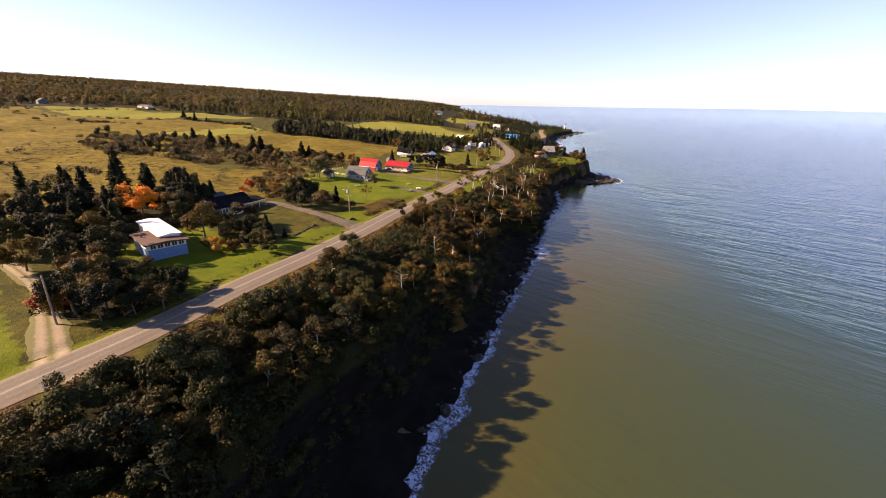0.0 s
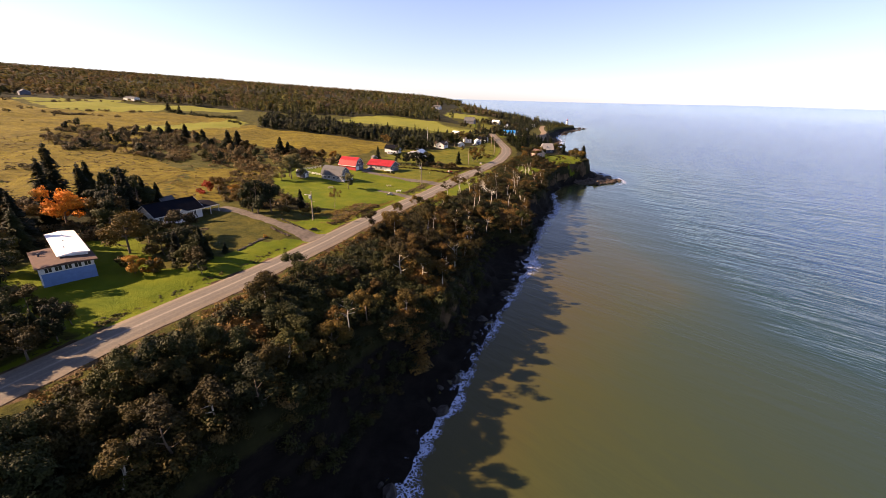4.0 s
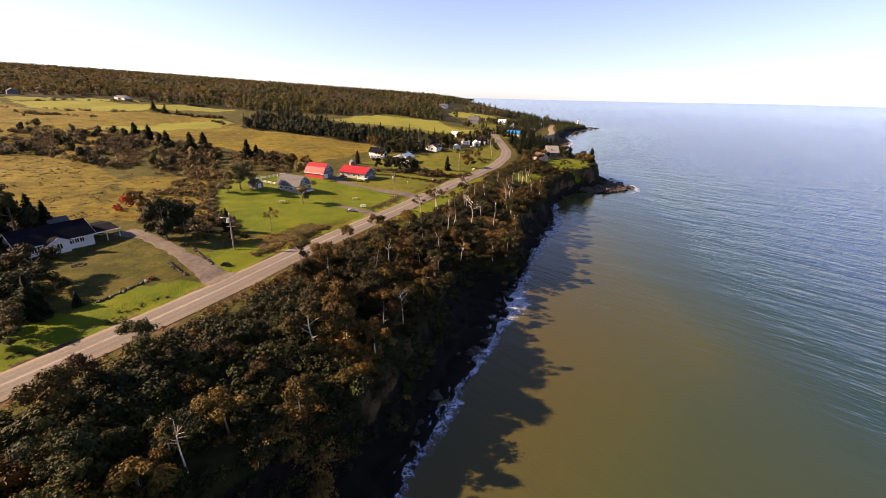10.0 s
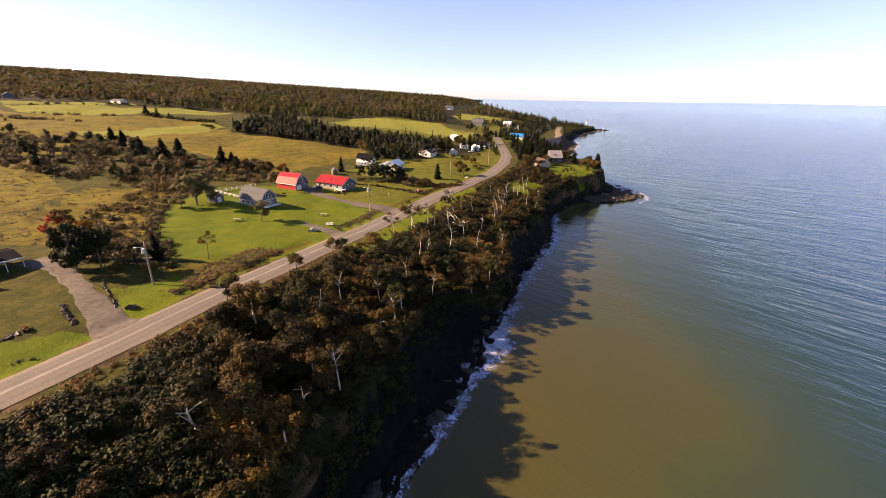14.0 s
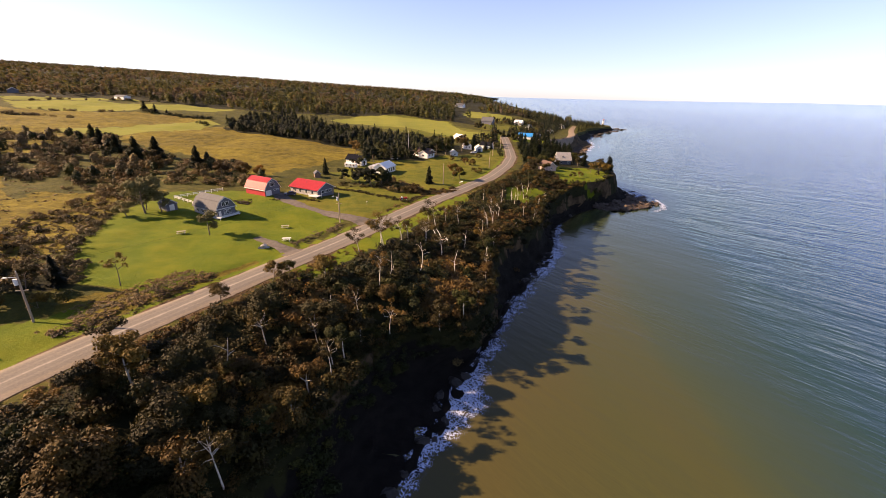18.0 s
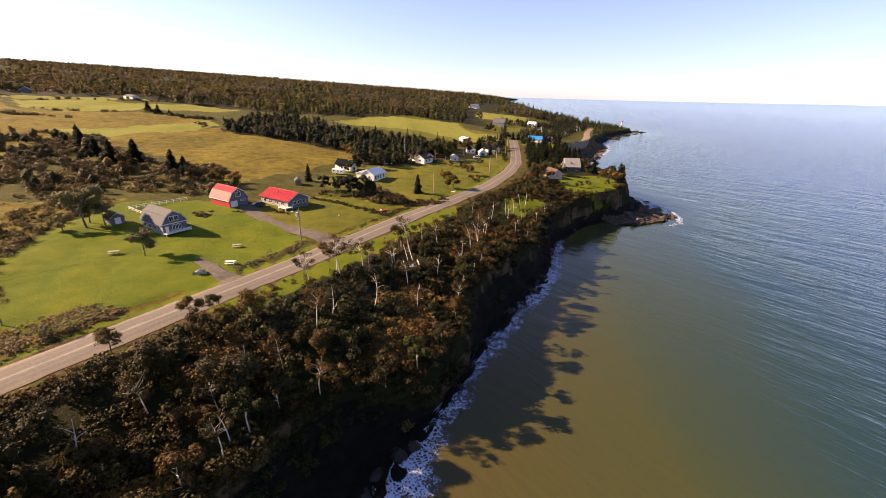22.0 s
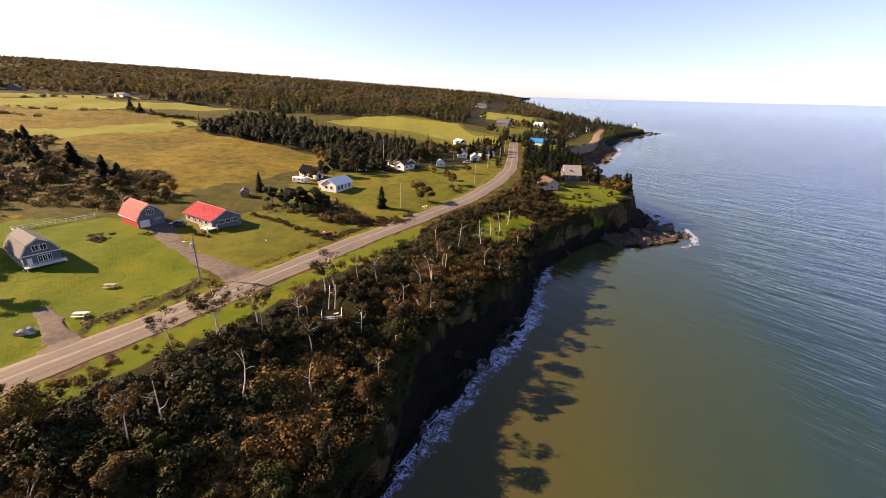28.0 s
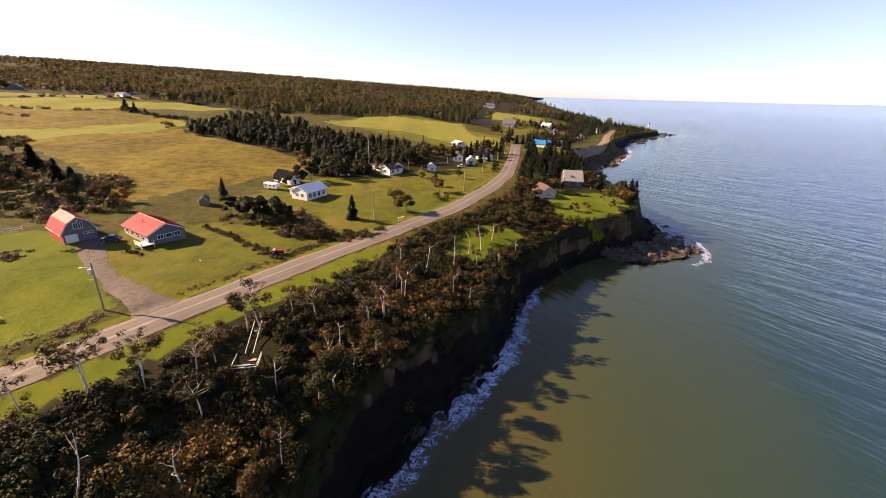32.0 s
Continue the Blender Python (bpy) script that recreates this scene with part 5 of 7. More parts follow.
for tone, n, sd in (("green", 22, 35), ("brush", 30, 36), ("spruce", 10, 37)):
    spots = scatter(np.random.default_rng(sd), BRUSH[1], n, 3.0, lambda u, v: ripple(u * 0.5 + v * 0.3, 4) > -0.3)
    stuff("alders", spots, far_round, tone, "rounded alders and willows in the field brush", "alders", rng, (0.45, 0.95))

for tone, n, sd in (("brush", 110, 71), ("green", 40, 72)):
    spots = scatter(np.random.default_rng(sd), [(-140, 122), (-165, 245), (-262, 335), (-520, 520), (-700, 400), (-400, 180)], n, 0, lambda u, v: ripple(u * 0.23 + v * 0.3, 6) + ripple(v * 0.31 - u * 0.2, 7) > 0.1)
    stuff("brush", spots, thin_bush, tone, "scattered low bushes over the golden fields", "brush", rng, (0.5, 1.5))

# tussocks over the rough field
tuft = [leaf_cloud([(g_ * 0.7, h_ * 0.7, 0.12, 0.8, 0.6, 0.2) for g_, h_ in rng.normal(size=(3, 2))], 44, 0.26, rng, 1.6) for _ in range(4)]
ROUGH = [[(-60, 172), (-76, 204), (-82, 236), (-110, 215), (-165, 250), (-230, 300), (-260, 250), (-150, 120), (-110, 130), (-84, 158)]]
for tone, n, sd, words in (("dry", 700, 51, "pale dry grass tussocks over the rough field"), ("brush", 500, 52, "brown weed stalks over the rough field"), ("rust", 300, 53, "russet bracken over the rough field")):
    spots = []
    for q in ROUGH:
        spots += scatter(np.random.default_rng(sd), q, n)
    stuff("tussocks", spots, tuft, tone, words, "grass", rng, (0.25, 0.7))
for k, (x, y, h) in enumerate(((-44.5, 101, 4), (-47, 104, 5.5), (-50, 106, 6), (-54, 108, 7), (-56, 113, 7.5), (-60, 112, 7), (-52, 113, 5.5), (-48, 110, 4.5), (-58, 118, 7), (-63, 122, 8), (-67, 117, 7), (-46, 114, 3.6), (-55, 119, 5))):
    plant("spruce" if k % 4 == 3 else "round", ("green", "olive", "green", "spruce")[k % 4], x, y, h, "in the dark clump below the house", None, "trees round the cottages", 1.15)
edge_brush = np.random.default_rng(62)
for tone, n, poly, words in (("brush", 46, [(-2, 262), (4, 256), (13, 260), (16, 266), (8, 272), (0, 276), (-8, 272)], "brown brush below the dark pines"), ("green", 18, [(-2, 262), (4, 256), (13, 260), (8, 270), (0, 274)], "green bushes below the dark pines"),
                             ("rust", 70, [(10, 258), (22, 260), (31, 272), (26, 276), (14, 268)], "rust-brown scrub beside the road"), ("olive", 26, [(-26, 266), (-6, 260), (2, 268), (-14, 276)], "olive scrub under the dark pines")):
    stuff("brush", scatter(edge_brush, poly, n), thin_bush if tone in ("brush", "green") else low, tone, words, "brush", edge_brush, (0.5, 1.0))
for x0, y0, x1, y1, n, tone, words in ((-296, 489, -214, 463, 46, "green", "dark bushes in a row across the hay field"), (-440, 498, -388, 608, 34, "brush", "ragged hedge between two far hay fields"), (-366, 436, -290, 484, 16, "brush", "scattered bushes along a field's edge"), (-233, 335, -190, 325, 14, "brush", "scattered bushes along a field's edge"), (-205, 440, -186, 420, 8, "green", "small bushes at the hay field's corner")):
    u = edge_brush.uniform(0, 1, n) ** 1.3
    stuff("hedge", [(x0 + (x1 - x0) * a + edge_brush.normal() * 2.5, y0 + (y1 - y0) * a + edge_brush.normal() * 2.5) for a in u], thin_bush, tone, words, "hedge", edge_brush, (0.6, 1.5))
EDGE = [(-52, 166), (-57, 172), (-72, 200), (-78, 232), (-94, 226), (-90, 190), (-70, 160)]
for tone, n, words in (("brush", 150, "brown weeds and brush along the lawn's edge"), ("dry", 110, "tall dry grass along the lawn's edge"), ("olive", 40, "low olive bushes along the lawn's edge")):
    stuff("brush", scatter(edge_brush, EDGE, n), thin_bush if tone != "dry" else low, tone, words, "brush", edge_brush, (0.35, 0.75))
rim = [(-40.5, 161), (-47, 167.5), (-55, 173), (-60, 181), (-65, 190), (-70, 200), (-73, 212), (-76, 226)]
spots = [(a + (c - a) * u - 0.8 + edge_brush.normal() * 0.9, b + (d - b) * u + edge_brush.normal() * 0.9) for (a, b), (c, d) in zip(rim, rim[1:]) for u in np.linspace(0, 1, 9)]
stuff("brush", spots, thin_bush, "brush", "brown brush hedging the mown lawn", "brush", edge_brush, (0.4, 0.8))
ditch = np.random.default_rng(61)
for side, y0, y1, n, tone in ((-7.6, 143, 169, 130, "rust"), (-9.6, 143, 170, 150, "dry"), (-12.0, 148, 170, 120, "brush"), (-14.5, 150, 170, 90, "dry"), (-9.8, 191, 211, 90, "brush"), (7.0, 154, 174, 90, "dry"), (-7.5, 222, 268, 90, "dry"), (-8.5, 244, 268, 70, "rust"), (-7, 60, 120, 90, "olive"), (6.2, 60, 175, 220, "dry"), (8.0, 100, 180, 160, "rust"), (7.4, 258, 330, 90, "dry")):
    ys_ = ditch.uniform(y0, y1, n)
    stuff("verge_grass", [(float(road_x(v)) + side + ditch.normal() * 0.8, v) for v in ys_], tuft, tone, "ragged brown grass along the road's ditch", "grass", ditch, (0.22, 0.62))

# ---- buildings ----
def part(name, bm, material, parent=None, label=""):
    me = bpy.data.meshes.new(name)
    bm.normal_update()
    bm.to_mesh(me)
    bm.free()
    me.materials.append(material)
    o = new(name, me)
    if parent:
        o.parent = parent
    if label:
        o["label"] = label
    return o


def box(x0, y0, z0, x1, y1, z1, bm=None, bevel=0.0):
    bm = bm or bmesh.new()
    r = bmesh.ops.create_cube(bm, size=1.0)
    m = Matrix.Translation(((x0 + x1) / 2, (y0 + y1) / 2, (z0 + z1) / 2)) @ Matrix.Diagonal((x1 - x0, y1 - y0, z1 - z0, 1))
    bmesh.ops.transform(bm, matrix=m, verts=r["verts"])
    if bevel:
        bmesh.ops.bevel(bm, geom=list({e for v in r["verts"] for e in v.link_edges}), offset=bevel, segments=1, affect="EDGES")
    return bm


def prism(profile, y0, y1, bm=None):
    """A closed profile of (x, z), drawn out along y."""
    bm = bm or bmesh.new()
    a = [bm.verts.new((x, y0, z)) for x, z in profile]
    b = [bm.verts.new((x, y1, z)) for x, z in profile]
    n = len(profile)
    bm.faces.new(a)
    bm.faces.new(b[::-1])
    for k in range(n):
        bm.faces.new((a[k], b[k], b[(k + 1) % n], a[(k + 1) % n]))
    bmesh.ops.recalc_face_normals(bm, faces=bm.faces[:])
    return bm


def glass_material():
    m, t, b = nodes_of("window_glass")
    b.inputs["Base Color"].default_value = (0.02, 0.025, 0.03, 1)
    b.inputs["Roughness"].default_value = 0.05
    return m


M_GLASS = glass_material()
M_WHITE = paint("white_paint", (0.62, 0.62, 0.6), 0.85, 0.55, 1.2)
M_TRIM = paint("trim_paint", (0.62, 0.62, 0.6), 0.85, 0.5, 3)
M_GREYROOF = paint("grey_roofing", (0.075, 0.078, 0.086), 0.8, 0.85, 0.8, grain=7, bumps=0.4)
M_DARKROOF = paint("dark_roofing", (0.009, 0.01, 0.015), 0.7, 1.0, 0.8, grain=6, bumps=0.3, gloss=0.03)
M_BROWNROOF = paint("brown_roofing", (0.085, 0.052, 0.042), 0.75, 0.85, 0.8, grain=7, bumps=0.4)
M_REDROOF = paint("red_metal", (0.30, 0.024, 0.030), 0.85, 0.5, 0.5, grain=4, bumps=0.05, gloss=0.12)
M_RED = paint("red_boards", (0.32, 0.02, 0.022), 0.8, 0.6, 1.0)
M_GREYWALL = paint("grey_boards", (0.11, 0.115, 0.14), 0.8, 0.8, 1.0, grain=9, bumps=0.3)
M_BLUEROOF = paint("blue_metal", (0.02, 0.2, 0.5), 0.85, 0.4, 0.5)
M_BLUEWALL = paint("blue_boards", (0.12, 0.22, 0.42), 0.8, 0.6, 1.0)
M_WHITEROOF = paint("white_metal", (0.72, 0.71, 0.7), 0.92, 0.4, 0.4, bumps=0.05)
M_BROWN = paint("brown_boards", (0.23, 0.15, 0.1), 0.75, 0.8, 1.0)
M_PINK = paint("pink_siding", (0.5, 0.36, 0.3), 0.85, 0.7, 1.0)
M_POLE = paint("pole_wood", (0.32, 0.25, 0.18), 0.7, 0.9, 1.5, grain=18, bumps=0.4)


def roof_profiles(kind, w, rise, over):
    """Lines of (x, z) over the wall's top, from eave to eave."""
    h = w / 2
    if kind == "gambrel":
        return [(-h - over, -0.15), (-h * 0.62, rise * 0.66), (0, rise), (h * 0.62, rise * 0.66), (h + over, -0.15)]
    s = rise / h
    return [(-h - over, -over * s), (0, rise), (h + over, -over * s)]


def window(parent, x, z, w, h, face, normal, name="window", cross=True):
    """A window on an end wall (normal 'y') or a side wall (normal 'x'): frame, pane, bars."""
    sgn = 1 if face > 0 else -1
    top = part(name, box(-w / 2 - 0.12, -0.03, -h / 2 - 0.12, w / 2 + 0.12, 0.05, h / 2 + 0.12), M_TRIM, parent, "white window frame")
    part("pane", box(-w / 2, 0.03, -h / 2, w / 2, 0.065, h / 2), M_GLASS, top)
    if cross:
        bm = box(-0.04, 0.05, -h / 2, 0.04, 0.085, h / 2)
        part("glazing_bar", bm, M_TRIM, top)
    if normal == "y":
        top.matrix_basis = pose(x, face, z, 0, 0, 0 if sgn > 0 else 180)
    else:
        top.matrix_basis = pose(face, x, z, 0, 0, -90 if sgn > 0 else 90)
    return top


def house(name, x, y, turn, w, l, wall, rise, kind, m_wall, m_roof, label, category="house", over=0.4, m_end=None, ends=(), sides=(), doors=(), z=None, m_trim=None, ribs=0.0):
    """A house with its ridge along local y: walls, roof slopes, ridge cap, gable trims, windows, doors."""
    top = tagged(new(name), label, category)
    g = float(land_z(x, y)) if z is None else z
    top.matrix_basis = pose(x, y, g, 0, 0, turn)
    h = w / 2
    prof = roof_profiles(kind, w, rise, over)
    inner = [(-h, 0)] + [(px, pz - 0.06) for px, pz in prof[1:-1]] + [(h, 0)]
    body = [(-h, -0.8), *[(px, pz + wall) for px, pz in inner], (h, -0.8)]
    part("wall", prism(body, -l / 2, l / 2), m_wall, top)
    if m_end:
        for s in (-1, 1):
            part("gable_wall", prism([(px * 0.998, pz) for px, pz in body], s * l / 2 - 0.02, s * l / 2 + 0.02), m_end, top)
    for (ax, az), (bx, bz) in zip(prof, prof[1:]):
        d = Vector((bx - ax, bz - az)).normalized()
        nx, nz = -d.y * 0.14, d.x * 0.14
        if nz < 0:
            nx, nz = -nx, -nz
        slope = part("roof_slope", prism([(ax, az + wall), (bx, bz + wall), (bx + nx, bz + wall + nz), (ax + nx, az + wall + nz)], -l / 2 - over, l / 2 + over), m_roof, top)
        if ribs:
            bm = bmesh.new()
            k = -l / 2 - over + ribs / 2
            while k < l / 2 + over:
                prism([(ax + nx, az + wall + nz), (bx + nx, bz + wall + nz), (bx + nx * 1.3, bz + wall + nz * 1.3), (ax + nx * 1.3, az + wall + nz * 1.3)], k, k + 0.05, bm)
                k += ribs
            part("standing_seam", bm, m_roof, slope)
    ridge = max(pz for _, pz in prof) + wall
    part("ridge_cap", prism([(-0.2, ridge + 0.02), (0, ridge + 0.2), (0.2, ridge + 0.02)], -l / 2 - over, l / 2 + over), m_roof, top)
    for s in (-1, 1):
        for (ax, az), (bx, bz) in zip(prof, prof[1:]):
            part("barge_board", prism([(ax, az + wall - 0.18), (bx, bz + wall - 0.18), (bx, bz + wall + 0.1), (ax, az + wall + 0.1)], s * (l / 2 + over) - 0.03, s * (l / 2 + over) + 0.03), m_trim or M_TRIM, top)
    for end, px, pz, pw, ph in ends:
        window(top, px, pz, pw, ph, end * (l / 2 + 0.02), "y")
    for side, py, pz, pw, ph in sides:
        window(top, py, pz, pw, ph, side * h, "x")
    for end, px, dw, dh, mat in doors:
        d = part("door", box(px - dw / 2, -0.03, 0, px + dw / 2, 0.06, dh), mat, top)
        d.matrix_basis = pose(0, end * (l / 2 + 0.02), 0, 0, 0, 0)
    return top


def cylinder(r0, r1, z0, z1, sides=12, x=0.0, y=0.0):
    bm = bmesh.new()
    bmesh.ops.create_cone(bm, cap_ends=True, segments=sides, radius1=r0, radius2=r1, depth=z1 - z0, matrix=Matrix.Translation((x, y, (z0 + z1) / 2)))
    return bm


R_TURN = 67.5
WALL_LIGHT = paint("weathered_shingles", (0.28, 0.27, 0.26), 0.75, 0.85, 1.0, grain=8, bumps=0.4)

# grey barn with a skirt roof and a deck on the seaward end
b = house("barn", -43.6, 210.4, R_TURN, 7.2, 12.6, 2.7, 4.0, "gambrel", WALL_LIGHT, M_GREYROOF, "grey gambrel-roofed barn house on a mown lawn", "barn", 0.35, M_GREYWALL,
          ends=((-1, -0.75, 4.3, 1.1, 1.3), (-1, 0.75, 4.3, 1.1, 1.3), (-1, -0.4, 1.5, 0.7, 1.4), (-1, 0.5, 1.5, 0.7, 1.4), (-1, 1.4, 1.5, 0.7, 1.4)),
          sides=((-1, -4.4, 1.4, 1.2, 1.1), (-1, -1.6, 1.4, 1.2, 1.1), (-1, 1.4, 1.4, 1.2, 1.1), (-1, 4.2, 1.4, 1.2, 1.1), (1, -3, 1.4, 1.0, 1.0)), doors=((-1, -2.4, 0.95, 2.05, M_WHITE),))
part("skirt_trim", box(-3.9, -6.75, 2.72, 4.0, -6.3, 2.9), M_TRIM, b, "white trim across the gable")
part("deck", box(-3.8, -8.0, 0.05, 4.1, -6.33, 0.25), M_TRIM, b, "white-edged deck")
for k in (-3.6, 3.9):
    part("deck_post", box(k - 0.08, -7.9, -0.6, k + 0.08, -7.74, 0.05), M_TRIM, b)
for k in range(4):
    part("deck_rail", box(-3.8, -8.0, 0.35 + 0.22 * k, 4.1, -7.96, 0.4 + 0.22 * k), M_TRIM, b)
b.scale = (0.88, 0.88, 0.88)

# red barn
b = house("barn", -42.6, 238.4, R_TURN, 7.2, 11.0, 2.5, 4.0, "gambrel", M_RED, M_REDROOF, "red gambrel-roofed barn with a grey end wall", "barn", 0.35, M_GREYWALL,
          ends=((-1, -0.48, 4.2, 0.85, 1.5), (-1, 0.48, 4.2, 0.85, 1.5)), ribs=0.9)
d_ = part("garage_door", box(-3.2, -5.62, 0, -0.6, -5.5, 2.1), M_WHITE, b, "white garage door")
for k in range(3):
    part("panel_groove", box(-3.2, -5.635, 0.5 + 0.52 * k, -0.6, -5.61, 0.54 + 0.52 * k), M_TRIM, d_)
for k in (1.1, 2.3):
    o = part("oval_window", box(-0.6, -0.05, -0.32, 0.6, 0.05, 0.32, bevel=0.2), M_TRIM, b, "white oval window")
    part("pane", box(-0.42, -0.07, -0.18, 0.42, -0.02, 0.18, bevel=0.12), M_GLASS, o)
    o.matrix_basis = pose(k, -5.56, 1.9)
part("eave_trim", box(-4.05, -5.9, 2.15, -3.95, 5.9, 2.45), M_TRIM, b, "white eave board")
part("gable_lamp", cylinder(0.2, 0.2, -0.06, 0.06), M_WHITE, b).matrix_basis = pose(0, -5.8, 5.6, 90, 0, 0)
b.scale = (0.94, 0.94, 0.94)

# bungalow with a red roof and a white deck
b = house("bungalow", -27.0, 247.0, R_TURN, 8.8, 14.2, 2.7, 2.2, "gable", WALL_LIGHT, M_REDROOF, "grey shingled bungalow with a bright red metal roof", "house", 0.5, M_GREYWALL,
          ends=((-1, -1.6, 1.6, 1.3, 0.95), (-1, 0.4, 1.6, 1.3, 0.95), (-1, 2.4, 1.6, 1.3, 0.95)), sides=((-1, -4.2, 1.5, 1.3, 1.1), (-1, -1.2, 1.5, 1.3, 1.1), (-1, 2, 1.5, 1.3, 1.1), (-1, 5, 1.5, 1.3, 1.1)), doors=((-1, 3.7, 0.9, 2.0, M_BROWN),), ribs=0.6)
part("deck", box(-6.6, -8.4, 0.5, -3.6, -4.6, 0.7), M_TRIM, b, "white painted deck")
for k in range(3):
    part("deck_rail", box(-6.6, -8.4, 0.95 + 0.28 * k, -6.5, -4.6, 1.0 + 0.28 * k), M_TRIM, b)
for px, py in ((-6.5, -8.3), (-3.7, -8.3), (-6.5, -4.7)):
    part("deck_post", box(px - 0.08, py - 0.08, -0.6, px + 0.08, py + 0.08, 1.6), M_TRIM, b)
part("vent_pipe", cylinder(0.09, 0.09, 3.6, 4.9, 8, -2.0, 0.5), M_GREYROOF, b)

# cottage: a low brown-roofed front with a row of windows, a white-roofed long part behind
c = tagged(new("cottage"), "blue and white cottage with brown and white roofs beside the road", "house")
c.matrix_basis = pose(-71.2, 97.9, float(land_z(-69, 96)) + 1.4, 0, 0, 48.5)
part("front_wall", box(-4.2, -6.0, -2.4, 4.2, 5.5, 1.15), M_BLUEWALL, c, "blue painted boards")
part("window_band", box(-4.15, -5.95, 1.15, 4.15, 5.45, 2.5), M_WHITE, c, "white window band")
part("brown_roof", prism([(-4.8, 2.55), (4.8, 2.35), (4.8, 2.5), (0, 3.0), (-4.8, 2.75)], -6.8, 5.8), M_BROWNROOF, c, "brown low-pitched roof")
for k in range(5):
    window(c, -2.9 + 1.5 * k, 1.8, 1.0, 0.85, -5.97, "y")
for k in (-4.2, -1.2, 2.0):
    window(c, k, 1.8, 1.1, 0.85, 4.17, "x")
part("corner_board", box(-4.3, -6.08, -1.0, -4.05, -5.9, 2.5), M_TRIM, c)
part("rear_wall", box(-0.6, 5.45, -2.4, 3.9, 15.2, 2.9), M_WHITE, c, "white siding")
part("upper_wall", box(-0.6, -2.8, 2.6, 3.9, 15.0, 3.3), M_WHITE, c)
part("white_roof", prism([(-1.0, 3.3), (4.3, 3.3), (4.3, 3.42), (1.65, 3.75), (-1.0, 3.42)], -3.4, 15.6), M_WHITEROOF, c, "white metal roof")
for k in (1.0, 4.2, 7.0):
    part("roof_vent", cylinder(0.16, 0.12, 3.55, 3.95, 10, 0.6 + 0.15 * k, k * 1.6), M_WHITE, c)
for k in (7.5, 11.0):
    window(c, k, 1.6, 1.1, 0.9, 3.92, "x")
part("chimney_pot", cylinder(0.18, 0.18, 2.7, 3.5, 10, -3.4, 1.0), M_GREYROOF, c)

# dark-roofed house with a front gable and a carport
h1 = tagged(new("house"), "white house under a dark hipped roof with a carport", "house")
h1.matrix_basis = pose(-75.5, 140.5, float(land_z(-73, 140)), 0, 0, -27)
part("wall", box(-4.6, -7.4, -0.8, 4.6, 6.4, 2.6), M_WHITE, h1)
for d in (-1, 1):
    part("roof_slope", prism([(d * 5.2, 2.35), (0, 5.3), (0, 5.45), (d * 5.2, 2.5)], -8.1, 7.0), M_DARKROOF, h1)
    for e in (-8.13, 7.03):
        part("barge_board", prism([(d * 5.2, 2.15), (0, 5.1), (0, 5.42), (d * 5.2, 2.47)], e - 0.04, e + 0.04), M_TRIM, h1)
    part("gable_wall", prism([(-4.6, 2.6), (0, 5.2), (4.6, 2.6)], d * 6.9 - 0.5 - 0.06, d * 6.9 - 0.5 + 0.06), M_WHITE, h1)
part("ridge_cap", prism([(-0.2, 5.38), (0, 5.55), (0.2, 5.38)], -8.1, 7.0), M_DARKROOF, h1)
part("eave_board", box(5.16, -8.1, 2.28, 5.24, 7.0, 2.5), M_TRIM, h1)
for k in (-2.2, 0.0, 2.2):
    window(h1, k, 1.4, 0.9, 1.1, -7.42, "y")
part("porch_wall", prism([(-1.9, -0.6), (-1.9, 2.5), (0, 3.5), (1.9, 2.5), (1.9, -0.6)], 0, 1.4), M_WHITE, h1).matrix_basis = pose(4.6, -0.8, 0, 0, 0, -90)
for s in (-1, 1):
    part("porch_roof", prism([(-2.4 * s, 2.3), (0, 3.6), (0, 3.75), (-2.4 * s, 2.45)], -1.0, 1.8), M_DARKROOF, h1).matrix_basis = pose(4.6, -0.8, 0, 0, 0, -90)
    part("porch_barge", prism([(-2.4 * s, 2.2), (0, 3.5), (0, 3.72), (-2.4 * s, 2.42)], 1.8, 1.86), M_TRIM, h1).matrix_basis = pose(4.6, -0.8, 0, 0, 0, -90)
window(h1, -0.8, 1.5, 0.9, 1.2, 6.02, "x")
for k in (-6.1, -5.0, -3.9):
    window(h1, k, 1.5, 0.8, 1.4, 4.62, "x")
for k in (2.0, 3.0, 4.0):
    window(h1, k, 1.6, 0.75, 1.1, 4.62, "x")
part("carport_roof", prism([(-4.4, 2.5), (4.9, 2.3), (4.9, 2.5), (0, 3.2), (-4.4, 2.7)], 6.4, 12.2), M_DARKROOF, h1)
part("carport_fascia", box(4.9, 2.0 - 0.0, 2.28, 5.0, 12.3, 2.52), M_TRIM, h1)
for px, py in ((4.6, 12.0), (4.6, 9.2), (-4.0, 12.0)):
    part("carport_post", box(px - 0.08, py - 0.08, -0.5, px + 0.08, py + 0.08, 2.35), M_TRIM, h1)
house("shed", -84.5, 151.5, -27, 3, 4, 2.2, 0.9, "gable", M_GREYWALL, M_GREYROOF, "small grey garden shed behind the house", "shed", 0.2)

# white house, bungalow, dark-roofed house behind
house("house", -10.6, 299.6, -13, 7.2, 11, 2.7, 2.0, "gable", M_WHITE, M_WHITEROOF, "white bungalow with a pale metal roof", "house", 0.4,
      ends=((-1, -1.2, 1.5, 1.0, 1.0), (-1, 1.3, 1.5, 1.0, 1.0)), sides=((1, -3.8, 1.3, 1.2, 1.6), (1, -1.6, 1.3, 1.2, 1.6), (1, 0.8, 1.3, 1.0, 1.6), (1, 3.4, 1.3, 1.2, 1.6)))
house("lean_to", -16.0, 302.5, -13, 4.0, 7, 2.3, 0.8, "gable", M_WHITE, M_WHITEROOF, "white side wing with a pale roof", "house", 0.3)
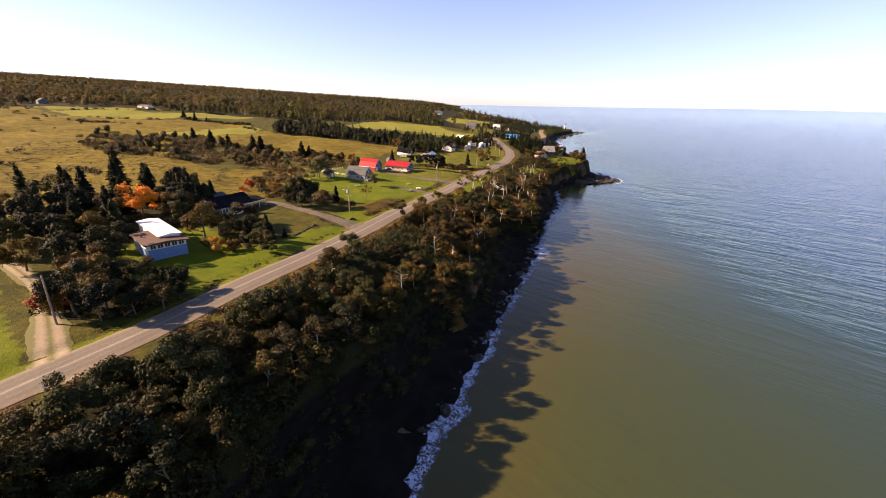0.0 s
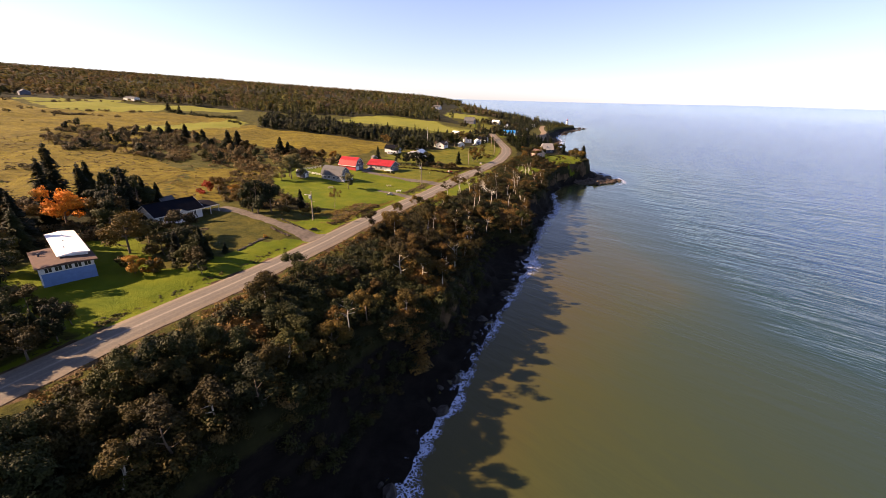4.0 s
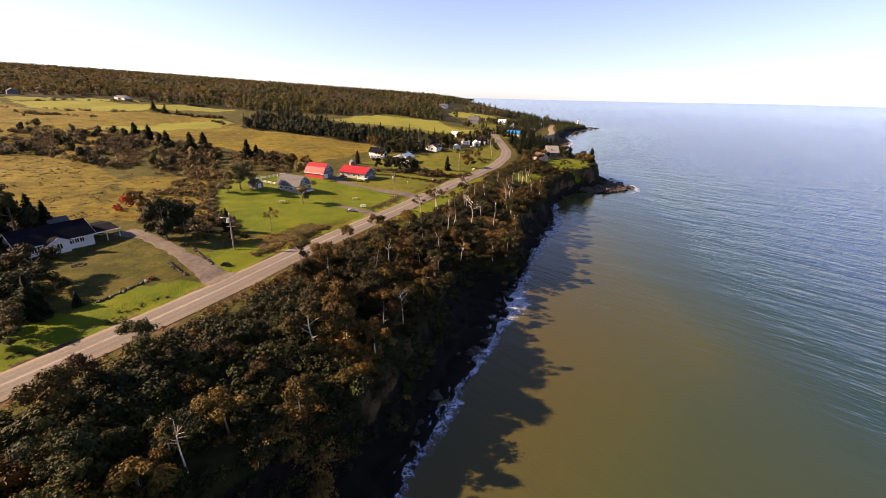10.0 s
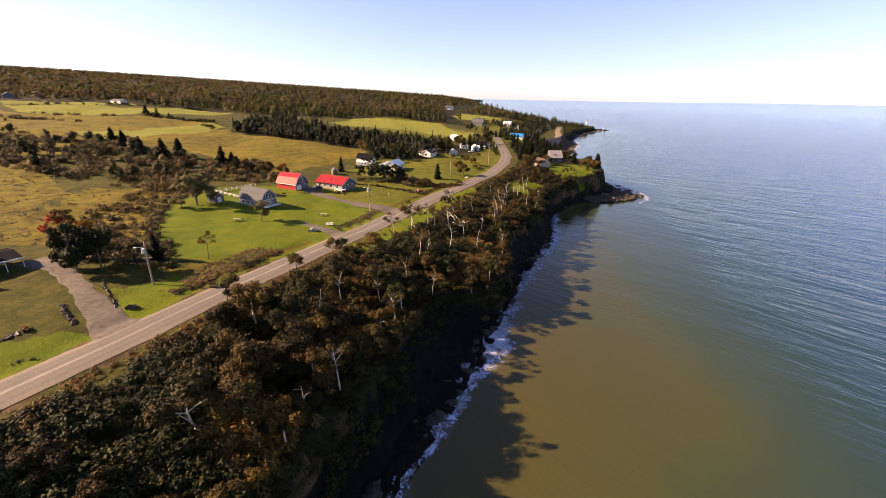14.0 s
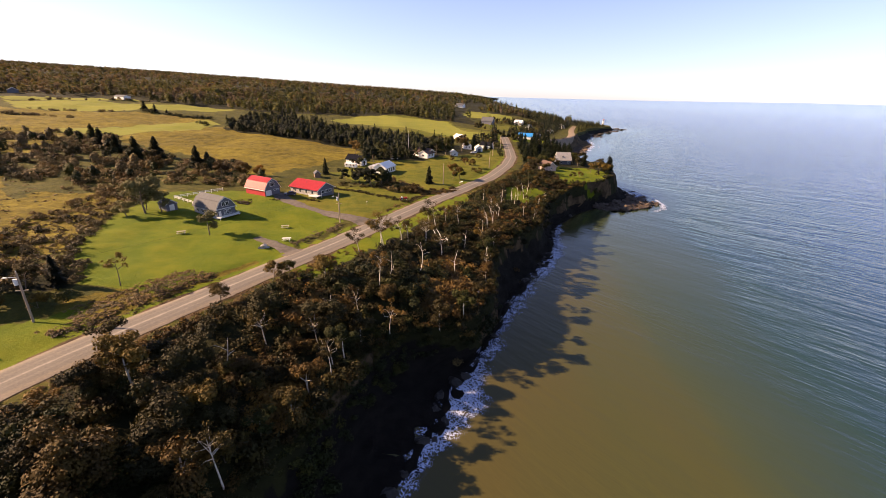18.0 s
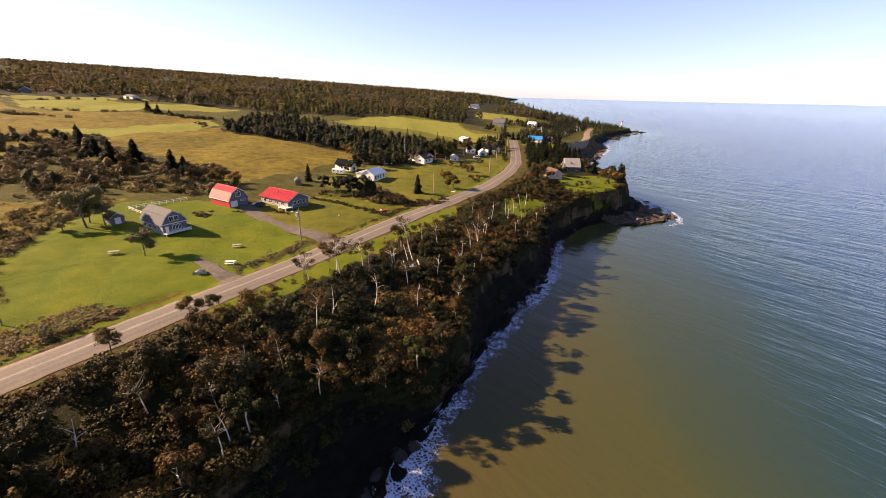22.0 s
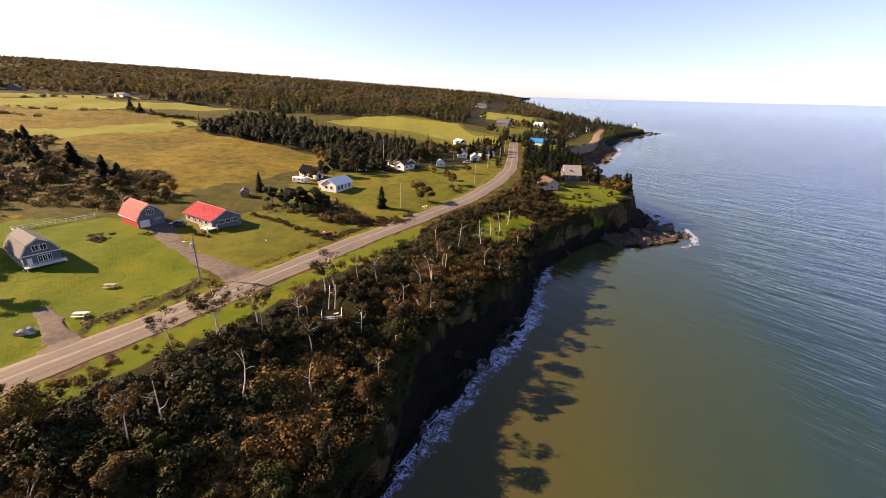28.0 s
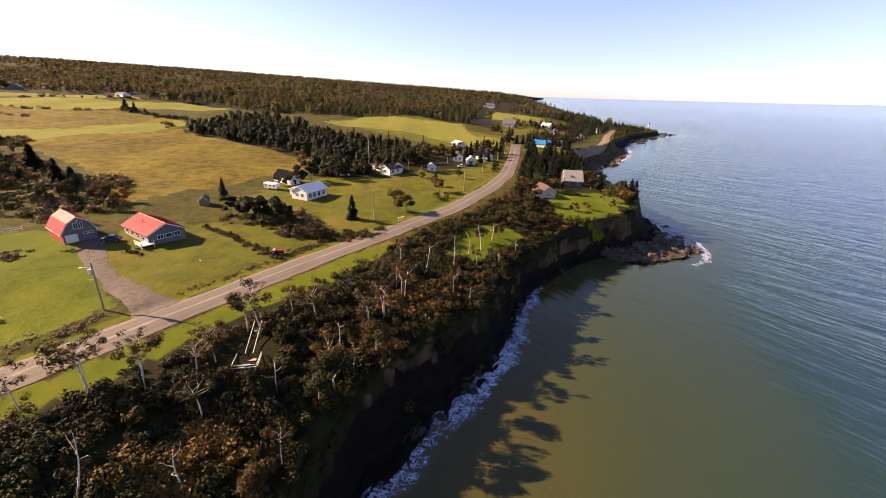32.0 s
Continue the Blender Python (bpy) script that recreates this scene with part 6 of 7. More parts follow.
house("house", -32.5, 318, 70, 5.2, 6.4, 2.4, 2.3, "gable", M_WHITE, M_DARKROOF, "white house with a steep black roof", "house", 0.3, ends=((-1, 0, 1.5, 1.0, 1.4),))
house("porch", -27.3, 315.4, 70, 4.2, 4.0, 2.4, 2.2, "gable", M_WHITE, M_DARKROOF, "white gabled porch wing with a black roof", "house", 0.25, doors=((-1, 0, 0.9, 2.0, M_DARKROOF),))
house("bungalow", -0.5, 357.5, 66, 7.5, 15, 2.7, 2.0, "gable", M_WHITE, M_BROWNROOF, "long white bungalow with a brown roof", "house", 0.45, sides=((-1, -5, 1.5, 1.4, 1.1), (-1, -1, 1.5, 1.4, 1.1), (-1, 3.5, 1.5, 1.6, 1.1)), ends=((-1, 0, 1.5, 1.2, 1.1),))
house("wing", 3.6, 352.0, -22, 6.4, 8.5, 2.7, 1.8, "gable", M_WHITE, M_BROWNROOF, "white bungalow wing with a brown gable roof", "house", 0.45, ends=((-1, 0, 1.5, 1.6, 1.1),), sides=((1, -2, 1.5, 1.2, 1.1), (1, 1.5, 1.5, 1.2, 1.1)))
house("shed", 19.2, 372.5, 20, 4, 5, 2.4, 1.4, "gable", M_WHITE, M_WHITEROOF, "small pale garden shed by dark trees", "shed", 0.2, ends=((-1, 0, 1.3, 0.8, 0.8),))
house("shed", -58.8, 209.8, R_TURN, 3.4, 4.2, 2.1, 1.2, "gable", M_GREYWALL, M_GREYROOF, "small grey shed with a white door near the barn", "shed", 0.2, doors=((-1, 0, 1.5, 1.8, M_WHITE),))
house("shed", -37.0, 277.0, 30, 2.6, 3.4, 2.0, 1.0, "gable", M_BROWN, M_GREYROOF, "small dark shed at the field's edge", "shed", 0.2)
house("house", 26, 413.5, 10, 6, 8, 2.8, 2.2, "gable", M_WHITE, M_GREYROOF, "small white house with a grey roof", "house", 0.3, ends=((-1, -1.2, 1.5, 0.9, 1.1), (-1, 1.2, 1.5, 0.9, 1.1)))
house("garage", 35, 405.5, 10, 5, 6, 2.4, 1.9, "gable", M_WHITE, M_WHITEROOF, "small white garage near the road", "garage", 0.3, doors=((-1, 0, 2.2, 2.0, M_GREYWALL),))
house("house", 41, 424, 60, 6, 9, 2.6, 2.2, "gable", M_WHITE, M_DARKROOF, "white house with a dark roof among spruces", "house", 0.3)
house("house", 16.5, 468, 40, 6, 9, 2.6, 1.8, "gable", M_WHITE, M_WHITEROOF, "white house at the meadow's edge", "house", 0.3)
house("house", 77.5, 506, 75, 7.5, 13, 2.7, 2.6, "gable", M_WHITE, M_BLUEROOF, "house with a bright blue metal roof", "house", 0.4, ribs=0.8)
house("shed", 91, 541, 70, 6, 8, 2.6, 1.6, "gable", M_GREYWALL, M_GREYROOF, "grey shed beyond the blue-roofed house", "shed", 0.3)
house("house", 41, 690, 70, 10, 16, 4.0, 5.0, "gable", M_GREYWALL, M_GREYROOF, "large grey-roofed house on the slope", "house", 0.4)
house("house", 93, 642, -10, 8, 10, 5.0, 4.0, "gable", M_WHITE, M_GREYROOF, "tall white two-storey house near the bend", "house", 0.3, ends=((-1, -1.8, 3.8, 1.0, 1.4), (-1, 1.8, 3.8, 1.0, 1.4), (-1, -1.8, 1.4, 1.0, 1.4), (-1, 1.8, 1.4, 1.0, 1.4)))
house("house", 86, 728, 60, 8, 12, 3.4, 3.4, "gable", M_WHITE, M_WHITEROOF, "white house with a pale roof up the slope", "house", 0.3)
house("house", 154, 768, 30, 6, 8, 3.0, 2.8, "gable", M_WHITE, M_GREYROOF, "small white house on the bluff", "house", 0.3)
house("cottage", 122, 655, 20, 6, 7, 2.6, 2.2, "gable", M_WHITE, M_GREYROOF, "small white cottage above the cove", "house", 0.3)
house("house", -21, 1040, 60, 10, 22, 4.5, 3.5, "gable", M_WHITE, M_GREYROOF, "long white house on the far hillside", "house", 0.4)
house("house", -410, 592, 70, 8, 20, 2.8, 1.6, "gable", M_WHITE, M_GREYROOF, "long white house with a grey roof by the far field", "house", 0.4)
house("house", -520, 560, 50, 10, 18, 4.2, 3.0, "gable", M_GREYWALL, M_GREYROOF, "grey farmhouse before the far woods", "house", 0.4)
# the point
b = house("house", 90.5, 371, 97, 7.6, 8.6, 3.0, 4.2, "gable", M_GREYWALL, WALL_LIGHT, "grey house with a steep pale metal roof on the point", "house", 0.4, ends=((-1, -1.8, 1.5, 1.0, 1.2), (-1, 1.8, 1.5, 1.0, 1.2)), sides=((-1, -2.6, 1.5, 1, 1.2), (-1, 2.2, 1.5, 1.2, 1.2)))
part("skylight", box(-2.9, 0.6, 4.6, -2.3, 1.4, 5.15), M_GREYROOF, b, "small roof hatch")
house("cottage", 76.5, 339.5, 24, 6.4, 9, 2.6, 2.3, "gable", M_PINK, M_BROWNROOF, "small pinkish cottage among trees on the cliff", "house", 0.4, ends=((-1, 0, 1.5, 1.0, 1.0),))


def lighthouse(x, y, z):
    top = tagged(new("lighthouse"), "small white tapered lighthouse on a rocky point", "lighthouse")
    top.matrix_basis = pose(x, y, z - 1.5, 0, 0, 20) @ Matrix.Diagonal((0.7, 0.7, 0.8, 1))
    part("tower", cylinder(3.2, 2.0, -1.0, 11.5, 8), M_WHITE, top)
    part("gallery", cylinder(2.7, 2.7, 11.5, 11.9, 8), M_TRIM, top)
    part("lantern", cylinder(1.5, 1.5, 11.9, 14.0, 8), M_GLASS, top)
    part("lantern_roof", cylinder(1.9, 0.1, 14.0, 15.4, 8), M_RED, top, "red lantern cap")
    part("door", box(-0.5, -3.2, 0, 0.5, -2.7, 2.0), M_RED, top)


lighthouse(256, 925, float(land_z(256, 925)))


# ---- street furniture and yard things ----
M_METAL = paint("galvanised", (0.5, 0.5, 0.5), 0.8, 0.45, 2, metal=0.6)


def utility_pole(x, y, height, label="weathered wooden utility pole beside the road", lamp=False, turn=20):
    top = tagged(new("utility_pole"), label, "utility pole", "roadside poles")
    top.matrix_basis = pose(x, y, float(land_z(x, y)), 0, 0, turn)
    v, f = tube([(0, 0, -0.5), (0, 0, height * 0.5), (0.05, 0, height)], [0.19, 0.17, 0.13], 10)
    o = new("pole", mesh_of("pole", v, f, M_POLE, True))
    o.parent = top
    part("cap", cylinder(0.14, 0.02, height - 0.02, height + 0.1, 10, 0.05), M_POLE, top)
    part("insulator", cylinder(0.06, 0.05, height + 0.08, height + 0.3, 8, 0.05), M_WHITE, top)
    if lamp:
        part("transformer", cylinder(0.32, 0.32, height - 2.2, height - 1.2, 14, -0.42), M_WHITE, top, "pale transformer can")
        part("crossarm", box(-0.9, -0.06, height - 3.3, 0.9, 0.06, height - 3.16), M_POLE, top)
        arm = part("lamp_arm", box(-1.5, -0.04, height - 0.9, 0, 0.04, height - 0.82), M_METAL, top)
        part("lamp_head", box(-2.0, -0.16, height - 0.95, -1.4, 0.16, height - 0.78, bevel=0.05), M_WHITE, arm)
    return top


for px, py, ph, lamp in ((-34.3, 145.9, 9.2, True), (-3.9, 212.4, 9.4, True), (21.4, 282.4, 9.0, False), (42.8, 334, 9, False), (45.2, 382, 9, False), (50.8, 405.3, 9, False), (52, 450, 9, False), (-66, 62, 9, False)):
    utility_pole(px, py, ph, lamp=lamp)


def wire(a, b, sag, name="power_line"):
    """A sagging line between two places."""
    q = np.linspace(0, 1, 13)
    pts = np.array(a)[None] * (1 - q)[:, None] + np.array(b)[None] * q[:, None]
    pts[:, 2] -= sag * 4 * q * (1 - q)
    v, f = tube(pts, np.full(13, 0.012), 4)
    tagged(new(name, mesh_of(name, v, f, M_DARKROOF, True)), "thin dark overhead line between the poles", "power line", "power lines")


tops = [(x, y, float(land_z(x, y)) + h + 0.25) for x, y, h in ((-66, 62, 9), (-34.3, 145.9, 9.2), (-3.9, 212.4, 9.4), (21.4, 282.4, 9), (42.8, 334, 9), (45.2, 382, 9), (50.8, 405.3, 9), (52, 450, 9))]
for a, b in zip(tops, tops[1:]):
    wire(a, b, 0.9)
wire((-3.9, 212.4, 25.0), (-36, 236.5, 22.5), 0.5)
wire((-3.9, 212.4, 25.0), (-38.5, 207, 22.5), 0.5)
mast = tagged(new("radio_mast", mesh_of("radio_mast", *tube([(0, 0, -0.5), (0, 0, 8), (0, 0, 15)], [0.16, 0.13, 0.06], 8), M_METAL, True)), "tall thin grey mast behind the bungalow", "mast")
mast.matrix_basis = pose(-8, 353.5, float(land_z(-8, 353)))


def picnic_table(x, y, turn, material, label):
    top = tagged(new("picnic_table"), label, "picnic table", "picnic tables")
    top.matrix_basis = pose(x, y, float(land_z(x, y)), 0, 0, turn)
    for k in range(5):
        part("table_board", box(-1.1, -0.42 + 0.17 * k, 0.72, 1.1, -0.27 + 0.17 * k, 0.77), material, top)
    for s in (-1, 1):
        part("bench_board", box(-1.1, s * 0.75 - 0.14, 0.42, 1.1, s * 0.75 + 0.14, 0.47), material, top)
        for e in (-0.8, 0.8):
            leg = part("leg", box(-0.04, -0.05, -0.5, 0.04, 0.05, 0.45), material, top)
            leg.matrix_basis = pose(e, s * 0.42, 0.36, s * 28, 0, 0)
    for e in (-0.8, 0.8):
        part("brace", box(e - 0.04, -0.85, 0.38, e + 0.04, 0.85, 0.45), material, top)


M_BLEACH = paint("bleached_wood", (0.30, 0.28, 0.21), 0.7, 0.85, 2, grain=14, bumps=0.3)
picnic_table(-40.7, 190.9, 30, M_BLEACH, "bleached wooden picnic table on the lawn")
picnic_table(-18, 204.5, 20, M_BLEACH, "weathered wooden picnic table by the driveway")
picnic_table(-12.4, 193.6, 15, M_WHITE, "white painted picnic table near the road")


def rock_mesh(seed, rough=0.35, cuts=2):
    """A ledge-like rock: a ball cut into steps and cracks by noise."""
    g = np.random.default_rng(seed)
    bm = bmesh.new()
    bmesh.ops.create_icosphere(bm, subdivisions=cuts, radius=1.0)
    o = Vector(g.uniform(0, 50, 3))
    for v in bm.verts:
        n = noise.noise(v.co * 1.3 + o) + 0.6 * abs(noise.noise(v.co * 3.1 + o)) + 0.35 * noise.noise(v.co * 7.0 + o)
        v.co *= 1 + rough * n
        z = v.co.z
        v.co.z = max(0.55 * z + 0.45 * math.floor(z * 4 + noise.noise(v.co * 2 + o)) / 4, -0.5)
    me = bpy.data.meshes.new("rock")
    bm.to_mesh(me)
    bm.free()
    return me


M_PALEROCK = paint("pale_rock", (0.42, 0.40, 0.37), 0.25, 0.85, 0.5, grain=6, bumps=0.5, spread=0.1)
M_ROCK = paint("shore_rock", (0.085, 0.062, 0.046), 0.4, 0.85, 0.7, grain=3, bumps=0.8, spread=0.3)
M_WETROCK = paint("wet_rock", (0.022, 0.018, 0.015), 0.4, 0.6, 0.7, grain=3, bumps=0.8, spread=0.3)
ROCKS, WET_ROCKS = [rock_mesh(k, 0.9, 3) for k in range(6)], [rock_mesh(k, 0.6, 2) for k in range(6)]
for me, wet in zip(ROCKS, WET_ROCKS):
    me.materials.append(M_ROCK)
    wet.materials.append(M_WETROCK)


def boulder(x, y, z, sx, sy, sz, turn, k, label="rough brown wave-worn shore rock", group="shore rocks", tilt=0, meshes=ROCKS):
    o = tagged(new("rock", meshes[k % 6]), label, "rock", group)
    o.matrix_basis = pose(x, y, z, tilt, 0, turn) @ Matrix.Diagonal((sx, sy, sz, 1))


g = np.random.default_rng(3)
for k, (x, y, sx, sy, sz) in enumerate(((98, 318, 7, 2.2, 1.2), (104, 316, 5, 2, 1.0), (108, 311, 6, 3.5, 1.5), (114, 311, 6, 4, 1.9), (119, 315, 7, 4, 2.0), (125, 319, 6, 4, 1.8), (129, 323, 5, 3, 1.5), (121, 322, 7, 5, 2.2), (127, 328, 6, 4, 1.6), (132, 327, 3.5, 2.5, 1.0),
                                        (115, 322, 6, 4, 2.0), (131, 338, 6, 3, 1.2), (134, 344, 4, 2.5, 1.0), (128, 346, 6, 4, 1.7), (126, 337, 6, 4, 2.0), (110, 319, 5, 3, 1.8), (103, 310, 3, 1.6, 0.7), (92, 316, 4, 1.5, 0.7), (136, 333, 2.5, 1.6, 0.7), (124, 356, 5, 4, 1.5), (134, 360, 3, 2, 0.8))):
    boulder(x, y, -0.1, sx * 0.62, sy * 0.62, sz * 0.8, 25 + g.uniform(-25, 25), k)
for k in range(110):
    a = g.uniform(0, 1)
    s = g.uniform(0.7, 2.2)
    boulder(96 + 36 * a + g.normal() * 3, 313 + 14 * a + g.normal() * 4 + 3, 0.15, s * 1.4, s, s * g.uniform(0.35, 0.8), g.uniform(0, 360), k, "jagged brown rock on the point's ledge", "ledge rocks", g.uniform(-15, 15))
for k in range(60):
    y = g.uniform(20, 300)
    s = g.uniform(0.35, 1.1)
    boulder(float(shore_x(y)) + g.uniform(-3.5, 0.5), y, 0.15, s * 1.5, s, s * 0.7, g.uniform(0, 360), k, "dark wet boulder at the foot of the cliff", "fallen boulders", 0, WET_ROCKS)
for k in range(40):
    y = g.uniform(480, 600)
    s = g.uniform(0.8, 2.4)
    boulder(float(shore_x(y)) - g.uniform(0, 16), y, 0.6, s * 1.6, s, s * 0.5, g.uniform(0, 360), k, "pale flat rock on the cove's beach", "cove rocks")
for k in range(14):
    y = g.uniform(740, 960)
    boulder(float(shore_x(y)) + g.uniform(-3, 14), y, 0.2, g.uniform(3, 8), g.uniform(2, 4), g.uniform(0.7, 1.6), g.uniform(0, 60), k, "brown rock off the lighthouse point", "lighthouse rocks")
# garden stones and driveway edging
for k in range(16):
    boulder(-42.3 + g.normal() * 1.6, 224 + g.normal() * 1.1, float(land_z(-42, 224)) + 0.05, 0.35, 0.3, 0.25, g.uniform(0, 360), k, "pale garden stone in a planted bed", "garden stones")
pale_rock = ROCKS[2].copy()
pale_rock.materials.clear()
pale_rock.materials.append(M_PALEROCK)
boulder(-15.3, 187, float(land_z(-15.3, 187)) + 0.25, 1.1, 0.7, 0.8, 40, 0, "large pale boulder beside the pull-in", "garden stones", 0, [pale_rock] * 6)
for k in range(26):
    u = k / 25
    boulder(-44 + 3 * u + g.normal() * 0.25, 116 + 10.5 * u, float(land_z(-44 + 3 * u, 116 + 10.5 * u)) + 0.02, g.uniform(0.3, 0.55), g.uniform(0.25, 0.4), g.uniform(0.2, 0.35), g.uniform(0, 360), k, "dark stone edging a ditch across the grass", "ditch stones", 0, WET_ROCKS)
for k in range(12):
    u = k / 11
    boulder(-43 + 7 * u + g.normal() * 0.2, 134.2 - 5 * u, float(land_z(-43 + 7 * u, 134.2 - 5 * u)) + 0.05, 0.38, 0.3, 0.3, g.uniform(0, 360), k, "pale stone edging the gravel driveway", "driveway stones")
for k in range(12):
    u = k / 11
    boulder(-43.5 + 10 * u + g.normal() * 0.2, 144 - 8.5 * u, float(land_z(-43.5 + 10 * u, 144 - 8.5 * u)) + 0.05, 0.35, 0.3, 0.28, g.uniform(0, 360), k, "dark stone edging the gravel driveway", "driveway stones", 0, WET_ROCKS)
for k in range(10):
    a = k * 0.628
    boulder(-61 + math.cos(a) * 1.0, 131 + math.sin(a) * 1.0, float(land_z(-61, 131)) + 0.04, 0.3, 0.22, 0.22, a * 57, k, "stone in a ring round a small flower bed", "bed stones")
boulder(-31, 136, float(land_z(-31, 136)) + 0.1, 0.9, 0.45, 0.4, 40, 3, "long pale stone lying on the grass", "driveway stones")
plant("shrub", "gold", -41.2, 126.2, 1.0, "at the end of the stone-edged ditch", None, "", 1.3)
bed = np.random.default_rng(9)
stuff("garden_bed", [(-42.3 + bed.normal() * 2.0, 224 + bed.normal() * 1.4) for _ in range(16)] + [(-33.5 + bed.normal() * 1.0, 231 + bed.normal()) for _ in range(5)] + [(-21.6 + bed.normal() * 2.0, 236 + bed.normal() * 0.8) for _ in range(9)], low, "rust", "browned flower beds edged with stones", "garden bed", bed, (0.3, 0.6))
q = np.linspace(0, 1, 34)
stuff("hedge", [(-21.8 + 33 * a + bed.normal() * 0.5, 258.6 - 15 * a + bed.normal() * 0.5) for a in q], low, "olive", "low ragged hedge between two lawns", "hedge", bed, (0.5, 1.0))
stuff("hedge", [(84.9 + 12 * a, 345 + 4.5 * a) for a in np.linspace(0, 1, 14)], low, "green", "low green hedge on the point", "hedge", bed, (0.5, 0.8))


def rail_fence(x0, y0, x1, y1, n):
    top = tagged(new("fence"), "white two-rail wooden fence behind the barns", "fence")
    a, b = Vector((x0, y0, float(land_z(x0, y0)))), Vector((x1, y1, float(land_z(x1, y1))))
    top.matrix_basis = Matrix.Translation(a)
    run = b - a
    turn = math.degrees(math.atan2(run.y, run.x))
    for k in range(n + 1):
        p = run * (k / n)
        part("post", box(-0.07, -0.07, -0.4, 0.07, 0.07, 1.15), M_TRIM, top).matrix_basis = pose(p.x, p.y, p.z, 0, 0, turn)
    slope = math.degrees(math.atan2(run.z, math.hypot(run.x, run.y)))
    for h in (0.5, 0.95):
        part("rail", box(0, -0.03, h - 0.07, run.length, 0.03, h + 0.07), M_TRIM, top).matrix_basis = pose(0, 0, 0, 0, -slope, turn)


rail_fence(-66, 222, -58.5, 238, 8)
rail_fence(-52, 216, -66, 222, 6)


def camper(x, y, turn):
    top = tagged(new("camper"), "white travel trailer parked beside a shed", "travel trailer")
    top.matrix_basis = pose(x, y, float(land_z(x, y)), 0, 0, turn)
    part("body", box(-3.2, -1.15, 0.5, 3.2, 1.15, 2.7, bevel=0.22), M_WHITE, top)
    part("stripe", box(-3.21, -1.165, 1.0, 3.21, 1.165, 1.15), M_BLUEWALL, top)
    for k in (-2.0, 0.2, 2.0):
        window(top, k, 1.8, 0.9, 0.55, -1.15, "y", cross=False)
    part("door", box(0.9, -1.19, 0.55, 1.5, -1.14, 2.35), M_TRIM, top)
    for s in (-1, 1):
        w = part("wheel", cylinder(0.36, 0.36, -0.1, 0.1, 16), M_DARKROOF, top)
        w.matrix_basis = pose(-0.3, s * 1.05, 0.36, 90, 0, 0)
    part("hitch", box(3.2, -0.08, 0.45, 4.3, 0.08, 0.57), M_METAL, top)


camper(-29.6, 304.5, -8)


def car(x, y, turn, paintwork, label, s=1.0):
    top = tagged(new("car"), label, "car")
    top.matrix_basis = pose(x, y, float(land_z(x, y)) + 0.03, 0, 0, turn) @ Matrix.Diagonal((s, s, s, 1))
    body = prism([(-2.1, 0.35), (-2.15, 0.85), (-1.2, 0.95), (1.7, 0.98), (2.1, 0.85), (2.15, 0.35)], -0.85, 0.85)
    part("body", body, paintwork, top)
    cab = prism([(-1.2, 0.95), (-0.55, 1.45), (0.95, 1.48), (1.6, 0.97)], -0.74, 0.74)
    part("cabin", cab, M_GLASS, top)
    part("roof", prism([(-0.5, 1.44), (-0.45, 1.52), (0.9, 1.54), (0.95, 1.46)], -0.72, 0.72), paintwork, top)
    for sx in (-1.3, 1.35):
        for sy in (-1, 1):
            w = part("wheel", cylinder(0.33, 0.33, -0.1, 0.1, 16), M_DARKROOF, top)
            w.matrix_basis = pose(sx, sy * 0.8, 0.33, 90, 0, 0)
            part("rim", cylinder(0.18, 0.18, -0.12, 0.12, 10), M_METAL, w)
    for sy in (-0.6, 0.6):
        part("headlight", box(-2.19, sy - 0.16, 0.66, -2.12, sy + 0.16, 0.8), M_WHITE, top)
        part("tail_light", box(2.1, sy - 0.16, 0.7, 2.18, sy + 0.16, 0.84), M_RED, top)


M_CARWHITE = paint("white_car_paint", (0.75, 0.75, 0.76), 0.95, 0.2, 0.5, bumps=0.0)
M_CARDARK = paint("dark_car_paint", (0.05, 0.05, 0.07), 0.9, 0.25, 0.5, bumps=0.0)
car(32, 390, 15, M_CARWHITE, "white car parked on grass by the garage")
car(-14, 338, 30, M_CARWHITE, "white car parked under trees")
car(-32.5, 239.5, 25, M_CARDARK, "dark car in the shade of the red barn")


def lawn_tractor(x, y, turn):
    top = tagged(new("tractor"), "small red and white garden tractor by the roadside hedge", "tractor")
    top.matrix_basis = pose(x, y, float(land_z(x, y)), 0, 0, turn)
    part("hood", box(-1.5, -0.45, 0.55, -0.1, 0.45, 1.15, bevel=0.1), M_RED, top)
    part("chassis", box(-1.5, -0.4, 0.35, 1.2, 0.4, 0.55), M_DARKROOF, top)
    part("seat", box(0.3, -0.35, 0.75, 0.9, 0.35, 1.35, bevel=0.08), M_WHITE, top)
    part("fender", box(0.2, -0.7, 0.7, 1.3, 0.7, 0.85, bevel=0.05), M_RED, top)
    for sx, sy, r in ((-1.1, -0.55, 0.3), (-1.1, 0.55, 0.3), (0.75, -0.65, 0.5), (0.75, 0.65, 0.5)):
        w = part("wheel", cylinder(r, r, -0.12, 0.12, 16), M_DARKROOF, top)
        w.matrix_basis = pose(sx, sy, r, 90, 0, 0)
        part("rim", cylinder(r * 0.5, r * 0.5, -0.13, 0.13, 10), M_WHITE, w)
    part("steering_wheel", cylinder(0.22, 0.22, 1.25, 1.29, 14, 0.1), M_DARKROOF, top)


lawn_tractor(9.7, 246, 200)


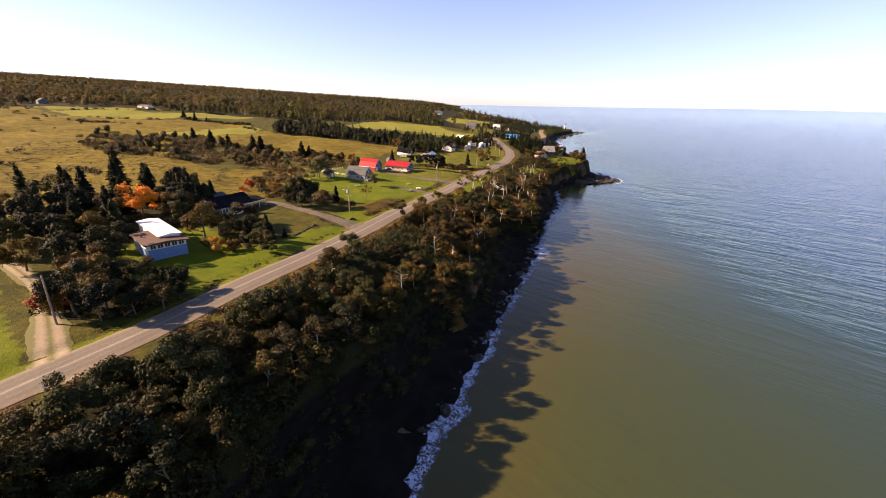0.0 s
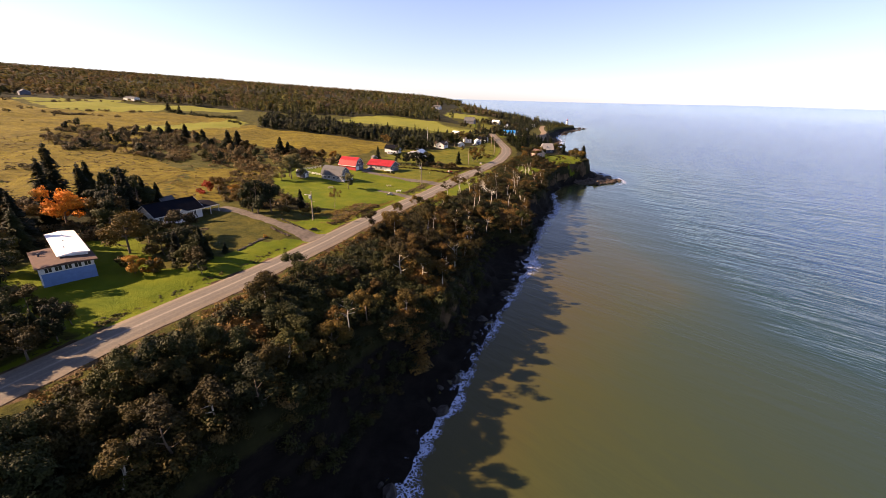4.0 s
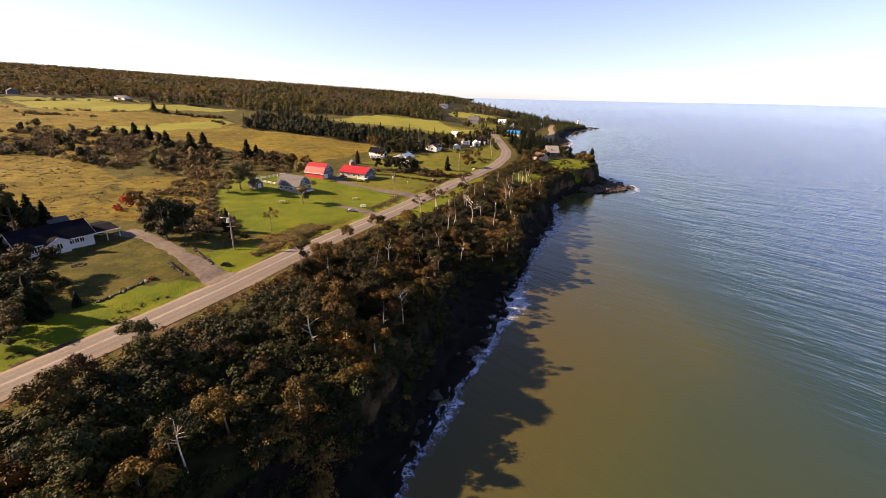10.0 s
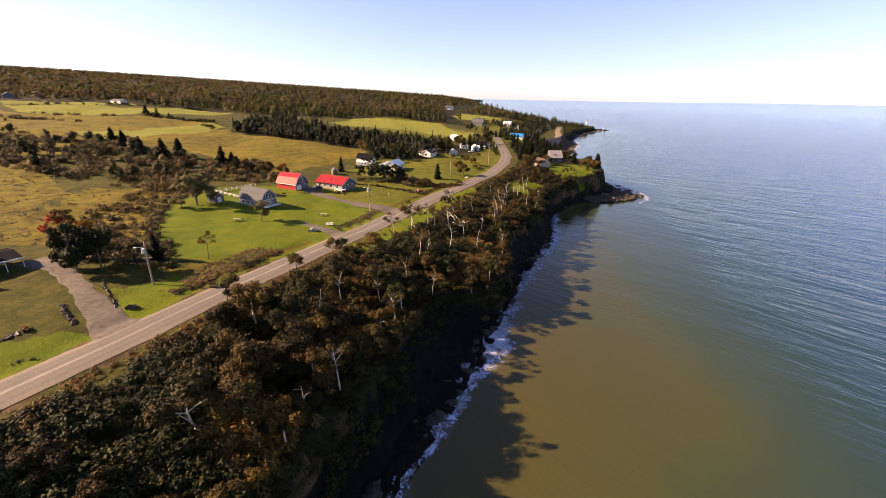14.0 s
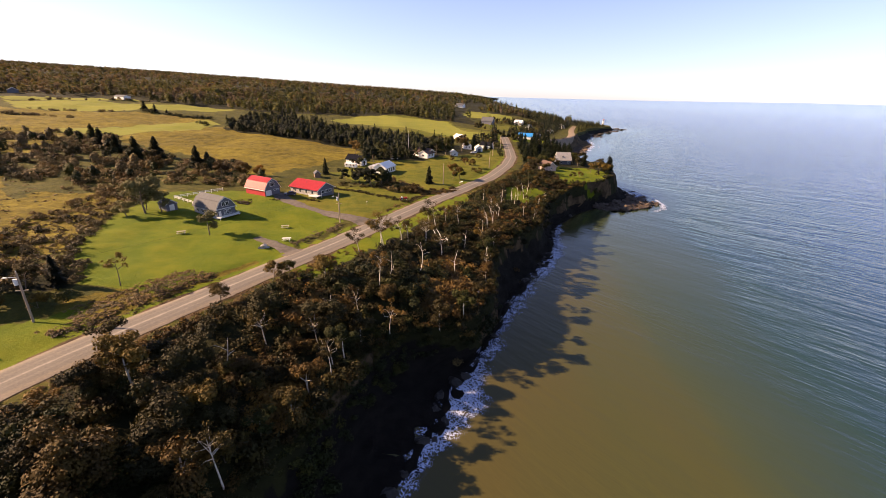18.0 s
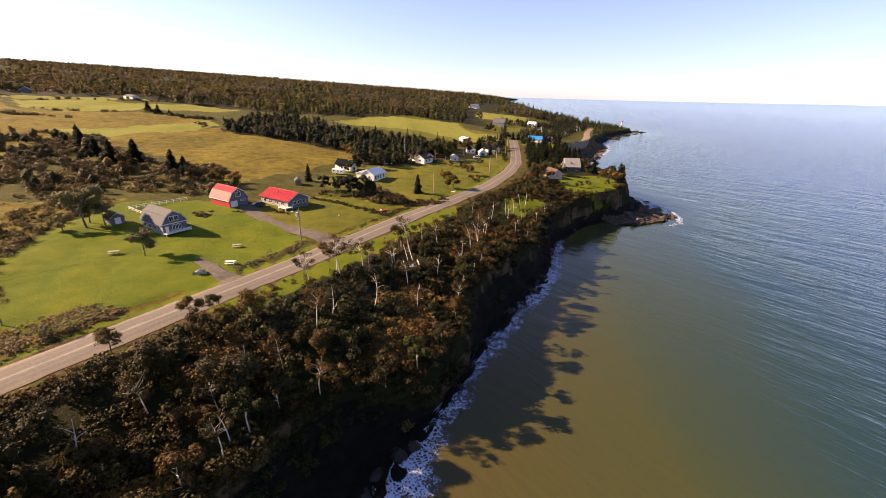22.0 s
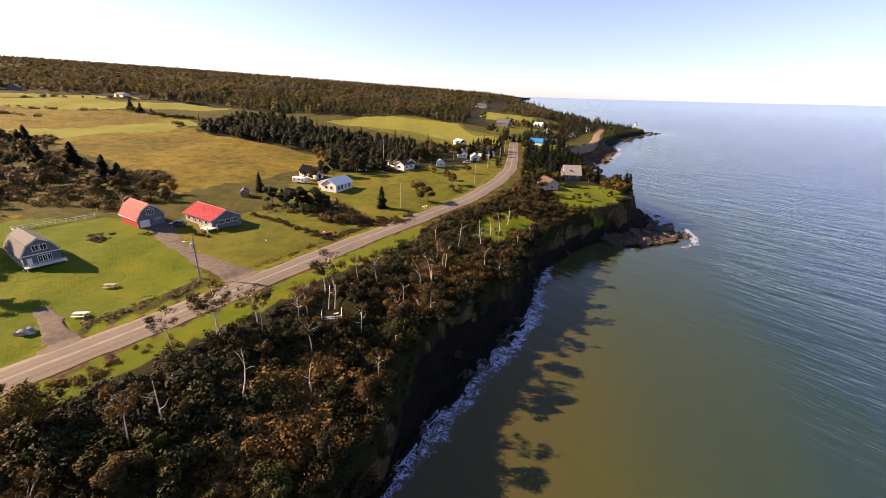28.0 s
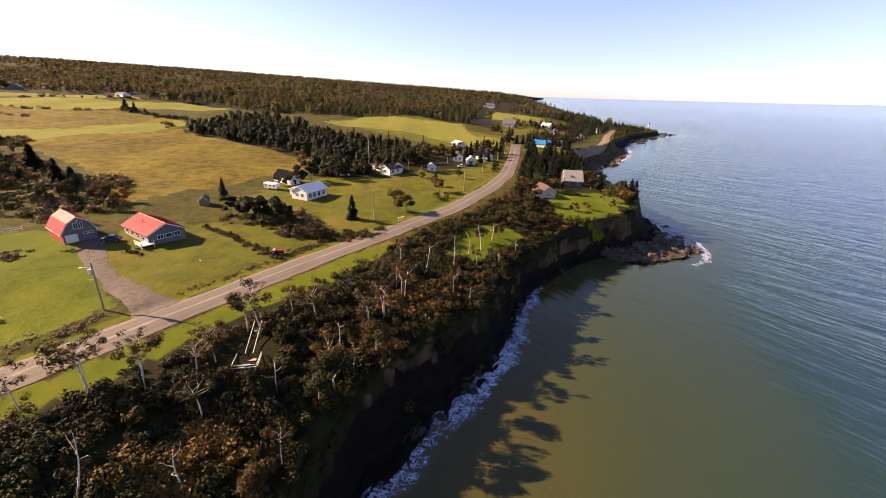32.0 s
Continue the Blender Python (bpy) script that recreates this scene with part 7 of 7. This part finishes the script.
def mailbox(x, y):
    top = tagged(new("mailbox"), "small mailbox on a wooden post at the road's edge", "mailbox", "mailboxes")
    top.matrix_basis = pose(x, y, float(land_z(x, y)), 0, 0, 60)
    part("post", box(-0.06, -0.06, -0.4, 0.06, 0.06, 1.05), M_POLE, top)
    part("box", prism([(-0.12, 1.05), (-0.12, 1.2), (-0.08, 1.3), (0.08, 1.3), (0.12, 1.2), (0.12, 1.05)], -0.28, 0.28), M_METAL, top)


for k in range(3):
    mailbox(29.0 + 0.5 * k, 285 + 0.8 * k)


def yard_lamp(x, y):
    top = tagged(new("yard_lamp"), "small white globe lamp on a post", "lamp")
    top.matrix_basis = pose(x, y, float(land_z(x, y)))
    part("post", cylinder(0.05, 0.05, -0.3, 1.5, 8), M_POLE, top)
    bm = bmesh.new()
    bmesh.ops.create_icosphere(bm, subdivisions=2, radius=0.22, matrix=Matrix.Translation((0, 0, 1.65)))
    part("globe", bm, M_WHITE, top)


yard_lamp(-1.1, 233.2)
o = tagged(new("marker_post"), "white reflector post at the road's edge", "marker post")
o.matrix_basis = pose(-53.1, 45.6, float(land_z(-53.1, 45.6)))
part("post", box(-0.07, -0.03, -0.3, 0.07, 0.03, 1.0), M_TRIM, o)
part("reflector", box(-0.16, -0.05, 0.7, 0.16, -0.03, 1.05), M_WHITE, o)


def cliff_stairs():
    """Wooden steps from the verge down to a railed platform above the sea."""
    top = tagged(new("stairs"), "bleached wooden steps down to a small railed deck", "stairs")
    x0, y0, x1, y1 = 24.7, 216.5, 27.6, 209.5
    z0 = float(land_z(x0, y0)) + 0.2
    z1 = z0 - 1.6
    turn = math.degrees(math.atan2(y1 - y0, x1 - x0))
    run = math.hypot(x1 - x0, y1 - y0)
    top.matrix_basis = pose(x0, y0, z0, 0, 0, turn)
    n = 12
    for k in range(n):
        part("tread", box(run * k / n, -0.55, -1.6 * k / n - 0.05, run * (k + 0.8) / n, 0.55, -1.6 * k / n), M_BLEACH, top)
    for s in (-0.6, 0.6):
        st = part("stringer", box(0, s - 0.04, -0.25, math.hypot(run, 1.6), s + 0.04, 0.02), M_BLEACH, top)
        st.matrix_basis = pose(0, 0, 0, 0, math.degrees(math.atan2(1.6, run)), 0)
        hr = part("handrail", box(0, s - 0.04, 0.85, math.hypot(run, 1.6), s + 0.04, 0.95), M_TRIM, top)
        hr.matrix_basis = pose(0, 0, 0, 0, math.degrees(math.atan2(1.6, run)), 0)
    deck = part("platform", box(run, -1.9, -1.8, run + 3.4, 1.9, -1.68), M_BLEACH, top)
    for k in range(9):
        part("deck_board", box(run + 0.02, -1.9 + 0.42 * k, -1.676, run + 3.38, -1.53 + 0.42 * k, -1.64), M_BLEACH, deck)
    for px in (run + 0.06, run + 3.34):
        for py in (-1.85, 0, 1.85):
            if not (py == 0 and px < run + 1):
                part("post", box(px - 0.06, py - 0.06, -4.2, px + 0.06, py + 0.06, -0.7), M_TRIM, top)
    for zz in (-1.2, -0.75):
        part("rail", box(run + 3.3, -1.9, zz, run + 3.38, 1.9, zz + 0.08), M_TRIM, top)
        for py in (-1.9, 1.82):
            part("rail", box(run, py, zz, run + 3.4, py + 0.08, zz + 0.08), M_TRIM, top)
    part("bench", box(run + 1.0, -1.5, -1.3, run + 1.5, 1.3, -1.22), M_PINK, top)
    part("bench", box(run + 2.3, -1.5, -1.3, run + 2.8, 0.6, -1.22), M_BLUEWALL, top)


cliff_stairs()
